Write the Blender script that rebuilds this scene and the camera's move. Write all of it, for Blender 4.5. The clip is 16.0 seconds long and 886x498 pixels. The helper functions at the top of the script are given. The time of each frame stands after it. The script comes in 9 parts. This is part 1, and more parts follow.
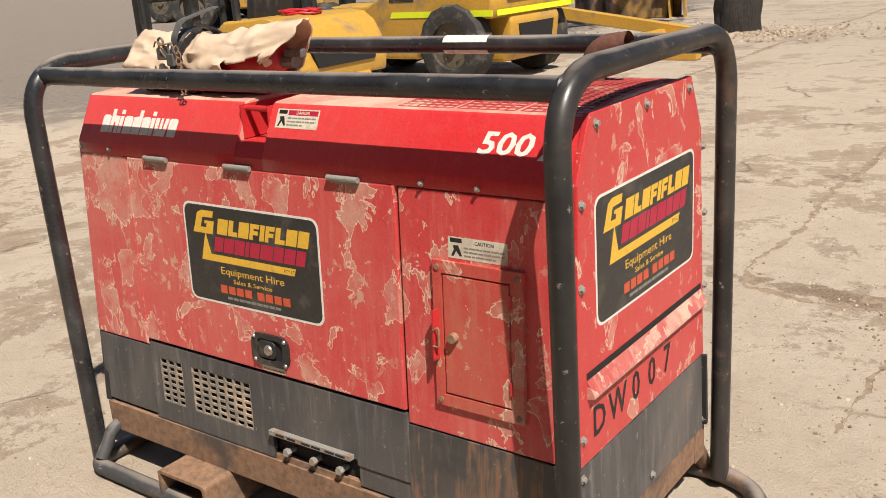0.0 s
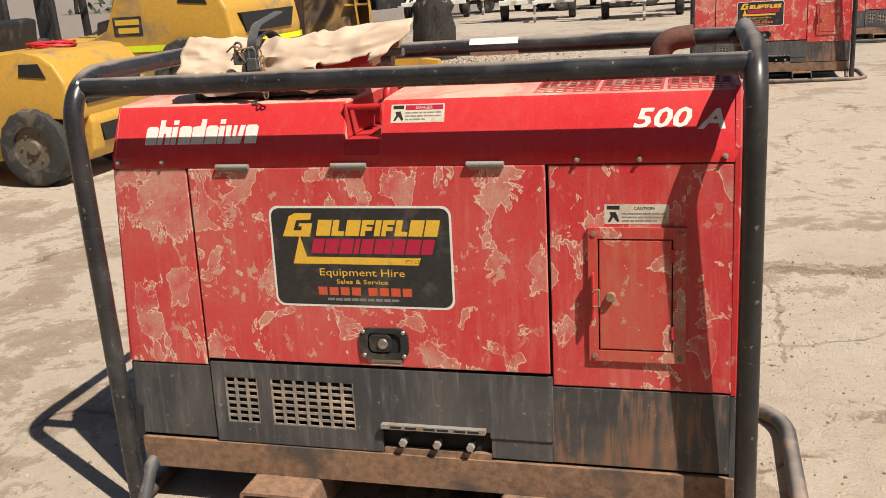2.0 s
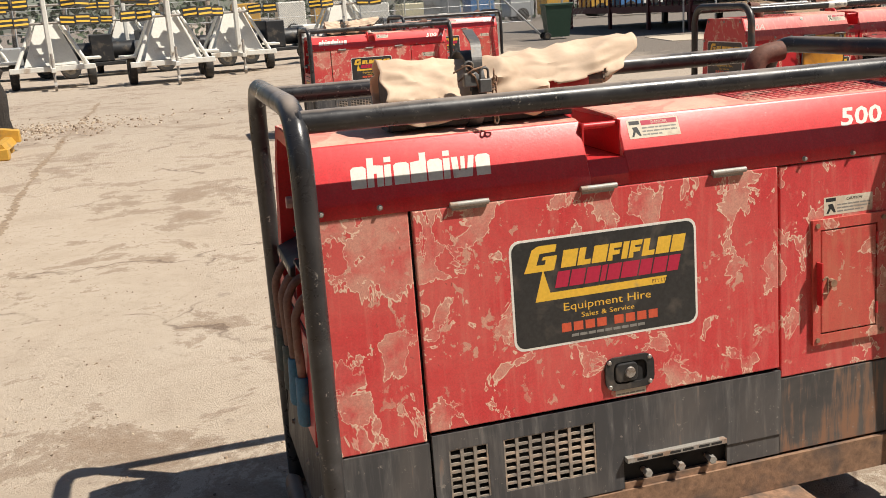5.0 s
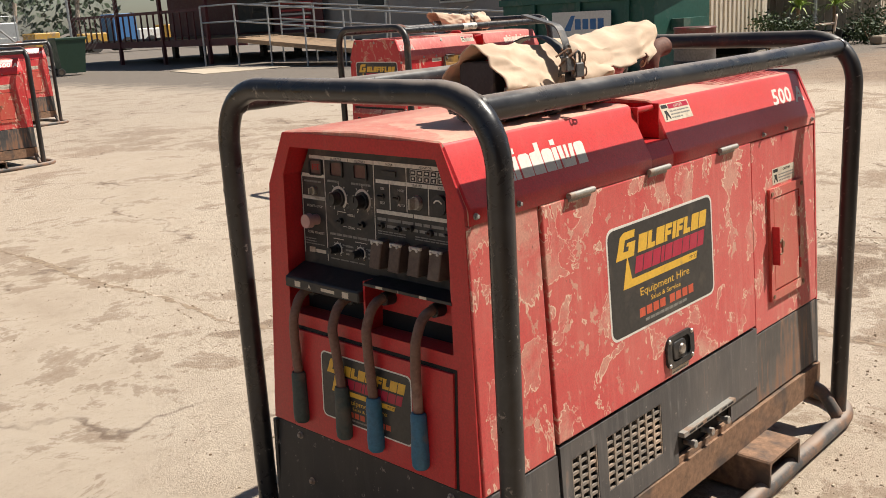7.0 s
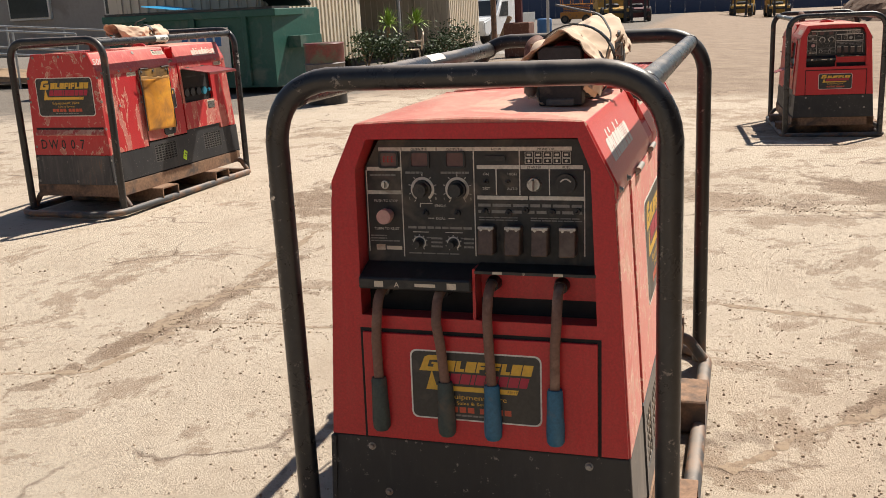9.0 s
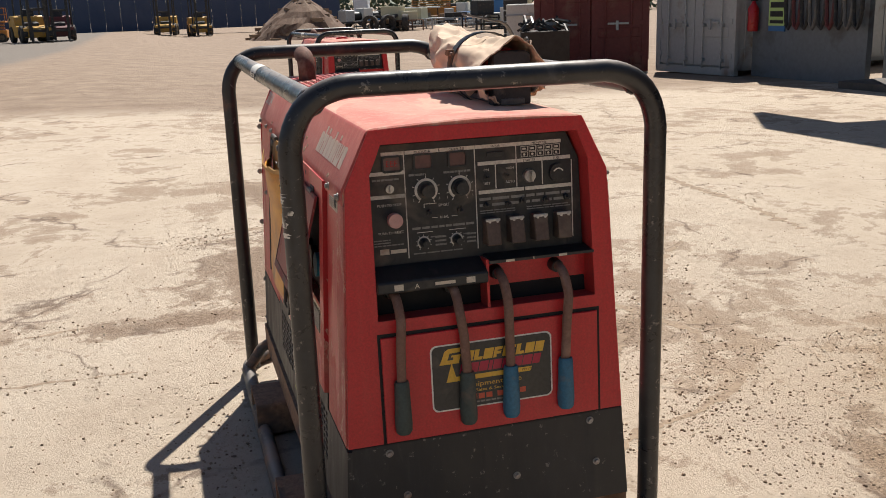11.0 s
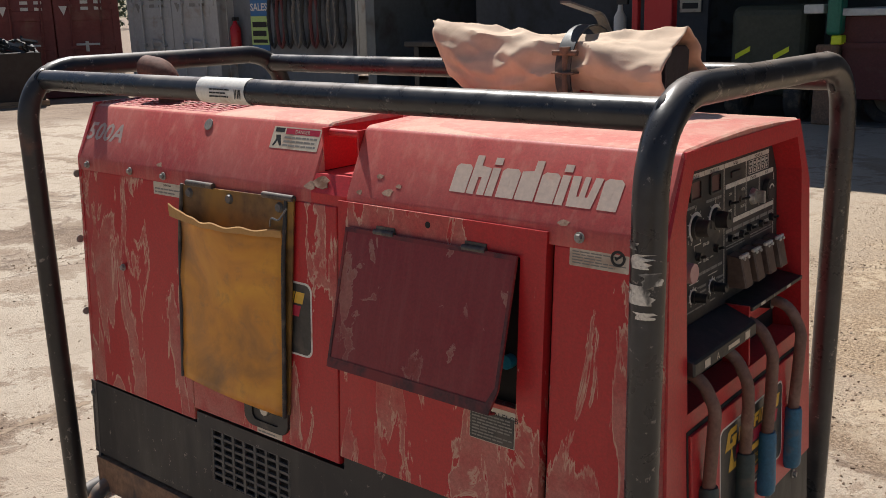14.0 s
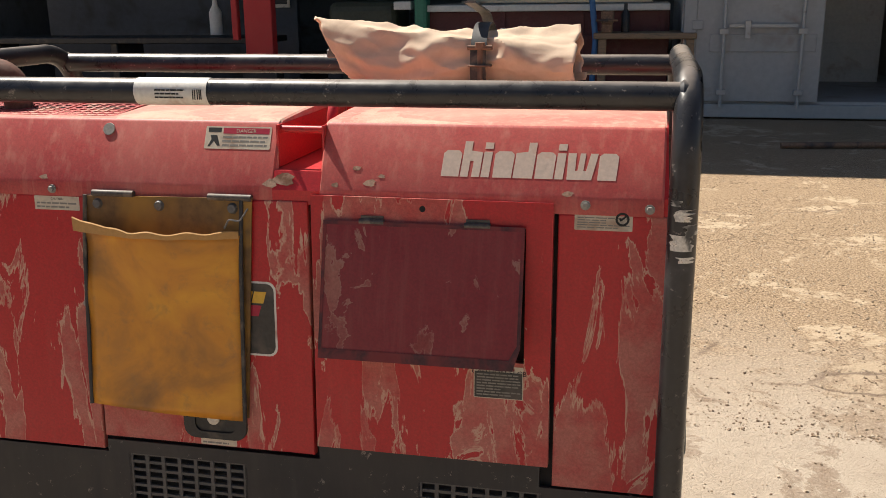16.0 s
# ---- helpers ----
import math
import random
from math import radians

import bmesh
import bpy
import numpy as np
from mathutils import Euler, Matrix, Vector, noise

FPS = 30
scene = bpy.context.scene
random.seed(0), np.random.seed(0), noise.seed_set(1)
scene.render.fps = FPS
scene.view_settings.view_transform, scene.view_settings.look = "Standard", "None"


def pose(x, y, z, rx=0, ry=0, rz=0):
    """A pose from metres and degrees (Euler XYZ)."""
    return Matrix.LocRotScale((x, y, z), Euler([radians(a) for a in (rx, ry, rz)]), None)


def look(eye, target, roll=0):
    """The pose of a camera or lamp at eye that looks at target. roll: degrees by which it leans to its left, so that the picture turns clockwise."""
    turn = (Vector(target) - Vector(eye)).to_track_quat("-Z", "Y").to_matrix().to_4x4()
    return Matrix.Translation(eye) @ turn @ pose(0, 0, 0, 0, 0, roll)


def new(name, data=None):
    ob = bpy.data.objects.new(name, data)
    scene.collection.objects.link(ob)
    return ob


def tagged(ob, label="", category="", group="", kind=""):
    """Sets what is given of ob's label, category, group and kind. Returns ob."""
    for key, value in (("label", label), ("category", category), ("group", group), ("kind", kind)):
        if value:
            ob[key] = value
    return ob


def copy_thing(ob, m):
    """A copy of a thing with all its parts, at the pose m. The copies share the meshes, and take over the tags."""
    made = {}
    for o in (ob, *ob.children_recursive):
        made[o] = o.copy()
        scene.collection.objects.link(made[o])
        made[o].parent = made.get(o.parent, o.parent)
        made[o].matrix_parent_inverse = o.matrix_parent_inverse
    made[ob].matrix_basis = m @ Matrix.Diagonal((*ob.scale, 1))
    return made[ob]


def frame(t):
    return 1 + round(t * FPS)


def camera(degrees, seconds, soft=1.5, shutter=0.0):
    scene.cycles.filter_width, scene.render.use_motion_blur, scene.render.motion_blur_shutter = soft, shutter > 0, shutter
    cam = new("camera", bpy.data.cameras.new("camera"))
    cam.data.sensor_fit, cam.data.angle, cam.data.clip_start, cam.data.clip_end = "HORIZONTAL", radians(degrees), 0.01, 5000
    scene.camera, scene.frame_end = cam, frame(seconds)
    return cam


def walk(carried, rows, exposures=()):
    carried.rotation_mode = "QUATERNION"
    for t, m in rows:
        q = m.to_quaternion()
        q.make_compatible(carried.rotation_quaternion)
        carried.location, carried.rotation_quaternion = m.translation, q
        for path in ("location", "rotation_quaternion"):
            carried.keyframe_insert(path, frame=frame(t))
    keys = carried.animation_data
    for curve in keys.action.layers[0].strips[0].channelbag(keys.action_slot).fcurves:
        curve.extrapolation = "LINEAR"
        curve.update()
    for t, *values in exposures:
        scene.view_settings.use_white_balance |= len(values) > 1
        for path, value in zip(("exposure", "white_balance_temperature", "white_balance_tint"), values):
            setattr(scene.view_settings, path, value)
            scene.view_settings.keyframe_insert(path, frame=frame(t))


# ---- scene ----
cam = camera(50.3, 16.0, soft=0.9)
PATH = [
    (0, (1.619, -1.788, 1.417), (0.459, -0.271, 0.823), -4.2),
    (0.5, (1.404, -1.942, 1.408), (0.443, -0.293, 0.811), -4.2),
    (1, (1.174, -2.1, 1.419), (0.356, -0.368, 0.844), -4.0),
    (1.5, (0.959, -2.326, 1.423), (0.262, -0.539, 0.858), -4.0),
    (2, (0.716, -2.425, 1.407), (0.188, -0.581, 0.84), -3.9),
    (2.5, (0.448, -2.476, 1.42), (0.18, -0.576, 0.856), -3.9),
    (3, (0.14, -2.562, 1.439), (0.122, -0.633, 0.911), -3.8),
    (3.5, (-0.152, -2.51, 1.423), (-0.009, -0.579, 0.923), -3.8),
    (4, (-0.465, -2.444, 1.415), (-0.219, -0.523, 0.919), -3.8),
    (4.5, (-0.78, -2.393, 1.41), (-0.417, -0.49, 0.912), -3.7),
    (4.7, (-0.886, -2.342, 1.402), (-0.467, -0.451, 0.902), -3.7),
    (6.8, (-1.949, -1.523, 1.362), (-0.605, -0.126, 0.871), -3.2),
    (7, (-2.028, -1.439, 1.351), (-0.63, -0.095, 0.861), -3.3),
    (7.5, (-2.212, -1.227, 1.331), (-0.709, 0.002, 0.848), -3.2),
    (8, (-2.294, -0.975, 1.32), (-0.671, 0.086, 0.832), -3.2),
    (8.5, (-2.44, -0.751, 1.327), (-0.693, 0.09, 0.836), -3.0),
    (9, (-2.576, -0.522, 1.337), (-0.731, 0.071, 0.842), -2.9),
    (9.5, (-2.591, -0.236, 1.333), (-0.684, 0.1, 0.832), -2.7),
    (10, (-2.667, 0.06, 1.338), (-0.733, 0.083, 0.831), -2.5),
    (10.2, (-2.693, 0.171, 1.353), (-0.762, 0.064, 0.845), -2.5),
    (12.3, (-2.325, 1.239, 1.364), (-0.673, 0.229, 0.865), -1.2),
    (12.5, (-2.228, 1.298, 1.36), (-0.614, 0.227, 0.86), -1.2),
    (13, (-1.967, 1.474, 1.346), (-0.462, 0.253, 0.851), -1.2),
    (13.5, (-1.679, 1.534, 1.326), (-0.309, 0.163, 0.833), -1.2),
    (14, (-1.36, 1.517, 1.326), (-0.129, 0.021, 0.83), -1.4),
    (14.5, (-1.075, 1.544, 1.306), (-0.013, -0.072, 0.794), -1.4),
    (15, (-0.875, 1.557, 1.299), (-0.06, -0.191, 0.771), -1.2),
    (15.5, (-0.787, 1.759, 1.328), (-0.24, -0.09, 0.797), -1.2),
    (16, (-0.74, 1.968, 1.349), (-0.321, 0.083, 0.826), -0.7),
]
EXPOSURE = ((0, 0.42, 6500, 10), (4.7, 0.44, 6500, 10), (7, 0.5, 6500, 10), (8.5, 0.56, 6500, 10), (9.5, 0.55, 6500, 10), (10.2, 0.48, 6450, 10), (12.3, 0.5, 6050, 10), (13.5, 0.42, 6050, 10), (14, 0.36, 6050, 10), (15, 0.3, 6350, 10), (15.5, 0.58, 6550, 10), (16, 0.66, 6550, 10))
walk(cam, [(t, look(eye, target, roll)) for t, eye, target, roll in PATH], EXPOSURE)

# ---- sun and sky ----
SUN = Vector((0.481, -0.284, 0.829)).normalized()
world = bpy.data.worlds.new("sky")
scene.world = world
world.use_nodes = True
wn = world.node_tree.nodes
sky = wn.new("ShaderNodeTexSky")
sky.sky_type = "NISHITA"
sky.sun_disc = False
sky.sun_elevation = math.asin(SUN.z)
sky.sun_rotation = math.atan2(SUN.x, SUN.y)
sky.dust_density = 0.8
wn["Background"].inputs["Strength"].default_value = 0.05
world.node_tree.links.new(sky.outputs["Color"], wn["Background"].inputs["Color"])
sun_data = bpy.data.lights.new("sun", "SUN")
sun_data.energy = 5.0
sun_data.angle = radians(0.53)
sun_data.color = (1.0, 0.93, 0.82)
sun_lamp = new("sun", sun_data)
sun_lamp.matrix_world = look(SUN * 60, (0, 0, 0))


# ---- materials ----
def nodes_of(name):
    m = bpy.data.materials.new(name)
    m.use_nodes = True
    t = m.node_tree
    return m, t, t.nodes["Principled BSDF"]


def link(t, a, b):
    t.links.new(a, b)


def coords(t, scale=(1, 1, 1), kind="Object"):
    tc = t.nodes.new("ShaderNodeTexCoord")
    mp = t.nodes.new("ShaderNodeMapping")
    mp.inputs["Scale"].default_value = scale
    link(t, tc.outputs[kind], mp.inputs["Vector"])
    return mp.outputs["Vector"]


def noise_of(t, vec, scale, detail=4.0, rough=0.55, distort=0.0):
    n = t.nodes.new("ShaderNodeTexNoise")
    n.inputs["Scale"].default_value = scale
    n.inputs["Detail"].default_value = detail
    n.inputs["Roughness"].default_value = rough
    n.inputs["Distortion"].default_value = distort
    link(t, vec, n.inputs["Vector"])
    return n.outputs["Fac"]


def ramp(t, fac, stops, constant=False):
    r = t.nodes.new("ShaderNodeValToRGB")
    e = r.color_ramp.elements
    if constant:
        r.color_ramp.interpolation = "CONSTANT"
    while len(e) < len(stops):
        e.new(0.5)
    for k, (p, c) in zip(e, stops):
        k.position = p
        k.color = (c, c, c, 1) if isinstance(c, (int, float)) else (*c, 1)
    link(t, fac, r.inputs["Fac"])
    return r.outputs["Color"]


def mix(t, fac, a, b, mode="MIX"):
    n = t.nodes.new("ShaderNodeMix")
    n.data_type = "RGBA"
    n.blend_type = mode
    for i, v in ((0, fac), (6, a), (7, b)):
        if isinstance(v, (int, float)):
            n.inputs[i].default_value = v if i == 0 else (v, v, v, 1)
        elif isinstance(v, tuple):
            n.inputs[i].default_value = (*v, 1)
        else:
            link(t, v, n.inputs[i])
    return n.outputs[2]


def bump(t, bsdf, height, strength=0.3, dist=0.01):
    b = t.nodes.new("ShaderNodeBump")
    b.inputs["Strength"].default_value = strength
    b.inputs["Distance"].default_value = dist
    link(t, height, b.inputs["Height"])
    link(t, b.outputs["Normal"], bsdf.inputs["Normal"])


def set_rough(t, bsdf, v):
    if isinstance(v, (int, float)):
        bsdf.inputs["Roughness"].default_value = v
    else:
        link(t, v, bsdf.inputs["Roughness"])


def plain(name, colour, rough=0.5, metal=0.0, vary=0.12, scale=18.0, dirt=None, dirt_at=0.6, bumpy=0.05, stretch=(1, 1, 1)):
    """A surface of one colour with a fine and a coarse variation, and dirt of a colour of its own."""
    m, t, b = nodes_of(name)
    vec = coords(t, stretch)
    fine = noise_of(t, vec, scale * 4, 5, 0.65)
    coarse = noise_of(t, vec, scale * 0.4, 4, 0.6, 0.4)
    lo = tuple(c * (1 - vary) for c in colour)
    hi = tuple(min(1, c * (1 + vary)) for c in colour)
    col = ramp(t, fine, [(0.3, lo), (0.7, hi)])
    if dirt:
        mask = ramp(t, coarse, [(dirt_at - 0.07, 0.0), (dirt_at + 0.07, 1.0)])
        col = mix(t, mask, col, dirt)
    link(t, col, b.inputs["Base Color"])
    b.inputs["Metallic"].default_value = metal
    set_rough(t, b, ramp(t, coarse, [(0.3, max(0.02, rough - 0.12)), (0.7, min(1, rough + 0.12))]))
    if bumpy:
        bump(t, b, fine, bumpy, 0.004)
    return m


def math_of(t, op, a, b):
    n = t.nodes.new("ShaderNodeMath")
    n.operation = op
    for i, v in enumerate((a, b)):
        if isinstance(v, (int, float)):
            n.inputs[i].default_value = v
        else:
            link(t, v, n.inputs[i])
    return n.outputs[0]


def red_paint(name, base, dust, stretch, scale, cut, film=0.25, rough=0.42, edge=(0.62, 0.45, 0.34), dots=True, film_col=None, zone=0.35, fade=(0.25, 0.95), sheen=0.5, detail=9, swirl=0.7):
    """Red sheet-metal paint with ragged islands where the gloss has gone, pale peeling rims, flakes and a film of dust."""
    m, t, b = nodes_of(name)
    vec = coords(t, stretch)
    raw = coords(t)
    isl = noise_of(t, vec, scale, detail, 0.6, swirl)
    where = noise_of(t, raw, 2.6, 3, 0.5, 0.4)
    isl = math_of(t, "ADD", isl, math_of(t, "MULTIPLY", math_of(t, "SUBTRACT", where, 0.5), zone))
    mask = ramp(t, isl, [(cut, 0.0), (cut + 0.010, 1.0)])
    rim = ramp(t, isl, [(cut - 0.004, 0.0), (cut + 0.003, 1.0), (cut + 0.012, 1.0), (cut + 0.02, 0.0)])
    grain = noise_of(t, raw, 190, 5, 0.75)
    cloud = noise_of(t, raw, 3.2, 6, 0.65, 0.5)
    patchy = noise_of(t, raw, 11, 4, 0.6, 0.3)
    streak = noise_of(t, coords(t, (16, 16, 1.3)), 3.0, 5, 0.65)
    red = ramp(t, grain, [(0.3, tuple(c * 0.76 for c in base)), (0.7, tuple(min(1, c * 1.2) for c in base))])
    red = mix(t, ramp(t, cloud, [(0.38, 0.0), (0.75, film)]), red, film_col or dust)
    red = mix(t, ramp(t, streak, [(0.50, 0.0), (0.72, film * 0.9)]), red, film_col or dust)
    pale = ramp(t, grain, [(0.28, tuple(c * 0.74 for c in dust)), (0.72, tuple(min(1, c * 1.22) for c in dust))])
    half = mix(t, ramp(t, patchy, [(0.38, fade[0]), (0.6, fade[1])]), red, pale)
    col = mix(t, mask, red, half)
    col = mix(t, math_of(t, "MULTIPLY", rim, ramp(t, patchy, [(0.34, 0.2), (0.5, 1.0)])), col, edge)
    if dots:
        fleck = noise_of(t, coords(t, (1, 1, 0.8)), 30, 5, 0.6, 0.4)
        spot = ramp(t, fleck, [(0.605, 0.0), (0.62, 1.0)])
        near = ramp(t, cloud, [(0.38, 0.0), (0.54, 0.9)])
        col = mix(t, math_of(t, "MULTIPLY", spot, near), col, pale)
        dark = ramp(t, noise_of(t, raw, 55, 4, 0.6), [(0.70, 0.0), (0.73, 0.7)])
        col = mix(t, dark, col, (0.12, 0.05, 0.035))
    link(t, col, b.inputs["Base Color"])
    set_rough(t, b, mix(t, mask, (rough,) * 3, (0.8,) * 3))
    b.inputs["Sheen Weight"].default_value = sheen
    b.inputs["Sheen Roughness"].default_value = 0.5
    b.inputs["Sheen Tint"].default_value = (1.0, 0.75, 0.62, 1)
    high = math_of(t, "ADD", math_of(t, "MULTIPLY", rim, 0.6), math_of(t, "MULTIPLY", grain, 0.35))
    bump(t, b, high, 0.22, 0.003)
    return m


def black_paint(name, base, worn, rust, cut=0.6, rough=0.5, stretch=(7, 7, 1.2), sheen=0.0, pale_top=0.0, dust=(0.24, 0.205, 0.18), film=0.2):
    m, t, b = nodes_of(name)
    raw = coords(t)
    st = noise_of(t, coords(t, stretch), 3.5, 6, 0.65, 0.3)
    big = noise_of(t, raw, 2.6, 5, 0.6, 0.6)
    fine = noise_of(t, raw, 150, 4, 0.7)
    col = ramp(t, st, [(0.48, base), (0.62, tuple(0.72 * p + 0.28 * q for p, q in zip(base, worn))), (0.74, worn)])
    col = mix(t, ramp(t, big, [(0.45, 0.0), (0.8, film)]), col, dust)
    chip = noise_of(t, raw, 42, 6, 0.75, 0.2)
    col = mix(t, ramp(t, mix(t, 0.5, big, st), [(cut, 0.0), (cut + 0.09, 0.85)]), col, rust)
    col = mix(t, ramp(t, chip, [(0.62, 0.0), (0.66, 0.75)]), col, (0.26, 0.23, 0.2))
    # upward faces paled: dust, plus sunlit brightness put into the colour
    if pale_top:
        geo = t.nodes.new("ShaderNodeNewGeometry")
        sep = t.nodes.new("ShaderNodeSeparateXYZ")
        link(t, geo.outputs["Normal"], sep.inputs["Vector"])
        flat = ramp(t, math_of(t, "ADD", sep.outputs["Z"], math_of(t, "MULTIPLY", math_of(t, "SUBTRACT", big, 0.5), 0.9)), [(0.72, 0.0), (1.0, pale_top)])
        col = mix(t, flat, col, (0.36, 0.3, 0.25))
    b.inputs["Sheen Weight"].default_value = sheen
    b.inputs["Sheen Tint"].default_value = (1.0, 0.85, 0.72, 1)
    link(t, col, b.inputs["Base Color"])
    set_rough(t, b, ramp(t, st, [(0.3, rough - 0.1), (0.75, rough + 0.25)]))
    bump(t, b, mix(t, 0.5, fine, chip), 0.12, 0.003)
    return m


RED_F = red_paint("red_paint_blistered", (0.54, 0.03, 0.036), (0.55, 0.285, 0.21), (1, 1, 0.78), 12.0, 0.55, film=0.5, film_col=(0.58, 0.185, 0.145), edge=(0.68, 0.47, 0.35), zone=0.32, fade=(0.1, 0.8), sheen=0.25, detail=4.0, swirl=0.45)
RED_HATCH = red_paint("red_paint_grimy", (0.5, 0.042, 0.036), (0.5, 0.27, 0.19), (1, 1, 0.8), 10.0, 0.585, film=0.75, film_col=(0.46, 0.15, 0.09), edge=(0.64, 0.43, 0.32), zone=0.3, fade=(0.1, 0.8), sheen=0.2, detail=4.0, swirl=0.45)
RED_B = red_paint("red_paint_streaked", (0.46, 0.008, 0.014), (0.5, 0.17, 0.135), (4.2, 4.2, 1.0), 2.9, 0.513, film=0.1, edge=(0.6, 0.36, 0.26), dots=False, film_col=(0.5, 0.12, 0.10), zone=0.5, fade=(0.45, 1.0), sheen=0.08)
RED_END = red_paint("red_paint_scuffed", (0.52, 0.02, 0.026), (0.55, 0.26, 0.19), (1.3, 1.3, 1), 7.5, 0.6, film=0.2, film_col=(0.54, 0.14, 0.11), fade=(0.0, 0.7), sheen=0.15)
RED_BAND = red_paint("red_paint_gloss", (0.60, 0.012, 0.02), (0.6, 0.16, 0.13), (1, 1, 1), 4.0, 0.76, film=0.16, rough=0.34, dots=False)
RED_BANDB = red_paint("red_paint_faded", (0.48, 0.055, 0.05), (0.58, 0.2, 0.165), (1, 1, 1), 4.0, 0.72, film=0.55, sheen=0.1, rough=0.5, dots=False, film_col=(0.63, 0.24, 0.185))
RED_ROOF = red_paint("red_paint_dusty", (0.6, 0.15, 0.115), (0.68, 0.42, 0.31), (1, 1, 1), 3.0, 0.54, film=0.85, rough=0.75, edge=(0.64, 0.37, 0.27), dots=False)
RED_CLEAN = red_paint("red_paint_even", (0.52, 0.014, 0.02), (0.5, 0.12, 0.1), (1, 1, 1), 4.0, 0.78, film=0.1, rough=0.4, dots=False, sheen=0.1)
BLACK_SKIRT = black_paint("black_paint_weathered", (0.04, 0.041, 0.045), (0.19, 0.18, 0.17), (0.2, 0.1, 0.055), 0.585, film=0.42, sheen=0.1, stretch=(14, 14, 1.2))
RUSTY_SKIRT = black_paint("black_paint_rusting", (0.04, 0.039, 0.04), (0.19, 0.17, 0.15), (0.24, 0.115, 0.06), 0.5, film=0.42, sheen=0.1, stretch=(12, 12, 1.0))
# skirt paint darkened for back and control end, their shade in the colour
BLACK_SHADED = black_paint("black_paint_shaded", (0.017, 0.017, 0.019), (0.055, 0.052, 0.05), (0.09, 0.05, 0.03), 0.64, film=0.1)
TUBE_BLACK = black_paint("black_tube_paint", (0.02, 0.02, 0.022), (0.065, 0.064, 0.064), (0.11, 0.05, 0.03), 0.68, 0.27, (3, 3, 3), film=0.09, pale_top=0.75)
RUST = plain("rusty_steel", (0.24, 0.14, 0.085), 0.8, 0.0, 0.35, 14, (0.09, 0.07, 0.06), 0.58, 0.25)
RUST_PIPE = plain("rusty_pipe", (0.14, 0.06, 0.04), 0.8, 0.0, 0.3, 20, (0.3, 0.2, 0.15), 0.62, 0.2)
# near-black that stands in for shade inside gaps and recesses
INNER_SHADE = plain("inner_shade", (0.012, 0.011, 0.011), 0.8, 0, 0.2, 10)
STEEL = plain("bare_steel", (0.45, 0.43, 0.4), 0.42, 0.8, 0.2, 60, (0.2, 0.13, 0.09), 0.62, 0.1)
DULL_STEEL = plain("dull_zinc", (0.33, 0.31, 0.28), 0.6, 0.3, 0.2, 60, (0.3, 0.2, 0.14), 0.6, 0.1)
BLACK_PLASTIC = plain("black_plastic", (0.02, 0.02, 0.021), 0.5, 0, 0.3, 25, (0.09, 0.075, 0.06), 0.62)
PANEL_GREY = plain("panel_grey", (0.027, 0.026, 0.025), 0.6, 0, 0.25, 20, (0.11, 0.09, 0.07), 0.6)
STRIP = plain("label_strip", (0.6, 0.56, 0.49), 0.6, 0, 0.2, 40, (0.25, 0.21, 0.17), 0.64)
WHITE_INK = plain("white_vinyl", (0.72, 0.69, 0.63), 0.5, 0, 0.1, 30, (0.45, 0.3, 0.24), 0.68)
CREAM_LABEL = plain("cream_label", (0.6, 0.53, 0.42), 0.6, 0, 0.1, 30, (0.42, 0.3, 0.22), 0.62)
STICK_BLACK = plain("sticker_black", (0.027, 0.027, 0.027), 0.4, 0, 0.3, 26, (0.085, 0.072, 0.06), 0.6, 0.02)
YELLOW_INK = plain("yellow_vinyl", (0.72, 0.43, 0.045), 0.45, 0, 0.1, 30, (0.4, 0.26, 0.1), 0.72)
RED_INK = plain("red_vinyl", (0.42, 0.016, 0.05), 0.45, 0, 0.12, 30)
ORANGE_INK = plain("orange_vinyl", (0.55, 0.09, 0.04), 0.45, 0, 0.12, 30)
BLACK_INK = plain("black_ink", (0.015, 0.015, 0.015), 0.6, 0, 0.2, 30)
CREAM_INK = plain("cream_vinyl", (0.66, 0.52, 0.43), 0.6, 0, 0.1, 30, (0.6, 0.36, 0.28), 0.66)
GREY_INK = plain("grey_print", (0.22, 0.21, 0.19), 0.6, 0, 0.2, 30)


# ---- mesh tools ----
def part(name, bm, material, parent=None, label="", smooth=False, m=None):
    """Links a bmesh as one mesh object, a part of parent."""
    bmesh.ops.recalc_face_normals(bm, faces=bm.faces)
    me = bpy.data.meshes.new(name)
    bm.to_mesh(me)
    bm.free()
    me.materials.append(material)
    if smooth:
        me.shade_smooth()
        me.set_sharp_from_angle(angle=radians(40))
    ob = new(name, me)
    ob.parent = parent
    if m is not None:
        ob.matrix_basis = m
    if label:
        tagged(ob, label)
    return ob


def rise(x, y):
    """The yard is all but level to the north and drains gently to the south and the far east."""
    def within(v, most):
        return min(max(v, 0), most)
    south = within((2 - y) / 4, 1)
    return 0.016 * within(x - 1.4, 2.5) * within(y / 3, 1) + 0.001 * within(x - 1.2, 17.8) * within(y / 5, 1) - 0.012 * within(-y - 3, 9) - 0.014 * within(x - 3, 77) * south - 0.016 * within(x - 20, 35) * (1 - south)


def thing(name, m, label, category, group="", kind=""):
    ob = new(name)
    at = m.translation
    m = Matrix.Translation((0, 0, rise(at.x, at.y))) @ m
    ob.empty_display_size = 0.1
    ob.matrix_basis = m
    return tagged(ob, label, category, group, kind)


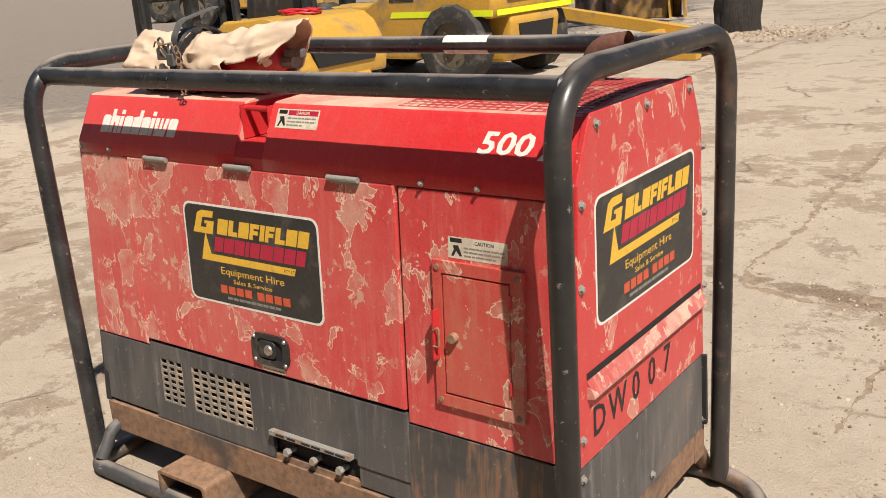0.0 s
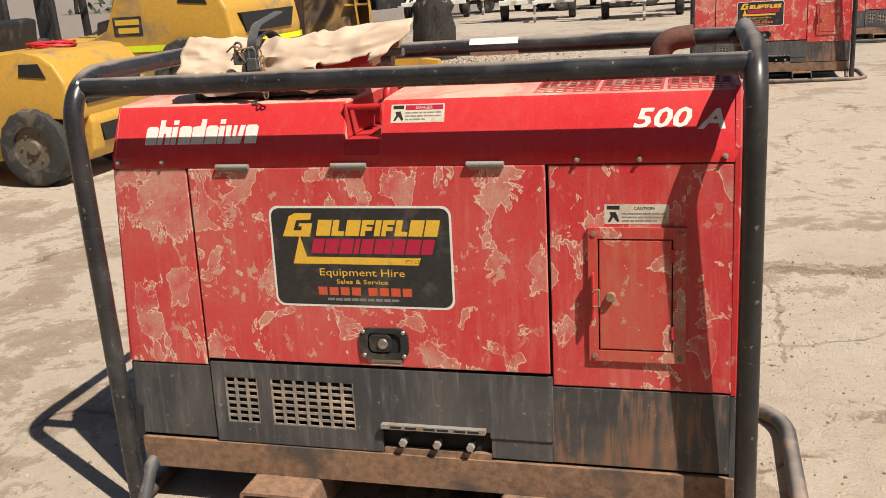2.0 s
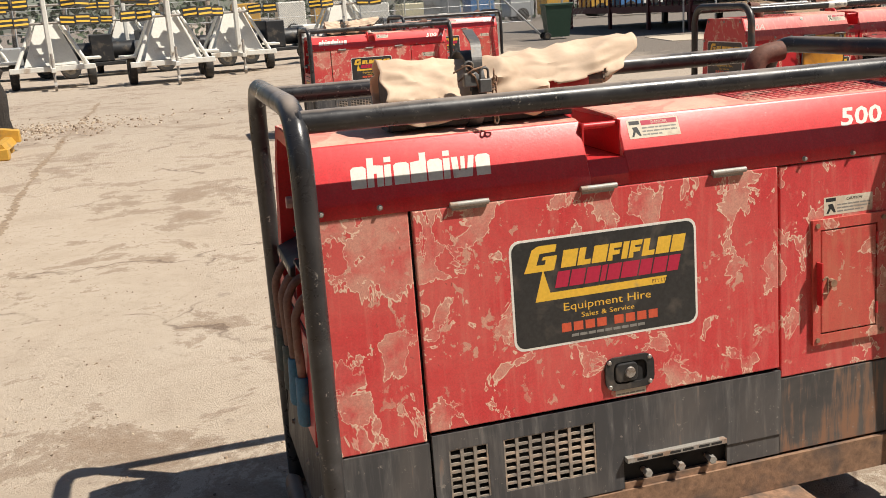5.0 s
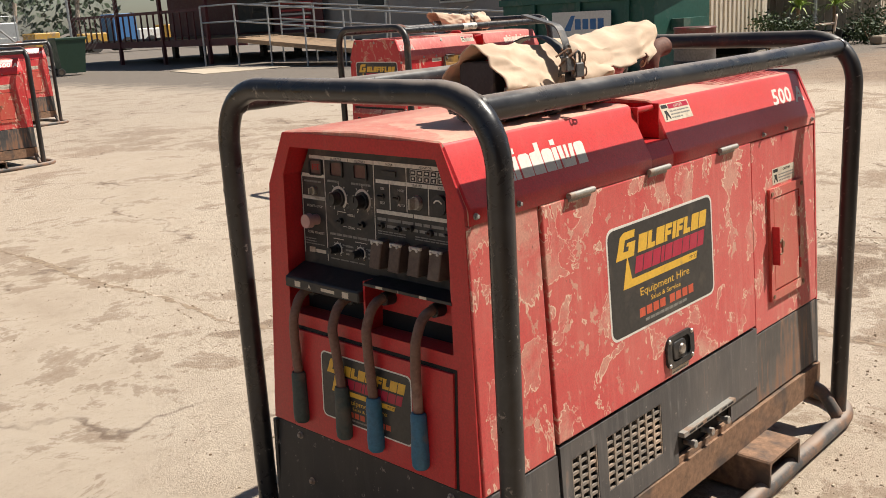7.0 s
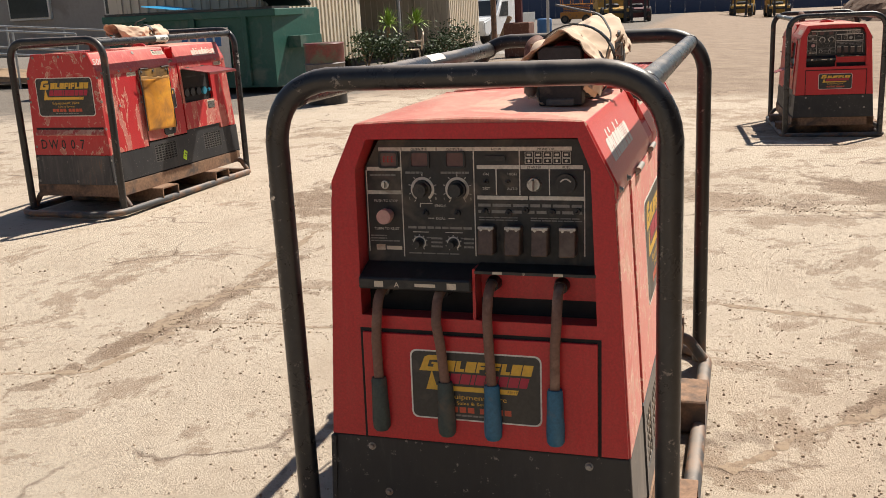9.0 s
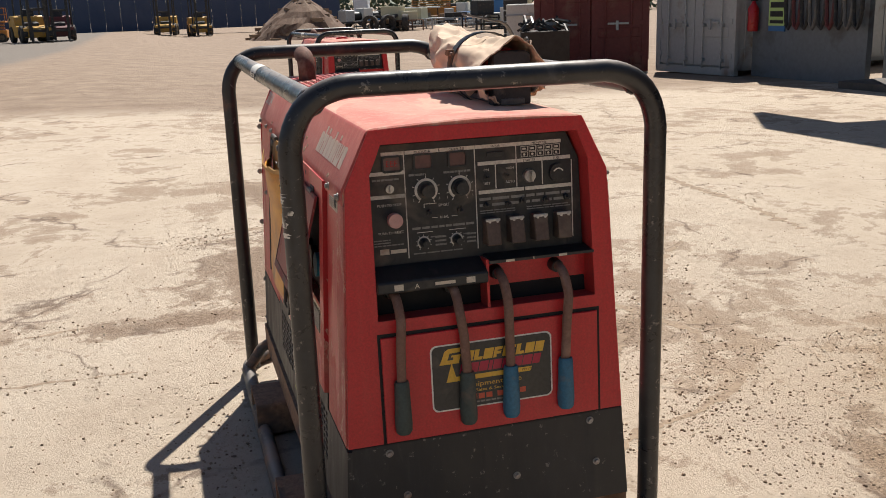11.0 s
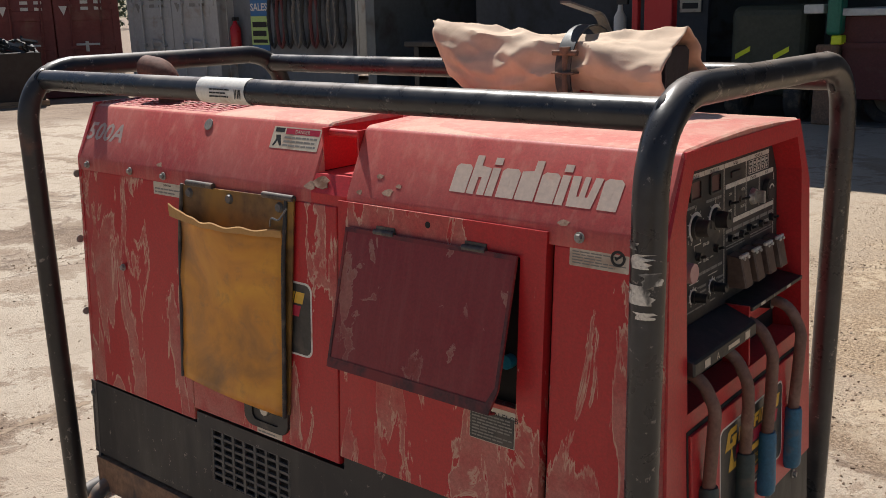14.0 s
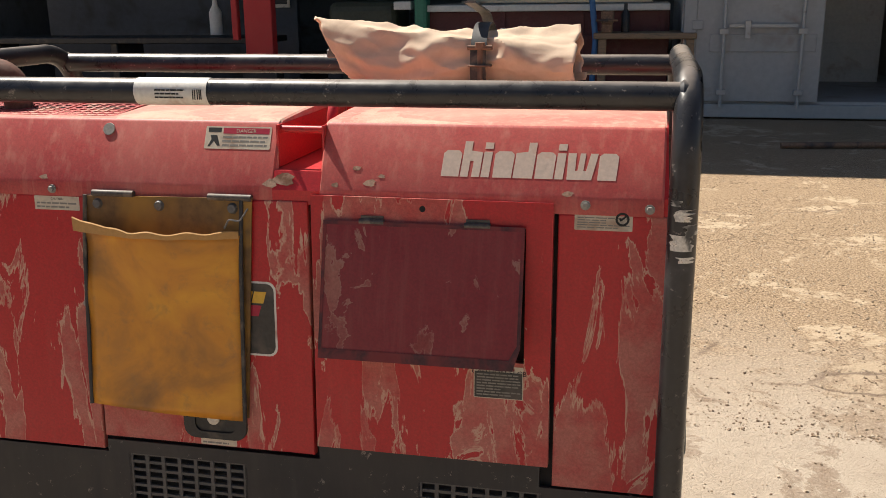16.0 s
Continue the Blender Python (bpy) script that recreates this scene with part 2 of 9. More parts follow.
def box(bm, lo, hi, bevel=0.0, m=None, seg=1):
    vs = [bm.verts.new((x, y, z)) for x in (lo[0], hi[0]) for y in (lo[1], hi[1]) for z in (lo[2], hi[2])]
    fs = [bm.faces.new([vs[i] for i in q]) for q in ((0, 1, 3, 2), (4, 6, 7, 5), (0, 4, 5, 1), (2, 3, 7, 6), (0, 2, 6, 4), (1, 5, 7, 3))]
    if m is not None:
        bmesh.ops.transform(bm, matrix=m, verts=vs)
    if bevel:
        es = list({e for f in fs for e in f.edges})
        bmesh.ops.bevel(bm, geom=es, offset=bevel, segments=seg, affect="EDGES", profile=0.5)


def ring_at(bm, c, ex, ey, r, seg):
    return [bm.verts.new(c + ex * (r * math.cos(a)) + ey * (r * math.sin(a))) for a in (2 * math.pi * k / seg for k in range(seg))]


def tube(bm, pts, r, seg=14, closed=False, caps=True, radii=None):
    """A round tube along points."""
    pts = [Vector(p) for p in pts]
    n = len(pts)
    tan = []
    for i in range(n):
        a = pts[i - 1] if (i or closed) else pts[0]
        b = pts[(i + 1) % n] if (i < n - 1 or closed) else pts[-1]
        tan.append((b - a).normalized())
    up = Vector((0, 0, 1)) if abs(tan[0].z) < 0.9 else Vector((1, 0, 0))
    ex = tan[0].cross(up).normalized()
    rings = []
    for i in range(n):
        ex = (ex - tan[i] * ex.dot(tan[i])).normalized()
        rings.append(ring_at(bm, pts[i], ex, tan[i].cross(ex), radii[i] if radii else r, seg))
    pairs = list(zip(rings, rings[1:])) + ([(rings[-1], rings[0])] if closed else [])
    for a, b in pairs:
        for k in range(seg):
            bm.faces.new((a[k], a[(k + 1) % seg], b[(k + 1) % seg], b[k]))
    if caps and not closed:
        bm.faces.new(rings[0][::-1])
        bm.faces.new(rings[-1])


def fillet(pts, r, seg=6, closed=False):
    """A polyline with its corners rounded. r: one radius or one a corner."""
    pts = [Vector(p) for p in pts]
    n = len(pts)
    out = []
    for i in range(n):
        if not closed and i in (0, n - 1):
            out.append(pts[i])
            continue
        p, a, b = pts[i], pts[i - 1], pts[(i + 1) % n]
        da, db = (a - p), (b - p)
        rr = r[i] if isinstance(r, (list, tuple)) else r
        ang = da.angle(db)
        d = min(rr / math.tan(ang / 2), da.length * 0.49, db.length * 0.49)
        s, e = p + da.normalized() * d, p + db.normalized() * d
        for k in range(seg + 1):
            f = k / seg
            out.append((1 - f) ** 2 * s + 2 * f * (1 - f) * (p * 0.82 + (s + e) * 0.09) + f * f * e)
    return out


def cyl(bm, a, b, r, seg=16, r2=None):
    tube(bm, [a, b], r, seg, radii=[r, r if r2 is None else r2])


def loft(bm, loops, caps=True, wrap=True):
    """Faces between loops of points of equal length."""
    rows = [[bm.verts.new(p) for p in loop] for loop in loops]
    n = len(rows[0])
    for a, b in zip(rows, rows[1:]):
        for k in range(n if wrap else n - 1):
            bm.faces.new((a[k], a[(k + 1) % n], b[(k + 1) % n], b[k]))
    if caps and wrap:
        bm.faces.new(rows[0][::-1])
        bm.faces.new(rows[-1])
    return rows


def rrect(u0, v0, u1, v1, r=0.0, n=4):
    if r <= 0:
        return [(u0, v0), (u1, v0), (u1, v1), (u0, v1)]
    out = []
    for cu, cv, a0 in ((u1 - r, v0 + r, -90), (u1 - r, v1 - r, 0), (u0 + r, v1 - r, 90), (u0 + r, v0 + r, 180)):
        for k in range(n + 1):
            a = radians(a0 + 90 * k / n)
            out.append((cu + r * math.cos(a), cv + r * math.sin(a)))
    return out


def disc(u, v, r, n=16):
    return [(u + r * math.cos(2 * math.pi * k / n), v + r * math.sin(2 * math.pi * k / n)) for k in range(n)]


def arc_band(u, v, r0, r1, a0, a1, n=14):
    o = [(u + r1 * math.cos(radians(a0 + (a1 - a0) * k / n)), v + r1 * math.sin(radians(a0 + (a1 - a0) * k / n))) for k in range(n + 1)]
    i = [(u + r0 * math.cos(radians(a0 + (a1 - a0) * k / n)), v + r0 * math.sin(radians(a0 + (a1 - a0) * k / n))) for k in range(n + 1)]
    return o, i


class Face:
    """A flat working plane: origin, the way to the right, the way up; u and v in metres from the origin, w outward."""

    def __init__(self, o, ex, ey):
        self.o, self.ex, self.ey = Vector(o), Vector(ex).normalized(), Vector(ey).normalized()
        self.n = self.ex.cross(self.ey).normalized()

    def at(self, u, v, w=0.0):
        return self.o + self.ex * u + self.ey * v + self.n * w

    def matrix(self, u, v, w=0.0):
        p = self.at(u, v, w)
        return Matrix(((self.ex.x, self.ey.x, self.n.x, p.x), (self.ex.y, self.ey.y, self.n.y, p.y), (self.ex.z, self.ey.z, self.n.z, p.z), (0, 0, 0, 1)))


def plate(bm, face, poly, w0, w1, bevel=0.0):
    """A polygon on a face, from w0 to w1 outward."""
    a = [bm.verts.new(face.at(u, v, w0)) for u, v in poly]
    b = [bm.verts.new(face.at(u, v, w1)) for u, v in poly]
    n = len(poly)
    top = bm.faces.new(b)
    bm.faces.new(a[::-1])
    sides = [bm.faces.new((a[k], a[(k + 1) % n], b[(k + 1) % n], b[k])) for k in range(n)]
    if bevel:
        bmesh.ops.bevel(bm, geom=list(top.edges), offset=bevel, segments=2, affect="EDGES", profile=0.5)


def band_plate(bm, face, outer, inner, w0, w1, closed=True):
    """A flat strip between two outlines of equal count."""
    n = len(outer)
    lay = [[bm.verts.new(face.at(u, v, w)) for u, v in pts] for pts in (outer, inner) for w in (w0, w1)]
    o0, o1, i0, i1 = lay
    for k in range(n if closed else n - 1):
        j = (k + 1) % n
        for q in ((o1[k], o1[j], i1[j], i1[k]), (o0[k], i0[k], i0[j], o0[j]), (o0[k], o0[j], o1[j], o1[k]), (i0[k], i1[k], i1[j], i0[j])):
            bm.faces.new(q)
    if not closed:
        for k in (0, n - 1):
            bm.faces.new((o0[k], o1[k], i1[k], i0[k]))


def lettering(name, body, face, u, v, w, size, material, parent, shear=0.0, width=1.0, align="LEFT", bold=0.0, label=""):
    """Words in the built-in font as one mesh on a face; u, v: the start of the base line; size: the height of capitals in metres."""
    c = bpy.data.curves.new(name, "FONT")
    c.body, c.size, c.shear, c.align_x, c.resolution_u = body, size * 1.42, shear, align, 2
    c.extrude, c.offset = 0.00015, bold
    t = bpy.data.objects.new(name, c)
    me = bpy.data.meshes.new_from_object(t)
    bpy.data.objects.remove(t)
    me.transform(face.matrix(u, v, w) @ Matrix.Diagonal((width, 1, 1, 1)))
    me.materials.clear()
    me.materials.append(material)
    ob = new(name, me)
    ob.parent = parent
    if label:
        tagged(ob, label)
    return ob


def holed(bm, face, rect, holes, w0, w1):
    """One sheet with rectangular holes, all in u, v."""
    us = sorted({rect[0], rect[2]} | {h[i] for h in holes for i in (0, 2)})
    vs = sorted({rect[1], rect[3]} | {h[i] for h in holes for i in (1, 3)})
    grid = [[[bm.verts.new(face.at(u, v, w)) for w in (w0, w1)] for v in vs] for u in us]

    def solid(i, j):
        if not (0 <= i < len(us) - 1 and 0 <= j < len(vs) - 1):
            return False
        u, v = (us[i] + us[i + 1]) / 2, (vs[j] + vs[j + 1]) / 2
        return not any(h[0] < u < h[2] and h[1] < v < h[3] for h in holes)

    for i in range(len(us) - 1):
        for j in range(len(vs) - 1):
            if not solid(i, j):
                continue
            a, b, c, d = grid[i][j], grid[i + 1][j], grid[i + 1][j + 1], grid[i][j + 1]
            bm.faces.new((a[1], b[1], c[1], d[1]))
            bm.faces.new((a[0], d[0], c[0], b[0]))
            for p, q, near in ((a, b, (i, j - 1)), (b, c, (i + 1, j)), (c, d, (i, j + 1)), (d, a, (i - 1, j))):
                if not solid(*near):
                    bm.faces.new((p[0], q[0], q[1], p[1]))
    bmesh.ops.delete(bm, geom=[v for v in bm.verts if not v.link_faces], context="VERTS")


def bars(name, face, rows, w, material, parent):
    """Plain bars for print that cannot be read. rows: u0, v0, u1, v1."""
    name = "small_print"
    bm = bmesh.new()
    for u0, v0, u1, v1 in rows:
        plate(bm, face, rrect(u0, v0, u1, v1), w, w + 0.0002)
    return tagged(part(name, bm, material, parent), kind="stuff")


def print_lines(u0, v0, u1, v1, n, seed=1, thick=0.45):
    rnd = random.Random(seed)
    rows = []
    step = (v1 - v0) / n
    for k in range(n):
        v = v1 - step * (k + 0.5)
        u = u0
        end = u1 - (u1 - u0) * rnd.choice((0, 0, 0.05, 0.2, 0.45))
        while u < end:
            e = min(end, u + (u1 - u0) * rnd.uniform(0.08, 0.22))
            rows.append((u, v - step * thick / 2, e, v + step * thick / 2))
            u = e + (u1 - u0) * 0.02
    return rows


# ---- ground ----
def ground_material():
    m, t, b = nodes_of("dusty_concrete_yard")
    raw = coords(t)
    sep = t.nodes.new("ShaderNodeSeparateXYZ")
    link(t, raw, sep.inputs["Vector"])
    big = noise_of(t, raw, 0.35, 5, 0.6, 0.6)
    mid = noise_of(t, raw, 1.7, 9, 0.66, 0.4)
    fine = noise_of(t, raw, 14, 8, 0.72)
    grit = noise_of(t, raw, 90, 5, 0.78)
    conc = ramp(t, mid, [(0.3, (0.44, 0.35, 0.265)), (0.5, (0.51, 0.42, 0.325)), (0.72, (0.56, 0.475, 0.38))])
    conc = mix(t, ramp(t, fine, [(0.52, 0.0), (0.64, 0.4)]), conc, (0.34, 0.26, 0.19))
    conc = mix(t, ramp(t, grit, [(0.58, 0.0), (0.68, 0.4)]), conc, (0.25, 0.185, 0.13))
    conc = mix(t, ramp(t, grit, [(0.34, 0.5), (0.42, 0.0)]), conc, (0.56, 0.46, 0.35))
    dirt = ramp(t, mid, [(0.3, (0.2, 0.135, 0.088)), (0.7, (0.31, 0.22, 0.15))])
    dirt = mix(t, ramp(t, grit, [(0.52, 0.0), (0.6, 0.6)]), dirt, (0.46, 0.36, 0.27))
    # trodden dirt drifts over the slab in patches
    patch = noise_of(t, raw, 1.7, 14, 0.76, 0.3)
    zone = math_of(t, "MULTIPLY", math_of(t, "SUBTRACT", big, 0.5), 0.5)
    drift = ramp(t, math_of(t, "ADD", patch, zone), [(0.532, 0.0), (0.546, 0.55), (0.63, 0.9)])
    col = mix(t, drift, conc, dirt)
    # broken patches and joints where brown earth has come through
    worn = None
    for x, y, rx, ry, turn in ((-0.55, -1.32, 0.5, 0.16, -26), (2.3, 0.3, 1.2, 0.42, -8), (4.6, 0.0, 0.8, 0.2, 5), (4.3, -1.4, 1.1, 0.4, 28), (1.1, 1.93, 1.4, 0.13, -6), (3.6, 2.4, 1.0, 0.35, 12), (0.7, -1.08, 0.75, 0.1, -38), (1.6, 0.6, 0.16, 1.1, 4)):
        at = t.nodes.new("ShaderNodeMapping")
        at.vector_type = "TEXTURE"
        at.inputs["Location"].default_value = (x, y, 0)
        at.inputs["Rotation"].default_value = (0, 0, radians(turn))
        at.inputs["Scale"].default_value = (rx, ry, 1)
        link(t, raw, at.inputs["Vector"])
        ln = t.nodes.new("ShaderNodeVectorMath")
        ln.operation = "LENGTH"
        link(t, at.outputs["Vector"], ln.inputs[0])
        near = math_of(t, "SUBTRACT", 1.0, ln.outputs["Value"])
        worn = near if worn is None else math_of(t, "MAXIMUM", worn, near)
    crumb = noise_of(t, raw, 5.5, 12, 0.72, 0.5)
    worn = math_of(t, "ADD", worn, math_of(t, "MULTIPLY", math_of(t, "SUBTRACT", crumb, 0.5), 3.2))
    col = mix(t, ramp(t, worn, [(0.3, 0.0), (0.38, 0.65), (0.8, 0.95)]), col, ramp(t, grit, [(0.36, (0.12, 0.08, 0.052)), (0.52, (0.24, 0.165, 0.11)), (0.66, (0.38, 0.28, 0.2))]))

    def far(axis, at, wide, amount=2.0, sign=1):
        a = t.nodes.new("ShaderNodeMath")
        a.operation = "MULTIPLY_ADD"
        link(t, sep.outputs[axis], a.inputs[0])
        a.inputs[1].default_value, a.inputs[2].default_value = sign, -sign * at
        n = t.nodes.new("ShaderNodeMath")
        n.operation = "MULTIPLY_ADD"
        link(t, mid, n.inputs[0])
        n.inputs[1].default_value, n.inputs[2].default_value = amount * 2, -amount
        s = t.nodes.new("ShaderNodeMath")
        s.operation = "ADD"
        link(t, a.outputs[0], s.inputs[0])
        link(t, n.outputs[0], s.inputs[1])
        r = t.nodes.new("ShaderNodeMapRange")
        link(t, s.outputs[0], r.inputs["Value"])
        r.inputs["From Min"].default_value, r.inputs["From Max"].default_value = -wide, wide
        return r.outputs["Result"]

    red_dirt = ramp(t, mid, [(0.3, (0.19, 0.13, 0.088)), (0.7, (0.33, 0.245, 0.175))])
    east = far("X", 11.5, 0.8, 1.5)
    col = mix(t, east, col, red_dirt)
    # loose gravel beside the shed
    gravel = mix(t, ramp(t, mix(t, 0.35, mid, fine), [(0.545, 0.0), (0.575, 0.85)]), ramp(t, grit, [(0.4, (0.13, 0.08, 0.042)), (0.5, (0.34, 0.235, 0.14)), (0.6, (0.57, 0.42, 0.275))]), (0.57, 0.445, 0.305))
    south = far("Y", -1.5, 0.6, 1.0, -1)
    west = far("X", 0.2, 0.8, 1.0, -1)
    both = t.nodes.new("ShaderNodeMath")
    both.operation = "MULTIPLY"
    link(t, south, both.inputs[0])
    link(t, west, both.inputs[1])
    col = mix(t, both.outputs[0], col, gravel)
    # the slabs turn greyer to the north
    col = mix(t, math_of(t, "MULTIPLY", far("Y", 8.0, 4.0, 2.0), 0.5), col, ramp(t, fine, [(0.3, (0.26, 0.215, 0.17)), (0.7, (0.37, 0.31, 0.25))]))
    # old asphalt by the office
    north = far("Y", 5.4, 0.5, 1.6)
    e2 = far("X", 9.0, 0.8, 2.0)
    asp = t.nodes.new("ShaderNodeMath")
    asp.operation = "MULTIPLY"
    link(t, north, asp.inputs[0])
    link(t, e2, asp.inputs[1])
    col = mix(t, asp.outputs[0], col, ramp(t, fine, [(0.3, (0.125, 0.105, 0.088)), (0.7, (0.22, 0.185, 0.15))]))
    n2 = far("Y", 4.0, 0.6, 2.0)
    w2 = far("X", -6.2, 0.6, 2.0, -1)
    nw = t.nodes.new("ShaderNodeMath")
    nw.operation = "MULTIPLY"
    link(t, n2, nw.inputs[0])
    link(t, w2, nw.inputs[1])
    col = mix(t, nw.outputs[0], col, ramp(t, fine, [(0.3, (0.15, 0.12, 0.1)), (0.7, (0.28, 0.235, 0.19))]))
    # hairline cracks, broken and wandering
    bent = t.nodes.new("ShaderNodeVectorMath")
    bent.operation = "ADD"
    link(t, raw, bent.inputs[0])
    wander = t.nodes.new("ShaderNodeTexNoise")
    wander.inputs["Scale"].default_value, wander.inputs["Detail"].default_value = 1.6, 8.0
    link(t, raw, wander.inputs["Vector"])
    link(t, wander.outputs["Color"], bent.inputs[1])
    cell = t.nodes.new("ShaderNodeTexVoronoi")
    cell.feature = "DISTANCE_TO_EDGE"
    cell.inputs["Scale"].default_value = 0.42
    link(t, bent.outputs["Vector"], cell.inputs["Vector"])
    hair = ramp(t, cell.outputs["Distance"], [(0.0, 1.0), (0.0035, 0.8), (0.009, 0.0)])
    hair = math_of(t, "MULTIPLY", hair, ramp(t, mid, [(0.46, 0.0), (0.56, 0.8)]))
    col = mix(t, hair, col, (0.15, 0.1, 0.07))
    # fine pits and stones
    v = t.nodes.new("ShaderNodeTexVoronoi")
    v.inputs["Scale"].default_value = 26
    link(t, raw, v.inputs["Vector"])
    spot = ramp(t, v.outputs["Distance"], [(0.09, 1.0), (0.16, 0.0)])
    here = ramp(t, noise_of(t, raw, 3.0, 3, 0.6), [(0.5, 0.0), (0.62, 0.85)])
    col = mix(t, mix(t, 1.0, spot, here, "MULTIPLY"), col, (0.13, 0.085, 0.055))
    link(t, col, b.inputs["Base Color"])
    b.inputs["Roughness"].default_value = 0.9
    bump(t, b, mix(t, 0.4, mix(t, 0.5, mid, fine), grit), 0.8, 0.035)
    return m


GROUND = ground_material()
bm = bmesh.new()
R = 900.0
edge = [-R, -200, -60, -30, -20, -14, -10] + [x * 0.5 for x in range(-16, 29)] + [17, 20, 24, 28, 40, 55, 80, 200, R]
cols = [[bm.verts.new((x, y, rise(x, y) + (0.0 if max(abs(x), abs(y)) < 15 else 0.012 * noise.noise(Vector((x * 0.4, y * 0.4, 0))) * (1 if max(abs(x), abs(y)) < 40 else 0)))) for y in edge] for x in edge]
for i in range(len(edge) - 1):
    for j in range(len(edge) - 1):
        bm.faces.new((cols[i][j], cols[i + 1][j], cols[i + 1][j + 1], cols[i][j + 1]))
tagged(part("ground", bm, GROUND), "dusty pale concrete yard with dirt patches", "ground", kind="structure")


# ---- the hired welder generator ----
SLOPE = 0.0565
Z0 = 0.994
FRONT = Face((0, -0.298, Z0), (1, 0, 0), (0, SLOPE, 1))
BACK = Face((0, 0.298, Z0), (-1, 0, 0), (0, -SLOPE, 1))
LEFT = Face((-0.777, 0, Z0), (0, -1, 0), (0.05, 0, 1))
RIGHT = Face((0.80, 0, Z0), (0, 1, 0), (0, 0, 1))
BAND_F = Face((0, -0.299, 0.9955), (1, 0, 0), (0, 0.0555, 0.1115))
BAND_B = Face((0, 0.299, 0.9955), (-1, 0, 0), (0, -0.0555, 0.1115))


def half(z):
    return 0.298 + (Z0 - z) * SLOPE


def quad(u0, z0, u1, z1):
    return rrect(u0, z0 - Z0, u1, z1 - Z0)


def panel(name, face, poly, w0, w1, material, parent, label="", bevel=0.0):
    bm = bmesh.new()
    plate(bm, face, poly, w0, w1, bevel)
    return part(name, bm, material, parent, label)


def bolts(name, face, places, parent, r=0.009, w=0.0, material=None):
    for u, z in places:
        bm = bmesh.new()
        plate(bm, face, disc(u, z - Z0, r * 1.5, 12), w, w + 0.002)
        plate(bm, face, disc(u, z - Z0, r, 6), w + 0.002, w + 0.008, 0.001)
        part(name, bm, material or DULL_STEEL, parent)


def grille(parent, face, u0, z0, u1, z1, cols, rows, material, w=0.0):
    """Crossed flat slats over a dark opening."""
    t = 0.004
    for k in range(cols + 1):
        u = u0 + (u1 - u0) * k / cols
        bm = bmesh.new()
        plate(bm, face, quad(u - t, z0, u + t, z1), w - 0.006, w - 0.001)
        part("slat", bm, material, parent)
    for k in range(rows + 1):
        z = z0 + (z1 - z0) * k / rows
        bm = bmesh.new()
        plate(bm, face, quad(u0, z - t * 0.8, u1, z + t * 0.8), w - 0.007, w - 0.002)
        part("slat", bm, material, parent)


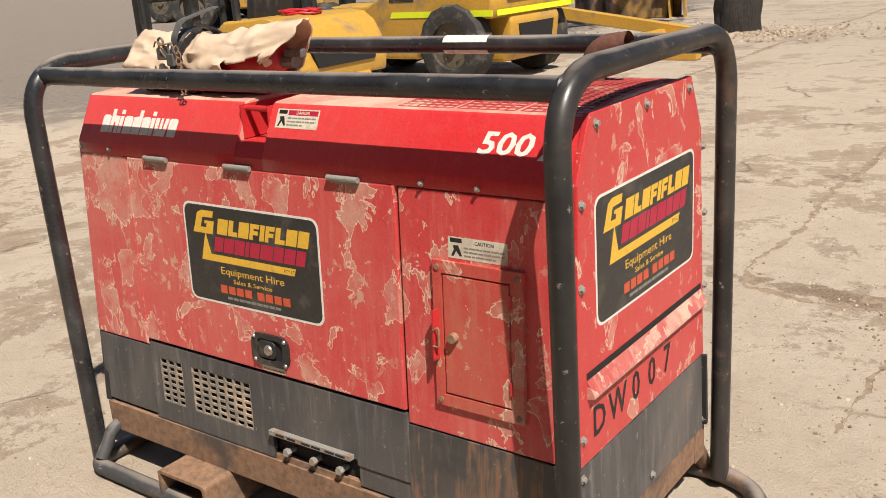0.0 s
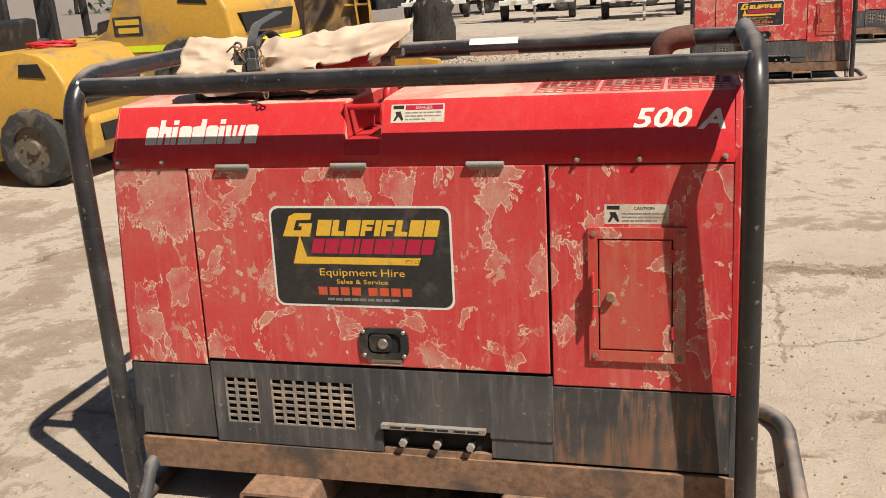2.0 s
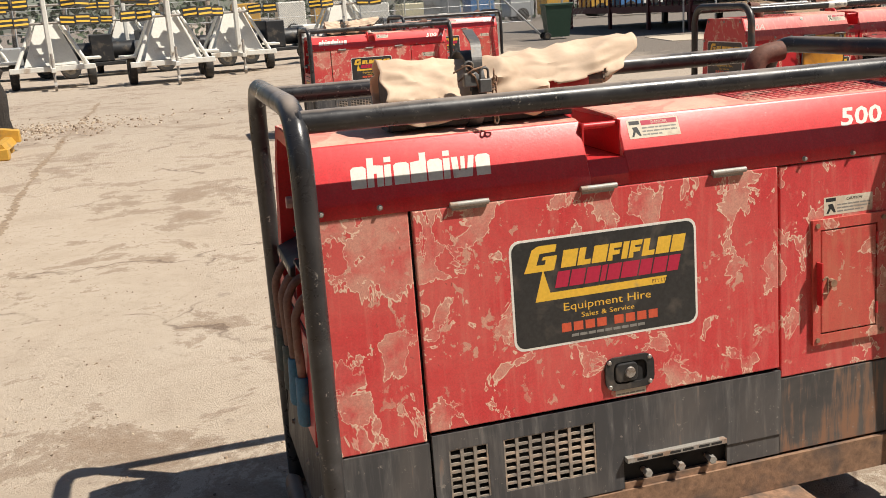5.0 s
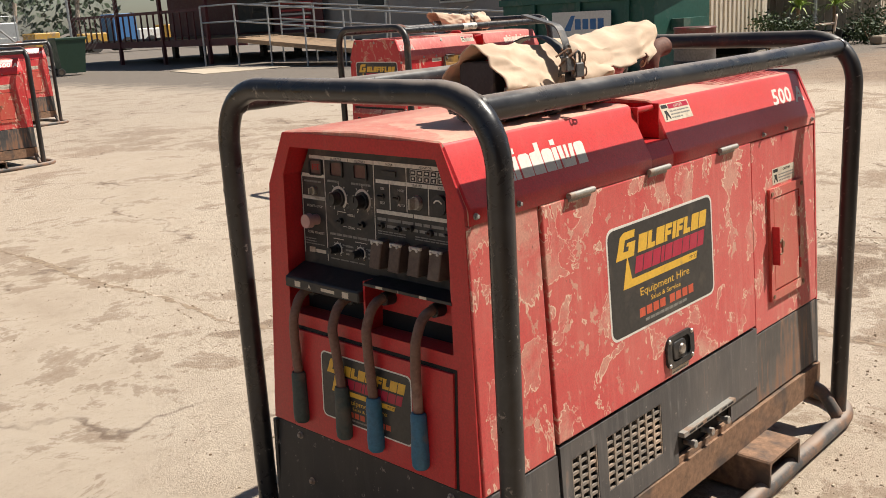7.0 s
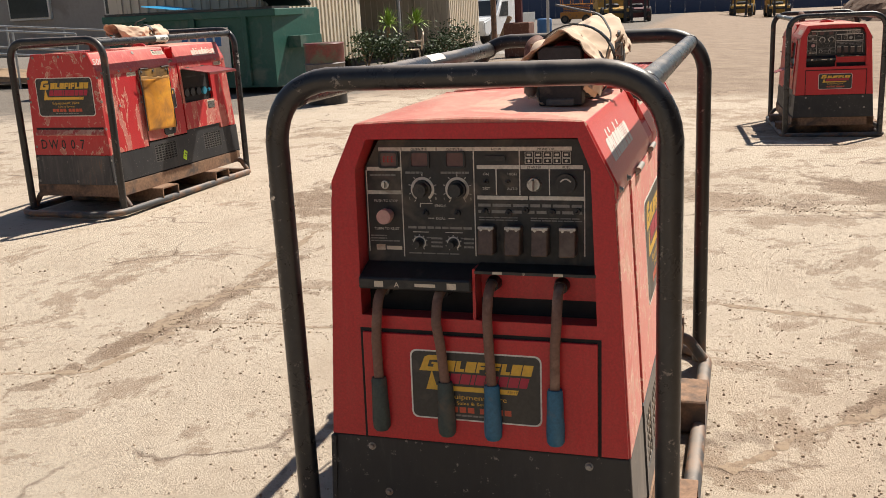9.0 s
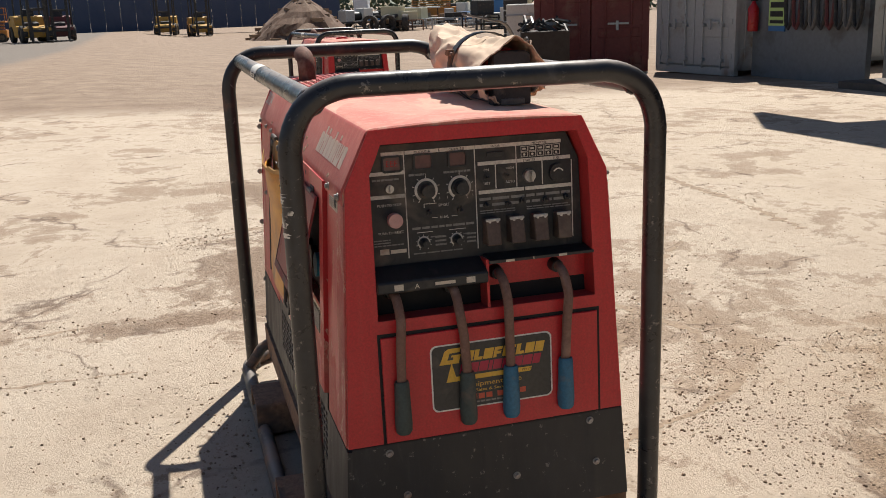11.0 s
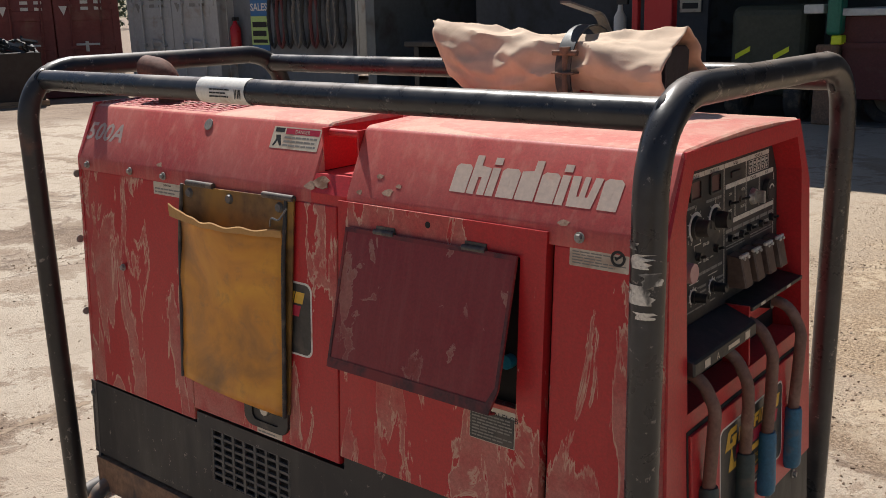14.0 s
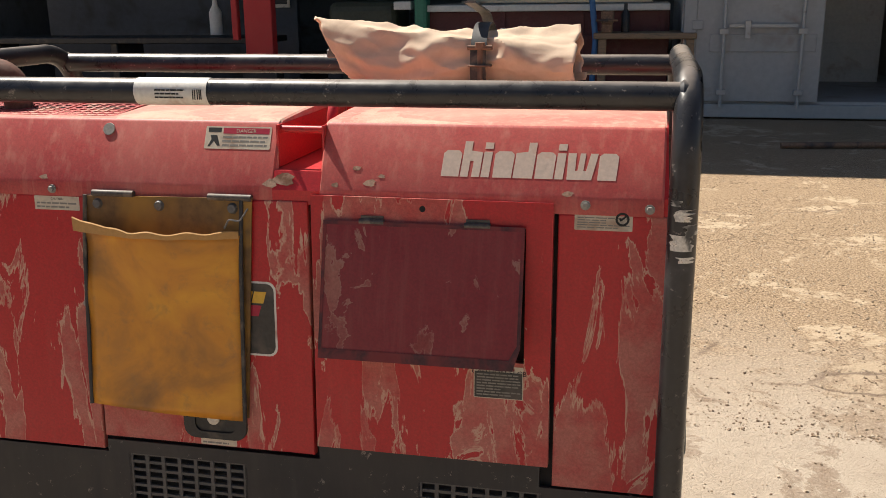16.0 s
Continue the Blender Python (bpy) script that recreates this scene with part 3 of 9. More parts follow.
def company_sticker(face, u0, z0, u1, z1, w, parent, cut=None):
    """The hire company's black sticker: its mark as plain slanted shapes, the words of the trade, the rest as bars."""
    W, H = u1 - u0, z1 - z0
    f = Face(face.at(u0, z0 - Z0, 0), face.ex, face.ey)
    bm = bmesh.new()
    plate(bm, f, rrect(0, 0, W, H, W * 0.05), w, w + 0.0004)
    rim = part("sticker", bm, WHITE_INK, parent, "black hire company sticker with yellow and red print")
    bm = bmesh.new()
    e = W * 0.012
    plate(bm, f, rrect(e, e, W - e, H - e, W * 0.045), w + 0.0004, w + 0.0007)
    part("sticker_field", bm, STICK_BLACK, rim)
    a = w + 0.0007
    b = a + 0.0003
    s = 0.28 * H

    def shape(name, polys, mat):
        for p in polys:
            bm = bmesh.new()
            plate(bm, f, [(x * W, y * H) for x, y in p], a, b)
            part(name, bm, mat, rim)

    k = 0.05
    shape("mark", [[(0.07, 0.70), (0.085, 0.76), (0.115, 0.90), (0.15, 0.93), (0.245, 0.93), (0.235, 0.865), (0.155, 0.86), (0.135, 0.76), (0.18, 0.76), (0.185, 0.80), (0.165, 0.80), (0.172, 0.83), (0.245, 0.83), (0.225, 0.70), (0.17, 0.70), (0.20, 0.50), (0.83, 0.50), (0.815, 0.43), (0.12, 0.43), (0.165, 0.70)][::-1]], YELLOW_INK)
    x = 0.26
    polys = []
    for n, wd in enumerate((0.078, 0.069, 0.076, 0.066, 0.032, 0.064, 0.068, 0.074, 0.072)):
        y0, y1 = 0.71, 0.865
        d = 0.02
        if n in (1, 7 - 1):
            polys.append([(x, y0), (x + wd, y0), (x + wd + 0.006, y0 + 0.045), (x + wd * 0.5 + 0.006, y0 + 0.045), (x + wd * 0.5 + d, y1), (x + d, y1)])
        elif n in (3, 5):
            polys.append([(x, y0), (x + wd * 0.42, y0), (x + wd * 0.45, y0 + 0.05), (x + wd, y0 + 0.05), (x + wd + 0.006, y0 + 0.09), (x + wd * 0.6, y0 + 0.09), (x + wd * 0.6, y0 + 0.11), (x + wd + 0.012, y0 + 0.11), (x + wd + d, y1), (x + d, y1)])
        else:
            polys.append([(x, y0), (x + wd, y0), (x + wd + d, y1), (x + d, y1)])
        x += wd + 0.008
    shape("name_shape", polys, YELLOW_INK)
    x = 0.225
    polys = []
    for n, wd in enumerate((0.066, 0.075, 0.072, 0.028, 0.068, 0.09, 0.066, 0.075, 0.062)):
        polys.append([(x, 0.535), (x + wd, 0.535), (x + wd + 0.02, 0.68), (x + 0.02, 0.68)])
        x += wd + 0.008
    shape("name_shape", polys, RED_INK)
    lettering("lettered_line", "PTY LTD", f, 0.745 * W, 0.448 * H, b, 0.032 * H, BLACK_INK, rim)
    lettering("lettered_line", "Equipment Hire", f, 0.5 * W, 0.315 * H, a, 0.072 * H, YELLOW_INK, rim, width=1.32 * (W / H) / 1.8, align="CENTER")
    lettering("lettered_line", "Sales & Service", f, 0.5 * W, 0.235 * H, a, 0.045 * H, YELLOW_INK, rim, width=1.35 * (W / H) / 1.8, align="CENTER")
    shape("number_bar", [[(0.25 + i * 0.063 + (0.03 if i > 3 else 0), 0.12), (0.30 + i * 0.063 + (0.03 if i > 3 else 0), 0.12), (0.30 + i * 0.063 + (0.03 if i > 3 else 0), 0.2), (0.25 + i * 0.063 + (0.03 if i > 3 else 0), 0.2)] for i in range(8)], ORANGE_INK)
    shape("address_bar", [[(0.3 + i * 0.045, 0.065), (0.338 + i * 0.045, 0.065), (0.338 + i * 0.045, 0.09), (0.3 + i * 0.045, 0.09)] for i in range(9)], GREY_INK)
    return rim


def maker_mark(face, u0, v0, u1, v1, w, parent, ink):
    """The maker's white word mark, as plain upright shapes."""
    W, H = u1 - u0, v1 - v0
    bm = bmesh.new()
    x = 0.0
    for wd, hi, lo in ((0.105, 0.74, 0), (0.11, 1.0, 0), (0.055, 0.74, 0), (0.11, 0.74, 0), (0.11, 1.0, 0), (0.105, 0.74, 0), (0.055, 0.74, 0), (0.16, 0.74, 0), (0.105, 0.74, 0)):
        d = 0.02

        def p(a, b):
            return (u0 + (x + a + d * b) * W, v0 + b * H)
        if hi == 1.0:
            plate(bm, face, [p(0, 0), p(0.045, 0), p(0.045, 0.45), p(0.065, 0.45), p(0.065, 0), p(wd, 0), p(wd, 0.7), p(0.045, 0.74), p(0.045, 1.0), p(0, 1.0)] if wd > 0.109 and x < 0.3 else [p(0, 0), p(wd, 0), p(wd, 1), p(wd - 0.045, 1), p(wd - 0.045, 0.74), p(0, 0.7)], w, w + 0.0003)
        elif wd < 0.06:
            plate(bm, face, [p(0, 0), p(wd - 0.008, 0), p(wd - 0.008, 0.72), p(0, 0.72)], w, w + 0.0003)
            plate(bm, face, [p(0, 0.8), p(wd - 0.008, 0.8), p(wd - 0.008, 0.98), p(0, 0.98)], w, w + 0.0003)
        elif wd > 0.15:
            plate(bm, face, [p(0.005, 0), p(wd - 0.02, 0), p(wd, 0.73), p(wd - 0.042, 0.73), p(wd - 0.055, 0.25), p(0.09, 0.25), p(0.092, 0.73), p(0.062, 0.73), p(0.058, 0.25), p(0.045, 0.25), p(0.04, 0.73), p(-0.005, 0.73)], w, w + 0.0003)
        else:
            plate(bm, face, [p(0.004, 0), p(wd, 0), p(wd, 0.66), p(wd - 0.02, 0.74), p(0.02, 0.74), p(0, 0.66)], w, w + 0.0003)
            plate(bm, face, [p(0.042, 0.3), p(0.06, 0.3), p(0.06, 0.5), p(0.042, 0.5)], w, w + 0.0004)
        x += wd + 0.008
    part("maker_mark", bm, ink, parent, "pale maker's mark")


def warning_label(face, u0, z0, u1, z1, w, parent, head, lines, header_mat, seed, v_is_z=True, sign=True):
    f = Face(face.at(u0, (z0 - Z0) if v_is_z else z0, 0), face.ex, face.ey)
    W, H = u1 - u0, z1 - z0
    bm = bmesh.new()
    plate(bm, f, rrect(0, 0, W, H, 0.002, 2), w, w + 0.0003)
    lab = part("warning_label", bm, CREAM_LABEL, parent, "pale warning label with small print")
    a = w + 0.0003
    x0 = 0.27 * W if sign else 0.05 * W
    if header_mat:
        bm = bmesh.new()
        plate(bm, f, rrect(x0, 0.68 * H, 0.97 * W, 0.94 * H), a, a + 0.0002)
        part("label_header", bm, header_mat, lab)
    lettering("lettered_line", head, f, (x0 + 0.97 * W) / 2, 0.73 * H, a + 0.0003, 0.16 * H, CREAM_LABEL if header_mat else BLACK_INK, lab, align="CENTER")
    bars("print_bars", f, print_lines(x0, 0.08 * H, 0.95 * W, 0.62 * H, lines, seed), a, GREY_INK, lab)
    if sign:
        bm = bmesh.new()
        plate(bm, f, rrect(0.04 * W, 0.74 * H, 0.24 * W, 0.94 * H), a, a + 0.0002)
        plate(bm, f, [(0.05 * W, 0.1 * H), (0.09 * W, 0.1 * H), (0.14 * W, 0.35 * H), (0.2 * W, 0.12 * H), (0.24 * W, 0.14 * H), (0.18 * W, 0.62 * H), (0.08 * W, 0.6 * H), (0.1 * W, 0.42 * H)], a, a + 0.0002)
        part("label_sign", bm, BLACK_INK, lab)
    return lab


def canopy(x0, x1, parent, label):
    """One length of the sheet-metal roof with its sloping sides."""
    prof = [(0.3015, 0.962), (0.3015, 0.988), (0.299, 0.9955), (0.2435, 1.107), (0.239, 1.112), (0.231, 1.1155), (0.12, 1.121), (0.0, 1.124)]
    ring = prof + [(-y, z) for y, z in prof[-2::-1]]
    inner = [(y * 0.955, z - 0.012 if z > 0.97 else z) for y, z in ring]
    loop = ring + inner[::-1]
    bm = bmesh.new()
    n = max(2, int((x1 - x0) / 0.08))
    xs = [x0, x0 + 0.004] + [x0 + (x1 - x0) * k / n for k in range(1, n)] + [x1 - 0.004, x1]
    loops = []
    for i, x in enumerate(xs):
        sh = 0.003 if i in (0, len(xs) - 1) else 0.0
        loops.append([Vector((x, y * (1 - sh * 3), z - sh)) for y, z in loop])
    loft(bm, loops)
    bmesh.ops.recalc_face_normals(bm, faces=bm.faces)
    me = bpy.data.meshes.new("roof")
    for m in (RED_ROOF, RED_BAND, RED_BANDB):
        me.materials.append(m)
    for f in bm.faces:
        nrm = f.normal
        f.material_index = 1 if nrm.y < -0.6 else 2 if nrm.y > 0.6 else 0
    bm.to_mesh(me)
    bm.free()
    me.shade_smooth()
    me.set_sharp_from_angle(angle=radians(35))
    ob = new("roof", me)
    ob.parent = parent
    return tagged(ob, label)


def control_panel(root):
    P = Face(LEFT.at(-0.234, 1.073 - Z0, -0.046), LEFT.ex, LEFT.ey)
    bm = bmesh.new()
    plate(bm, P, [(-0.004, -0.262), (0.488, -0.262), (0.482, -0.058), (0.452, 0.003), (0.03, 0.003), (-0.004, -0.058)], -0.01, 0)
    pan = part("control_panel", bm, PANEL_GREY, root, "grimy dark grey control panel with worn print")
    w = 0.0008

    def strip(u0, u1, v, h=0.008, mat=STRIP):
        bm = bmesh.new()
        plate(bm, P, rrect(u0, -v - h, u1, -v), 0, w)
        part("label_strip", bm, mat, pan)

    def word(txt, u, v, h=0.0055, mat=None):
        lettering("lettered_line", txt, P, u, -v, w, h, mat or STRIP, pan, align="CENTER")

    for u0, u1, v in ((0.03, 0.078, 0.012), (0.082, 0.157, 0.012), (0.159, 0.236, 0.012), (0.240, 0.332, 0.012), (0.335, 0.440, 0.012),
                      (0.002, 0.078, 0.053), (0.002, 0.078, 0.103), (0.244, 0.283, 0.049), (0.286, 0.332, 0.049), (0.336, 0.393, 0.049), (0.396, 0.462, 0.049),
                      (0.244, 0.350, 0.112), (0.353, 0.464, 0.112)):
        strip(u0, u1, v)
    for txt, u, v in (("OUTPUT A", 0.12, 0.019), ("OUTPUT B", 0.197, 0.019), ("HOUR", 0.286, 0.019), ("MONITOR", 0.388, 0.019), ("STARTER", 0.364, 0.056), ("FUEL", 0.429, 0.056)):
        lettering("lettered_line", txt, P, u, -v, w, 0.0052, BLACK_INK, pan, align="CENTER")
    for txt, u, v in (("PUSH TO STOP", 0.042, 0.128), ("TURN TO RESET", 0.042, 0.188), ("ON", 0.263, 0.07), ("TEST", 0.263, 0.1), ("HIGH", 0.318, 0.07), ("AUTO", 0.318, 0.1), ("SINGLE", 0.163, 0.137), ("DUAL", 0.163, 0.164), ("3", 0.125, 0.069), ("3", 0.201, 0.069), ("1", 0.096, 0.122), ("5", 0.154, 0.122), ("1", 0.172, 0.122), ("5", 0.23, 0.122), ("A", 0.06, 0.05), ("B", 0.4, 0.119)):
        word(txt, u, v)
    lines = [(0.079, 0.012, 0.245), (0.2375, 0.012, 0.24), (0.2845, 0.049, 0.11), (0.3335, 0.012, 0.11), (0.3945, 0.049, 0.11), (0.465, 0.06, 0.235), (0.0, 0.06, 0.235)]
    rows = [(u - 0.0012, -b, u + 0.0012, -a) for u, a, b in lines]
    rows += [(0.118, -0.1305, 0.146, -0.129), (0.118, -0.138, 0.1195, -0.129), (0.135, -0.162, 0.148, -0.1605), (0.18, -0.162, 0.193, -0.1605),
             (0.1, -0.192, 0.135, -0.1905), (0.172, -0.192, 0.21, -0.1905)]
    bars("panel_lines", P, rows, 0, STRIP, pan)
    bars("print_bars", P, print_lines(0.245, -0.152, 0.46, -0.125, 2, 4) + print_lines(0.004, -0.215, 0.07, -0.198, 3, 5) + print_lines(0.088, -0.07, 0.15, -0.06, 1, 6) + print_lines(0.166, -0.07, 0.23, -0.06, 1, 7)
         + print_lines(0.09, -0.187, 0.23, -0.176, 1, 8) + print_lines(0.13, -0.206, 0.16, -0.2, 1, 9) + print_lines(0.205, -0.206, 0.232, -0.2, 1, 10) + print_lines(0.09, -0.24, 0.23, -0.234, 1, 11) + print_lines(0.246, -0.165, 0.348, -0.155, 2, 12) + print_lines(0.355, -0.165, 0.46, -0.155, 2, 13) + print_lines(0.14, -0.226, 0.165, -0.2, 3, 14) + print_lines(0.212, -0.226, 0.234, -0.2, 3, 15) + print_lines(0.008, -0.075, 0.07, -0.066, 1, 16), 0, GREY_INK, pan)
    # digital meters behind dull windows
    for u in (0.052, 0.121, 0.198):
        bm = bmesh.new()
        band_plate(bm, P, rrect(u - 0.022, -0.056, u + 0.022, -0.02, 0.006), rrect(u - 0.018, -0.052, u + 0.018, -0.024, 0.004), 0, 0.004)
        fr = part("meter", bm, BLACK_PLASTIC, pan)
        bm = bmesh.new()
        plate(bm, P, rrect(u - 0.018, -0.052, u + 0.018, -0.024, 0.004), 0, 0.001)
        part("meter_window", bm, METER, fr)
        if u < 0.06:
            bm = bmesh.new()
            for k in range(3):
                a = u - 0.012 + k * 0.009
                plate(bm, P, rrect(a, -0.043, a + 0.0055, -0.0415), 0.001, 0.0016)
                plate(bm, P, rrect(a, -0.0375, a + 0.0055, -0.036), 0.001, 0.0016)
                plate(bm, P, rrect(a, -0.0325, a + 0.0055, -0.031), 0.001, 0.0016)
                plate(bm, P, rrect(a, -0.043, a + 0.0014, -0.031), 0.001, 0.0016)
            part("digits", bm, LED_RED, fr)

    def dial(u, v, r, knob=True):
        bm = bmesh.new()
        o, i = arc_band(u, -v, r * 0.78, r, -55, 235, 20)
        band_plate(bm, P, o, i, 0, w, closed=False)
        for k in range(9):
            a = radians(-55 + 290 * k / 8)
            c, s = math.cos(a), math.sin(a)
            plate(bm, P, [(u + r * 1.05 * c - 0.0008 * s, -v + r * 1.05 * s + 0.0008 * c), (u + r * 1.05 * c + 0.0008 * s, -v + r * 1.05 * s - 0.0008 * c), (u + r * 1.22 * c + 0.0008 * s, -v + r * 1.22 * s - 0.0008 * c), (u + r * 1.22 * c - 0.0008 * s, -v + r * 1.22 * s + 0.0008 * c)], 0, w)
        part("dial_scale", bm, STRIP, pan)
        bm = bmesh.new()
        q = r * 0.72
        for r0, r1, a, b in ((q, q, 0, 0.006), (q * 0.8, q * 0.74, 0.006, 0.026)):
            cyl(bm, P.at(u, -v, a), P.at(u, -v, b), r0, 24, r1)
        plate(bm, P, rrect(u - 0.001, -v, u + 0.001, -v + q * 0.7), 0.026, 0.0275)
        part("knob", bm, BLACK_PLASTIC, pan, smooth=True)

    dial(0.125, 0.100, 0.026)
    dial(0.201, 0.100, 0.026)
    dial(0.114, 0.214, 0.0145)
    dial(0.189, 0.214, 0.0145)
    bm = bmesh.new()
    cyl(bm, P.at(0.047, -0.155, 0), P.at(0.047, -0.155, 0.02), 0.012, 18)
    cyl(bm, P.at(0.047, -0.155, 0.02), P.at(0.047, -0.155, 0.034), 0.0165, 20, 0.0155)
    part("stop_button", bm, FADED_PINK, pan, "faded pink stop button", smooth=True)
    bm = bmesh.new()
    cyl(bm, P.at(0.044, -0.09, 0), P.at(0.044, -0.09, 0.008), 0.009, 16)
    box(bm, (-0.0015, -0.006, 0), (0.0015, 0.006, 0.012), 0, P.matrix(0.044, -0.09, 0.006))
    part("toggle_switch", bm, STEEL, pan)
    bm = bmesh.new()
    cyl(bm, P.at(0.363, -0.088, 0), P.at(0.363, -0.088, 0.008), 0.0155, 20, 0.013)
    box(bm, (-0.002, -0.011, 0), (0.002, 0.011, 0.018), 0.0008, P.matrix(0.363, -0.088, 0.006))
    part("starter_key", bm, STEEL, pan, "steel starter key switch")
    bm = bmesh.new()
    cyl(bm, P.at(0.429, -0.086, 0), P.at(0.429, -0.086, 0.01), 0.02, 24)
    g = part("fuel_gauge", bm, BLACK_PLASTIC, pan, "round fuel gauge", smooth=True)
    bm = bmesh.new()
    plate(bm, P, disc(0.429, -0.086, 0.0165, 20), 0.010, 0.0106)
    part("gauge_face", bm, PANEL_GREY, g)
    bm = bmesh.new()
    o, i = arc_band(0.429, -0.088, 0.0105, 0.0135, 30, 150, 8)
    band_plate(bm, P, o, i, 0.0106, 0.0112, closed=False)
    part("gauge_scale", bm, STRIP, g)
    for k in range(5):
        u = 0.345 + k * 0.019
        bm = bmesh.new()
        band_plate(bm, P, rrect(u, -0.034, u + 0.0165, -0.022), rrect(u + 0.001, -0.033, u + 0.0155, -0.023), 0, w)
        band_plate(bm, P, rrect(u, -0.046, u + 0.0165, -0.035), rrect(u + 0.001, -0.045, u + 0.0155, -0.036), 0, w)
        plate(bm, P, rrect(u + 0.004, -0.030, u + 0.012, -0.026), 0, w)
        plate(bm, P, disc(u + 0.008, -0.0405, 0.0028, 8), 0, w)
        part("warning_lamp", bm, STRIP, pan)
    bm = bmesh.new()
    plate(bm, P, rrect(0.265, -0.04, 0.305, -0.03, 0.001, 2), 0, 0.003)
    part("hour_counter", bm, BLACK_PLASTIC, pan)
    for u in (0.263, 0.309):
        bm = bmesh.new()
        cyl(bm, P.at(u, -0.084, 0), P.at(u, -0.084, 0.003), 0.006, 12)
        cyl(bm, P.at(u, -0.084, 0.003), P.at(u, -0.080, 0.017), 0.0022, 8)
        part("toggle_switch", bm, BLACK_PLASTIC, pan)
    for u, v in ((0.26, 0.145), (0.31, 0.147), (0.345, 0.142), (0.4, 0.145), (0.45, 0.142), (0.13, 0.15), (0.2, 0.15)):
        bm = bmesh.new()
        cyl(bm, P.at(u, -v, 0), P.at(u, -v, 0.008), 0.007, 14)
        cyl(bm, P.at(u, -v, 0.008), P.at(u, -v + 0.003, 0.016), 0.0025, 8)
        part("toggle_switch", bm, BLACK_PLASTIC, pan)
    for u in (0.266, 0.322, 0.378, 0.434):
        bm = bmesh.new()
        rows = [[P.at(u - 0.017, -0.172, 0), P.at(u + 0.017, -0.172, 0), P.at(u + 0.017, -0.232, 0), P.at(u - 0.017, -0.232, 0)],
                [P.at(u - 0.016, -0.176, 0.026), P.at(u + 0.016, -0.176, 0.026), P.at(u + 0.016, -0.230, 0.036), P.at(u - 0.016, -0.230, 0.036)]]
        loft(bm, rows)
        bmesh.ops.bevel(bm, geom=bm.edges[:], offset=0.002, segments=1, affect="EDGES")
        c = part("socket_cover", bm, BROWN_PLASTIC, pan, "brown hinged socket cover")
        bm = bmesh.new()
        box(bm, (-0.0165, -0.003, 0), (0.0165, 0.003, 0.006), 0.001, P.matrix(u, -0.175, 0.0215))
        for k in (-0.009, 0.009):
            cyl(bm, P.at(u + k, -0.178, 0.028), P.at(u + k, -0.178, 0.031), 0.003, 8)
        part("cover_clip", bm, STRIP, c)
    bm = bmesh.new()
    plate(bm, P, rrect(0.016, -0.232, 0.036, -0.22), 0, w)
    plate(bm, P, rrect(0.039, -0.231, 0.074, -0.223), 0, w)
    part("rating_plate", bm, CREAM_LABEL, pan)


METER = plain("meter_window", (0.12, 0.05, 0.045), 0.35, 0, 0.2, 20, (0.16, 0.11, 0.09), 0.58)
FADED_PINK = plain("faded_pink_plastic", (0.52, 0.3, 0.27), 0.6, 0, 0.1, 30)
BROWN_PLASTIC = plain("brown_plastic", (0.1, 0.065, 0.05), 0.45, 0, 0.25, 25, (0.16, 0.12, 0.09), 0.6)
LED_RED, _t, _b = nodes_of("led_red")
_b.inputs["Base Color"].default_value = (0.3, 0.01, 0.01, 1)
_b.inputs["Emission Color"].default_value = (1.0, 0.03, 0.02, 1)
_b.inputs["Emission Strength"].default_value = 0.05
CHIP = plain("bare_primer", (0.42, 0.27, 0.19), 0.8, 0, 0.2, 60, (0.2, 0.1, 0.06), 0.55, 0.2)
TAPE = plain("silver_tape", (0.55, 0.54, 0.52), 0.35, 0.5, 0.25, 60, (0.08, 0.08, 0.08), 0.56, 0.2)
LIME = plain("lime_tag", (0.55, 0.8, 0.03), 0.5, 0, 0.1, 30)


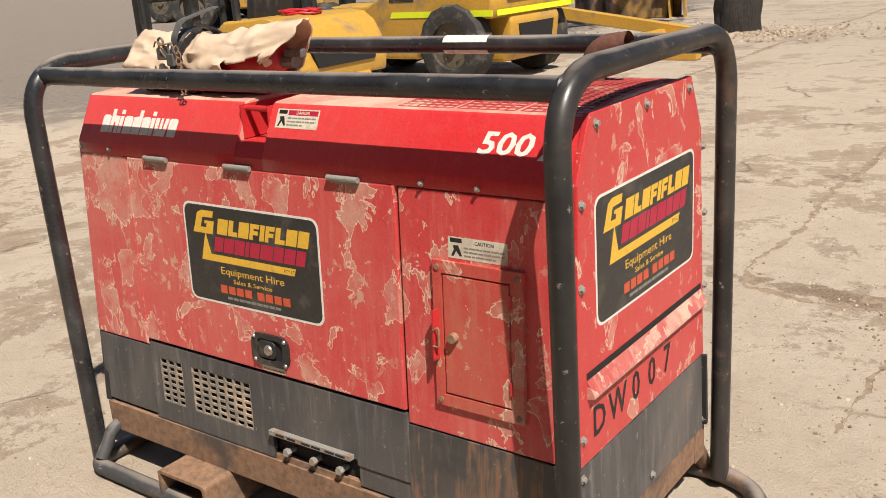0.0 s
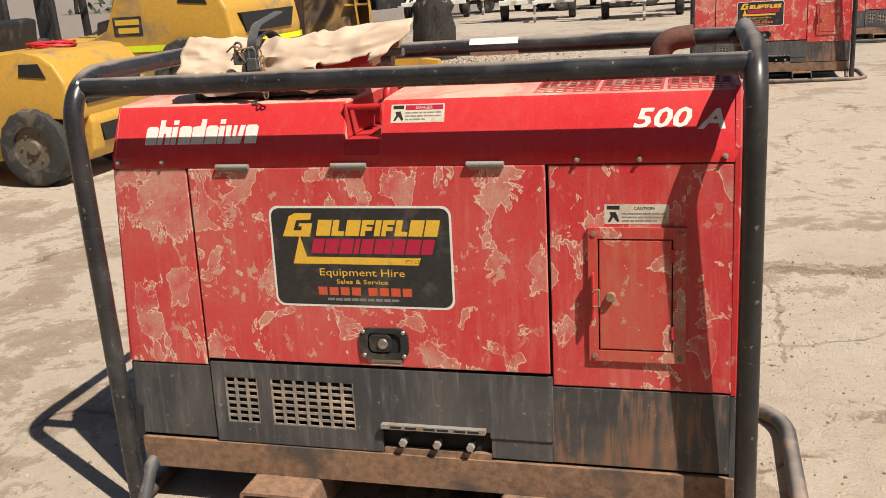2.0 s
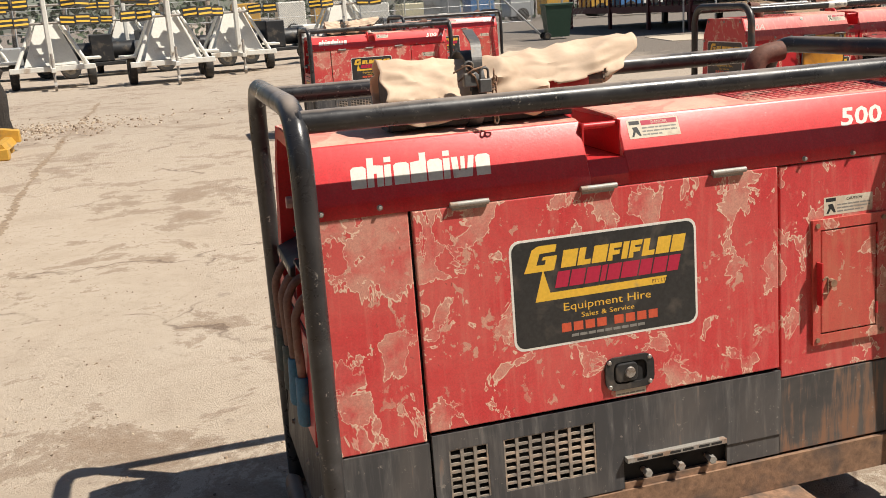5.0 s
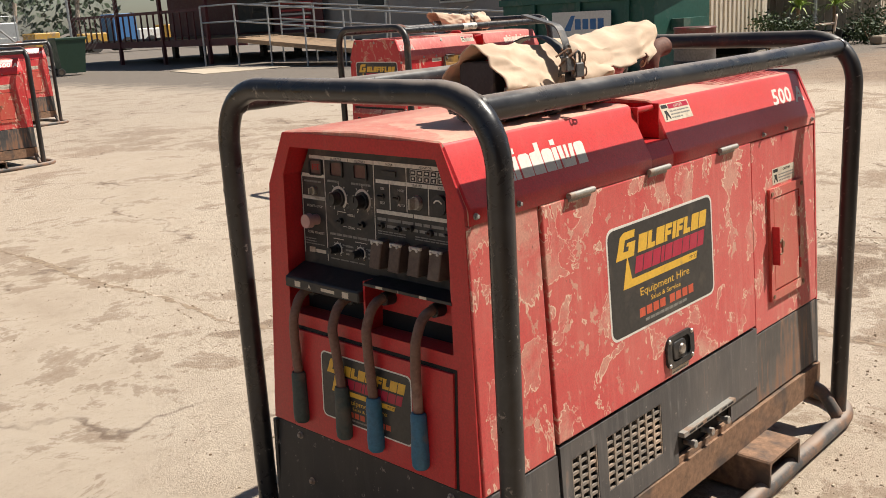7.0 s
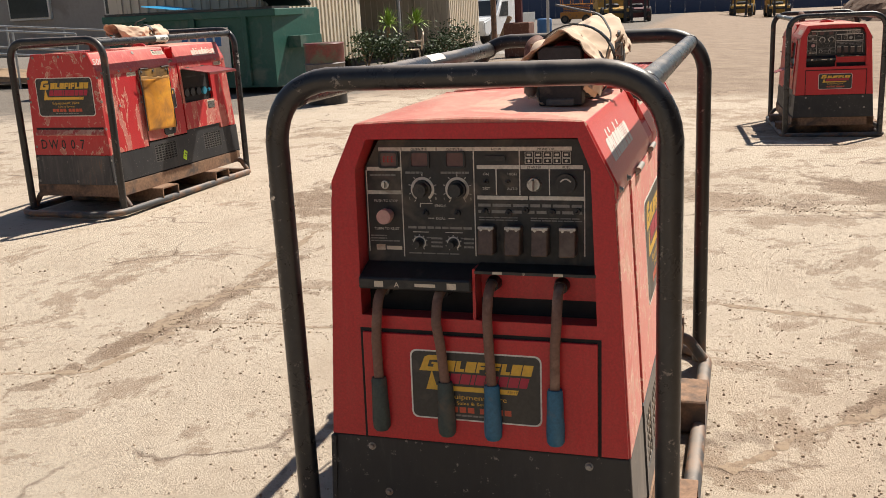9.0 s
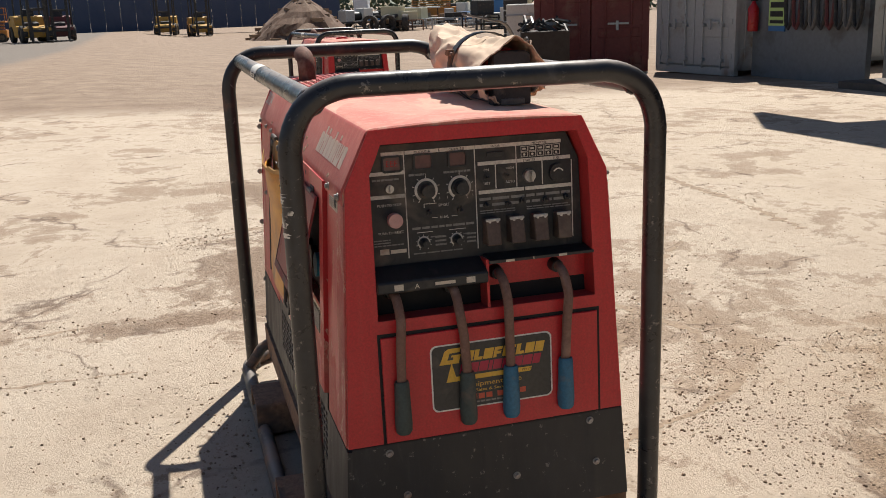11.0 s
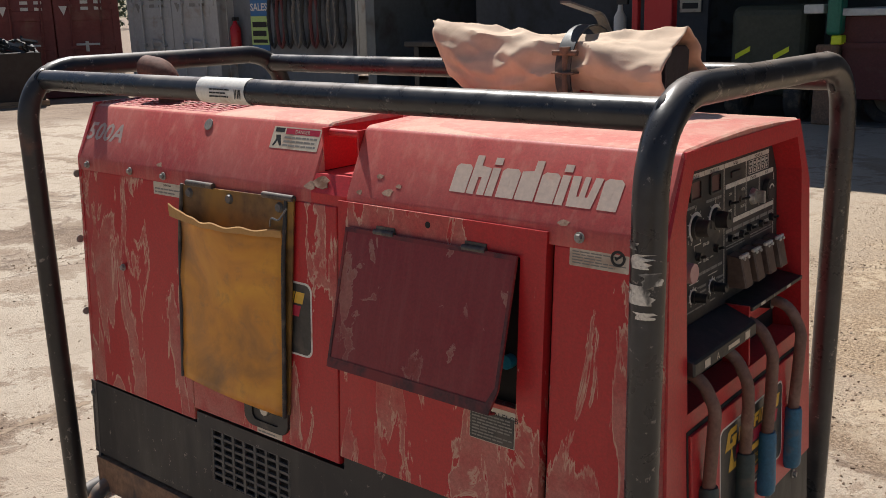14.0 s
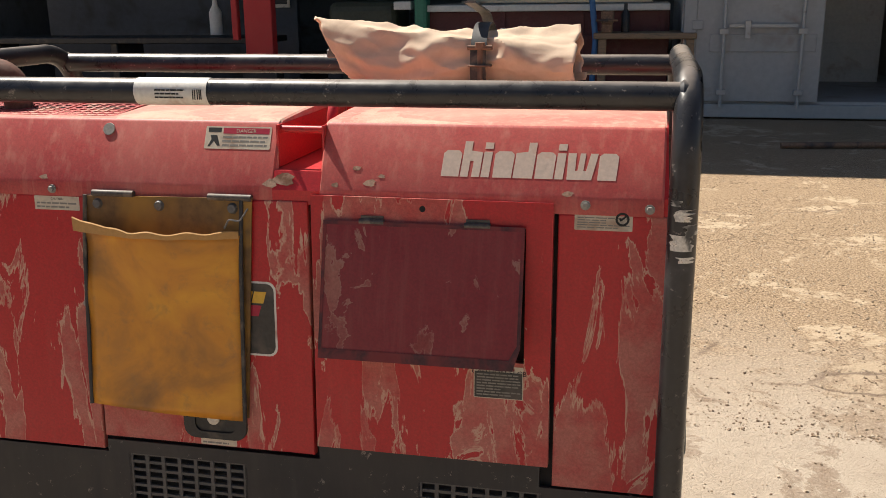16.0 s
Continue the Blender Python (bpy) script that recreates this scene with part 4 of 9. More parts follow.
def welder(root):
    """All parts of the welder generator with its tube frame, round the origin on the ground."""
    # inner carcass, added near-black so the gaps read as shade
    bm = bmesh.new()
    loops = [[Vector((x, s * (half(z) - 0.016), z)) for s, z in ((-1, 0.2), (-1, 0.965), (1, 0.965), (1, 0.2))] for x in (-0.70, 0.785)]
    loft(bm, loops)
    part("carcass", bm, INNER_SHADE, root)
    # front sheets
    fl = panel("side_panel", FRONT, [(-0.797, 0.427 - Z0), (-0.565, 0.427 - Z0), (-0.565, 0.962 - Z0), (-0.777, 0.962 - Z0)], -0.014, 0, RED_F, root, "blistered dusty red side panel", 0.003)
    door = panel("door", FRONT, quad(-0.557, 0.447, 0.3645, 0.9605), -0.012, 0.004, RED_F, root, "blistered dusty red engine door", 0.003)
    fr = panel("side_panel", FRONT, quad(0.3725, 0.418, 0.797, 0.9585), -0.014, 0, RED_F, root, "blistered dusty red side panel", 0.003)
    company_sticker(FRONT, -0.341, 0.603, 0.136, 0.864, 0.004, root)
    for u in (-0.427, -0.115, 0.226):
        bm = bmesh.new()
        cyl(bm, FRONT.at(u - 0.045, 0.965 - Z0, 0.010), FRONT.at(u + 0.045, 0.965 - Z0, 0.010), 0.0068, 12)
        plate(bm, FRONT, quad(u - 0.04, 0.952, u + 0.04, 0.964), 0.004, 0.007)
        part("hinge", bm, DULL_STEEL, root, "worn steel hinge", smooth=True)
    # latch
    bm = bmesh.new()
    band_plate(bm, FRONT, rrect(-0.119, 0.469 - Z0, 0.01, 0.551 - Z0, 0.025), rrect(-0.098, 0.484 - Z0, -0.010, 0.538 - Z0, 0.016), 0.004, 0.011)
    lt = part("latch", bm, BLACK_PLASTIC, root, "black paddle latch with worn steel button")
    bm = bmesh.new()
    plate(bm, FRONT, rrect(-0.098, 0.484 - Z0, -0.010, 0.538 - Z0, 0.016), 0.004, 0.0048)
    part("latch_recess", bm, INNER_SHADE, lt)
    bm = bmesh.new()
    plate(bm, FRONT, rrect(-0.094, 0.488 - Z0, -0.034, 0.535 - Z0, 0.014), 0.0048, 0.013, 0.003)
    part("paddle", bm, BLACK_PLASTIC, lt)
    bm = bmesh.new()
    cyl(bm, FRONT.at(-0.056, 0.511 - Z0, 0.013), FRONT.at(-0.056, 0.511 - Z0, 0.018), 0.014, 18, 0.012)
    part("latch_button", bm, STEEL, lt, smooth=True)
    for u, z in ((-0.108, 0.541), (-0.108, 0.479), (-0.002, 0.541), (-0.002, 0.479)):
        bm = bmesh.new()
        cyl(bm, FRONT.at(u, z - Z0, 0.011), FRONT.at(u, z - Z0, 0.014), 0.006, 10, 0.004)
        part("rivet", bm, STEEL, lt, smooth=True)
    warning_label(FRONT, -0.092, 0.451, -0.011, 0.466, 0.004, root, "", 1, None, 21, sign=False)
    warning_label(FRONT, 0.50, 0.821, 0.645, 0.867, 0.0002, root, "CAUTION", 3, None, 22)
    # small access hatch with its lever
    bm = bmesh.new()
    band_plate(bm, FRONT, quad(0.462, 0.49, 0.684, 0.814), quad(0.484, 0.516, 0.655, 0.788), 0.0, 0.009)
    hf = part("hatch", bm, RED_HATCH, root, "dusty red access hatch in a raised frame")
    bm = bmesh.new()
    plate(bm, FRONT, quad(0.487, 0.519, 0.652, 0.785), 0.0005, 0.008, 0.003)
    part("hatch_door", bm, RED_HATCH, hf)
    # dark strip on the surface paints the shade of the hatch gap
    bm = bmesh.new()
    band_plate(bm, FRONT, quad(0.4835, 0.5155, 0.6555, 0.7885), quad(0.487, 0.519, 0.652, 0.785), 0.0004, 0.001)
    part("hatch_gap", bm, INNER_SHADE, hf)
    bm = bmesh.new()
    loft(bm, [[FRONT.at(0.472 + d, z - Z0, w) for d, w in ((0, 0.006), (0.004, 0.006), (0.004, 0.03), (0, 0.03))] for z in (0.598, 0.61, 0.695, 0.708)])
    part("hatch_lever", bm, RED_CLEAN, hf, "red lever plate standing out")
    bm = bmesh.new()
    tube(bm, fillet([FRONT.at(0.474, 0.665 - Z0, 0.03), FRONT.at(0.489, 0.675 - Z0, 0.03), FRONT.at(0.489, 0.63 - Z0, 0.03), FRONT.at(0.474, 0.63 - Z0, 0.03)], 0.004, 3), 0.0026, 8)
    cyl(bm, FRONT.at(0.514, 0.65 - Z0, 0.006), FRONT.at(0.514, 0.65 - Z0, 0.022), 0.012, 16, 0.010)
    part("hatch_lock", bm, RUST, hf, "rusty lock")
    for u, z in ((0.475, 0.80), (0.475, 0.503), (0.671, 0.503), (0.671, 0.80)):
        bm = bmesh.new()
        cyl(bm, FRONT.at(u, z - Z0, 0.006), FRONT.at(u, z - Z0, 0.012), 0.0065, 8)
        part("screw", bm, RUST, hf)
    for z in (0.55, 0.735):
        bm = bmesh.new()
        cyl(bm, FRONT.at(0.654, z - Z0, 0.009), FRONT.at(0.654, z + 0.03 - Z0, 0.009), 0.004, 8)
        part("hatch_hinge", bm, RED_CLEAN, hf)
    # lower black skirt, front
    panel("skirt", FRONT, [(-0.803, 0.215 - Z0), (-0.56, 0.215 - Z0), (-0.56, 0.423 - Z0), (-0.797, 0.423 - Z0)], -0.014, -0.001, BLACK_SKIRT, root, "weathered black lower panel", 0.002)
    panel("skirt", FRONT, quad(0.366, 0.213, 0.80, 0.414), -0.014, -0.001, RUSTY_SKIRT, root, "weathered black lower panel with rust runs", 0.002)
    bm = bmesh.new()
    holed(bm, FRONT, (-0.555, 0.215 - Z0, 0.362, 0.438 - Z0), [(a, b - Z0, c, d - Z0) for a, b, c, d in ((-0.518, 0.266, -0.422, 0.397), (-0.384, 0.266, -0.149, 0.397), (-0.078, 0.21, 0.21, 0.283), (0.21, 0.21, 0.37, 0.268))], -0.01, 0.003)
    mid = part("skirt", bm, BLACK_SKIRT, root, "weathered black lower panel with two grilles")
    panel("skirt", FRONT, quad(0.212, 0.213, 0.366, 0.266), -0.01, -0.001, BLACK_SKIRT, root, "weathered black lower panel")
    grille(mid, FRONT, -0.518, 0.266, -0.422, 0.397, 3, 7, DUSTY_SLAT, 0.003)
    grille(mid, FRONT, -0.384, 0.266, -0.149, 0.397, 7, 7, DUSTY_SLAT, 0.003)
    panel("drain_strip", FRONT, quad(-0.075, 0.282, 0.2, 0.294), 0.003, 0.02, DULL_STEEL, root, "dull strip over the drain plugs")
    bars("print_bars", FRONT, [(u, 0.285 - Z0, u + 0.03, 0.291 - Z0) for u in (-0.05, -0.01, 0.04, 0.075, 0.12, 0.155)], 0.0205, BLACK_INK, root)
    for u in (-0.019, 0.072, 0.16):
        bm = bmesh.new()
        cyl(bm, FRONT.at(u, 0.244 - Z0, -0.014), FRONT.at(u, 0.244 - Z0, 0.012), 0.007, 12)
        plate(bm, FRONT, disc(u, 0.244 - Z0, 0.011, 6), 0.008, 0.02, 0.001)
        part("drain_plug", bm, DULL_STEEL, root)
    panel("drain_tray", FRONT, quad(-0.075, 0.206, 0.21, 0.222), -0.014, 0.0, RUST, root)
    bolts("bolt", FRONT, ((-0.755, 0.978), (-0.627, 0.978), (0.44, 0.972), (0.58, 0.972), (0.765, 0.976)), root, 0.0045, 0.0045)
    # roof in two lengths with the lifting channel between
    canopy(-0.769, -0.128, root, "dusty faded red roof sheet")
    canopy(-0.036, 0.795, root, "dusty faded red roof sheet with grilles")
    bm = bmesh.new()
    loops = [[Vector((x, y, z)) for y, z in ((-0.3005, 0.962), (-0.3005, 0.989), (-0.284, 1.024), (0.284, 1.024), (0.3005, 0.989), (0.3005, 0.962))] for x in (-0.13, -0.034)]
    loft(bm, loops)
    ch = part("lifting_channel", bm, RED_CLEAN, root, "red lifting channel across the roof")
    for x in (-0.1285, -0.0355):
        bm = bmesh.new()
        box(bm, (x - 0.002, -0.262, 1.026), (x + 0.002, 0.262, 1.108))
        part("channel_side", bm, RED_CLEAN, ch)
    for s in (-1, 1):
        bm = bmesh.new()
        cyl(bm, (-0.128, s * 0.243, 1.098), (-0.036, s * 0.243, 1.098), 0.0075, 12)
        part("channel_bar", bm, RED_CLEAN, ch, smooth=True)
    bm = bmesh.new()
    tube(bm, fillet([(-0.082, -0.07, 1.02), (-0.082, -0.07, 1.135), (-0.082, 0.07, 1.135), (-0.082, 0.07, 1.02)], 0.05, 6), 0.012, 12)
    part("lifting_eye", bm, RED_CLEAN, ch, smooth=True)
    # roof grilles
    for x0, x1 in ((0.335, 0.472), (0.488, 0.625), (0.641, 0.778)):
        ridge = [(y, 1.1243 - 0.0254 * abs(y) - 0.05 * max(0, abs(y) - 0.12)) for y in (-0.225, -0.12, 0.0, 0.12, 0.225)]

        def on_roof(xa, xb, low, high):
            """A thin plate that follows the fall of the roof from side to side."""
            bm = bmesh.new()
            loft(bm, [[Vector((xa, y, z + low)), Vector((xb, y, z + low)), Vector((xb, y, z + high)), Vector((xa, y, z + high))] for y, z in ridge])
            return bm

        # near-black plate paints the shade below the grille
        g = part("roof_grille", on_roof(x0, x1, -0.004, 0.0008), INNER_SHADE, root, "red grille over a dark opening")
        ny, nx = 21, 6
        for k in range(ny + 1):
            y = -0.225 + 0.45 * k / ny
            z = 1.1243 - 0.0254 * abs(y) - 0.05 * max(0, abs(y) - 0.12)
            bm = bmesh.new()
            box(bm, (x0, y - 0.0035, z), (x1, y + 0.0035, z + 0.003))
            part("slat", bm, RED_GRILLE, g)
        for k in range(nx + 1):
            x = x0 + (x1 - x0) * k / nx
            part("slat", on_roof(x - 0.0035, x + 0.0035, 0.0, 0.0027), RED_GRILLE, g)
    # lettering on the sloping sides
    maker_mark(BAND_F, -0.682, 0.028, -0.358, 0.094, 0.0002, root, WHITE_INK)
    maker_mark(BAND_B, 0.362, 0.030, 0.69, 0.098, 0.0002, root, CREAM_INK)
    for k, sign in enumerate("500"):
        lettering("model_character", sign, BAND_F, 0.562 + k * 0.0415, 0.048, 0.0002, 0.045, WHITE_INK, root, shear=0.25, width=1.28, bold=0.0016)
    lettering("model_character", "A", BAND_F, 0.708, 0.043, 0.0002, 0.045, WHITE_INK, root, shear=0.25, width=1.28, bold=0.0016)
    for k, sign in enumerate("500A"):
        lettering("model_character", sign, BAND_B, -0.79 + k * 0.0355, 0.045, 0.0002, 0.043, FADED_WHITE, root, shear=0.25, width=1.15, bold=0.0014)
    warning_label(BAND_F, -0.012, 0.072, 0.122, 0.118, 0.0002, root, "DANGER", 3, RED_INK, 31, False)
    warning_label(BAND_B, -0.118, 0.072, 0.02, 0.118, 0.0002, root, "DANGER", 3, RED_INK, 32, False)
    bm = bmesh.new()
    plate(bm, BAND_B, disc(-0.33, 0.108, 0.013, 18), 0.0, 0.002, 0.0006)
    part("blanking_plug", bm, DULL_STEEL, root, "dull grey blanking plug")
    # paint knocked off the back edge
    for k, (u, v, r) in enumerate(((0.055, 0.014, 0.02), (0.03, 0.005, 0.013), (0.2, 0.04, 0.008), (0.228, 0.012, 0.01), (0.25, 0.026, 0.006), (0.16, 0.006, 0.007), (-0.46, 0.004, 0.008), (0.6, 0.003, 0.009))):
        bm = bmesh.new()
        plate(bm, BAND_B, [(u + r * (0.6 + 0.9 * abs(noise.noise(Vector((a, k, 3))))) * 1.5 * math.cos(a), v + r * (0.5 + 0.9 * abs(noise.noise(Vector((a * 1.3, k, 8))))) * math.sin(a)) for a in (2 * math.pi * j / 11 for j in range(11))], 0.0, 0.0009)
        part("paint_chip", bm, CHIP, root)
    # exhaust
    bm = bmesh.new()
    tube(bm, fillet([(0.605, 0.15, 1.10), (0.605, 0.15, 1.192), (0.692, 0.15, 1.201)], 0.06, 8), 0.0295, 20, caps=False)
    tube(bm, fillet([(0.605, 0.15, 1.10), (0.605, 0.15, 1.192), (0.692, 0.15, 1.201)], 0.06, 8), 0.0262, 20, caps=False)
    part("exhaust_pipe", bm, RUST_PIPE, root, "rusty bent exhaust pipe", smooth=True)
    # control end
    outer = [(-0.3255, 0.43), (0.3255, 0.43), (0.2945, 0.994), (0.237, 1.113), (-0.237, 1.113), (-0.2945, 0.994)]
    inner = [(-0.242, 0.707), (0.262, 0.707), (0.25, 1.02), (0.225, 1.082), (-0.214, 1.082), (-0.241, 1.02)]
    bm = bmesh.new()
    band_plate(bm, LEFT, [(u, z - Z0) for u, z in outer], [(u, z - Z0) for u, z in inner], -0.055, 0.0)
    part("end_frame", bm, RED_CLEAN, root, "clean red frame round the control panel")
    control_panel(root)
    # back of the outlet recess, its shade put into the colour
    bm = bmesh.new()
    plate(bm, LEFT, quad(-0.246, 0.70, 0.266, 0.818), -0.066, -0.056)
    part("socket_back", bm, INNER_SHADE, root)
    bm = bmesh.new()
    loft(bm, [[LEFT.at(u, z - Z0, w) for z, w in ((0.818, -0.046), (0.792, 0.012), (0.768, 0.012), (0.762, -0.046))] for u in (-0.241, 0.006)])
    bmesh.ops.bevel(bm, geom=bm.edges[:], offset=0.003, segments=1, affect="EDGES")
    sa = part("socket_shelf", bm, BLACK_PLASTIC, root, "black shelf over the first pair of outlets")
    bm = bmesh.new()
    loft(bm, [[LEFT.at(u, z - Z0, w) for z, w in ((0.82, -0.046), (0.812, 0.002), (0.806, 0.002), (0.80, -0.046))] for u in (0.012, 0.26)])
    sb = part("socket_shelf", bm, BLACK_PLASTIC, root, "black shelf over the second pair of outlets")
    bm = bmesh.new()
    plate(bm, LEFT, quad(0.006, 0.708, 0.012, 0.815), -0.05, -0.002)
    plate(bm, LEFT, quad(0.012, 0.745, 0.26, 0.80), -0.054, -0.05)
    part("socket_divider", bm, RED_CLEAN, root)
    S1 = Face(LEFT.at(0, 0, 0.0125), LEFT.ex, LEFT.ey)
    S2 = Face(LEFT.at(0, 0, 0.0025), LEFT.ex, LEFT.ey)
    lettering("lettered_line", "A", S1, -0.155, 0.774 - Z0, 0, 0.011, CREAM_LABEL, sa, align="CENTER")
    lettering("lettered_line", "B", S2, 0.115, 0.8065 - Z0, 0, 0.006, CREAM_LABEL, sb, align="CENTER")
    bars("terminal_signs", S1, [(-0.205, 0.773 - Z0, -0.185, 0.786 - Z0), (-0.115, 0.776 - Z0, -0.07, 0.783 - Z0), (-0.045, 0.773 - Z0, -0.025, 0.786 - Z0)], 0, CREAM_LABEL, sa)
    bars("terminal_signs", S2, [(0.05, 0.8065 - Z0, 0.07, 0.812 - Z0), (0.175, 0.8065 - Z0, 0.195, 0.812 - Z0)], 0, CREAM_LABEL, sb)
    # dark sheet paints the shaded gap round the lower cover
    bm = bmesh.new()
    plate(bm, LEFT, quad(-0.247, 0.428, 0.271, 0.679), 0.0002, 0.0008)
    gap = part("panel_gap", bm, INNER_SHADE, root)
    panel("lower_cover", LEFT, quad(-0.2405, 0.432, 0.264, 0.671), 0.0, 0.006, RED_CLEAN, root, "red lower cover plate", 0.002)
    company_sticker(LEFT, -0.134, 0.486, 0.15, 0.639, 0.006, root)
    panel("end_skirt", LEFT, [(-0.342, 0.205 - Z0), (0.342, 0.205 - Z0), (0.3285, 0.427 - Z0), (-0.3285, 0.427 - Z0)], -0.03, -0.004, BLACK_SHADED, root, "black lower end panel", 0.003)
    bolts("bolt", LEFT, ((-0.235, 0.405), (0.245, 0.405), (-0.2, 0.3), (0.06, 0.3), (0.26, 0.3)), root, 0.006, -0.004)
    # other end
    panel("end_panel", RIGHT, [(-0.331, 0.415 - Z0), (0.331, 0.415 - Z0), (0.3005, 0.0), (0.241, 1.121 - Z0), (-0.241, 1.121 - Z0), (-0.3005, 0.0)], -0.014, 0, RED_END, root, "scuffed dusty red end panel", 0.004)
    panel("end_skirt", RIGHT, [(-0.342, 0.205 - Z0), (0.342, 0.205 - Z0), (0.331, 0.412 - Z0), (-0.331, 0.412 - Z0)], -0.014, -0.001, BLACK_SKIRT, root, "black lower end panel", 0.002)
    company_sticker(RIGHT, -0.236, 0.69, 0.255, 0.958, 0, root)
    bm = bmesh.new()
    loft(bm, [[RIGHT.at(u, z - Z0, w) for z, w in ((0.597, 0.0), (0.566, 0.017), (0.56, 0.017), (0.556, 0.0))] for u in (-0.283, 0.303)])
    lg = part("vent_ledge", bm, DUSTY_LEDGE, root, "dust-covered ledge of the air slot")
    # dark strip paints the shade in the air slot
    panel("vent_gap", RIGHT, quad(-0.283, 0.597, 0.303, 0.612), 0.0005, 0.0012, INNER_SHADE, root)
    for txt, u in (("D", -0.234), ("W", -0.150), ("0", -0.062), ("0", 0.02), ("7", 0.102)):
        lettering("stencil", txt, RIGHT, u, 0.462 - Z0, 0.0008, 0.066, BLACK_INK, root, align="CENTER", width=0.85, bold=0.0012)
    bolts("bolt", RIGHT, ((-0.222, 1.098), (0.0, 1.098), (0.222, 1.098), (-0.288, 0.956), (-0.297, 0.793), (-0.306, 0.476), (-0.31, 0.39), (0.02, 0.23), (0.318, 0.787), (0.305, 0.95), (0.325, 0.6), (0.33, 0.38), (0.335, 0.23), (-0.32, 0.23)), root, 0.0065)
    # back sheets; u runs the other way
    panel("side_panel", BACK, [(-0.797, 0.417 - Z0), (-0.370, 0.417 - Z0), (-0.370, 0.962 - Z0), (-0.797, 0.962 - Z0)], -0.014, 0, RED_B, root, "streaked red side panel", 0.003)
    panel("door", BACK, quad(-0.362, 0.45, 0.106, 0.968), -0.012, 0.005, RED_B, root, "streaked red door behind the document pouch", 0.003)
    bm = bmesh.new()
    holed(bm, BACK, (0.114, 0.472 - Z0, 0.576, 0.982 - Z0), [(0.141, 0.676 - Z0, 0.527, 0.934 - Z0)], -0.012, 0.009)
    hd = part("hatch_frame", bm, RED_B, root, "streaked red socket cover frame")
    panel("side_panel", BACK, [(0.584, 0.43 - Z0), (0.797, 0.43 - Z0), (0.777, 0.962 - Z0), (0.584, 0.962 - Z0)], -0.014, 0, RED_B, root, "streaked red side panel", 0.003)
    for u in (-0.30, -0.05):
        bm = bmesh.new()
        cyl(bm, BACK.at(u - 0.045, 0.972 - Z0, 0.011), BACK.at(u + 0.045, 0.972 - Z0, 0.011), 0.0068, 12)
        part("hinge", bm, HINGE_DARK, root, "worn steel hinge", smooth=True)
    for u in (0.236, 0.438):
        bm = bmesh.new()
        cyl(bm, BACK.at(u - 0.024, 0.936 - Z0, 0.014), BACK.at(u + 0.024, 0.936 - Z0, 0.014), 0.0055, 12)
        plate(bm, BACK, quad(u - 0.022, 0.937, u + 0.022, 0.947), 0.009, 0.0115)
        part("hinge", bm, HINGE_DARK, hd, "worn steel hinge", smooth=True)
    # outlets in the opening, its shade painted by a near-black plate
    bm = bmesh.new()
    plate(bm, BACK, quad(0.141, 0.676, 0.527, 0.934), -0.014, -0.0135)
    part("outlet_plate", bm, INNER_SHADE, root)
    for u in (0.19, 0.27, 0.35, 0.43, 0.50):
        bm = bmesh.new()
        cyl(bm, BACK.at(u, 0.75 - Z0, -0.0135), BACK.at(u, 0.75 - Z0, 0.004), 0.03 if u < 0.48 else 0.012, 20)
        part("outlet", bm, SOCKET_BLUE if u > 0.42 else BLACK_PLASTIC, root, smooth=True)
    company_sticker(BACK, -0.312, 0.653, 0.035, 0.806, 0.005, root)
    bm = bmesh.new()
    band_plate(bm, BACK, rrect(-0.175, 0.468 - Z0, -0.037, 0.553 - Z0, 0.025), rrect(-0.15, 0.483 - Z0, -0.06, 0.54 - Z0, 0.016), 0.005, 0.012)
    lb = part("latch", bm, BLACK_PLASTIC, root, "black paddle latch with steel lock")
    bm = bmesh.new()
    plate(bm, BACK, rrect(-0.15, 0.483 - Z0, -0.06, 0.54 - Z0, 0.016), 0.005, 0.008)
    part("latch_recess", bm, BLACK_PLASTIC, lb)
    bm = bmesh.new()
    cyl(bm, BACK.at(-0.108, 0.513 - Z0, 0.008), BACK.at(-0.108, 0.513 - Z0, 0.015), 0.013, 18)
    part("lock", bm, STEEL, lb, smooth=True)
    warning_label(BACK, -0.142, 0.452, -0.062, 0.467, 0.005, root, "", 1, None, 41, sign=False)
    warning_label(BACK, -0.486, 0.932, -0.384, 0.9605, 0, root, "CAUTION", 2, None, 42, sign=False)
    warning_label(BACK, 0.613, 0.934, 0.716, 0.975, 0, root, "", 5, None, 43, sign=False)
    bm = bmesh.new()
    band_plate(bm, BACK, disc(0.698, 0.956 - Z0, 0.0125, 18), disc(0.698, 0.956 - Z0, 0.0085, 18), 0.0018, 0.0026)
    plate(bm, BACK, [(u - 0.007, v + 0.018 - Z0) for u, v in ((0.699, 0.939), (0.702, 0.934), (0.713, 0.943), (0.711, 0.946), (0.7025, 0.9385), (0.701, 0.941))], 0.0018, 0.0026)
    part("approval_sign", bm, BLACK_INK, root)
    el = warning_label(BACK, 0.432, 0.603, 0.527, 0.668, 0.009, root, "CAUTION-ELCB", 1, None, 44, sign=False)
    bm = bmesh.new()
    plate(bm, BACK, quad(0.434, 0.605, 0.525, 0.656), 0.0102, 0.011)
    part("label_field", bm, STICK_BLACK, el)
    bars("print_bars", BACK, print_lines(0.438, 0.608 - Z0, 0.522, 0.654 - Z0, 8, 45), 0.011, GREY_INK, el)
    bm = bmesh.new()
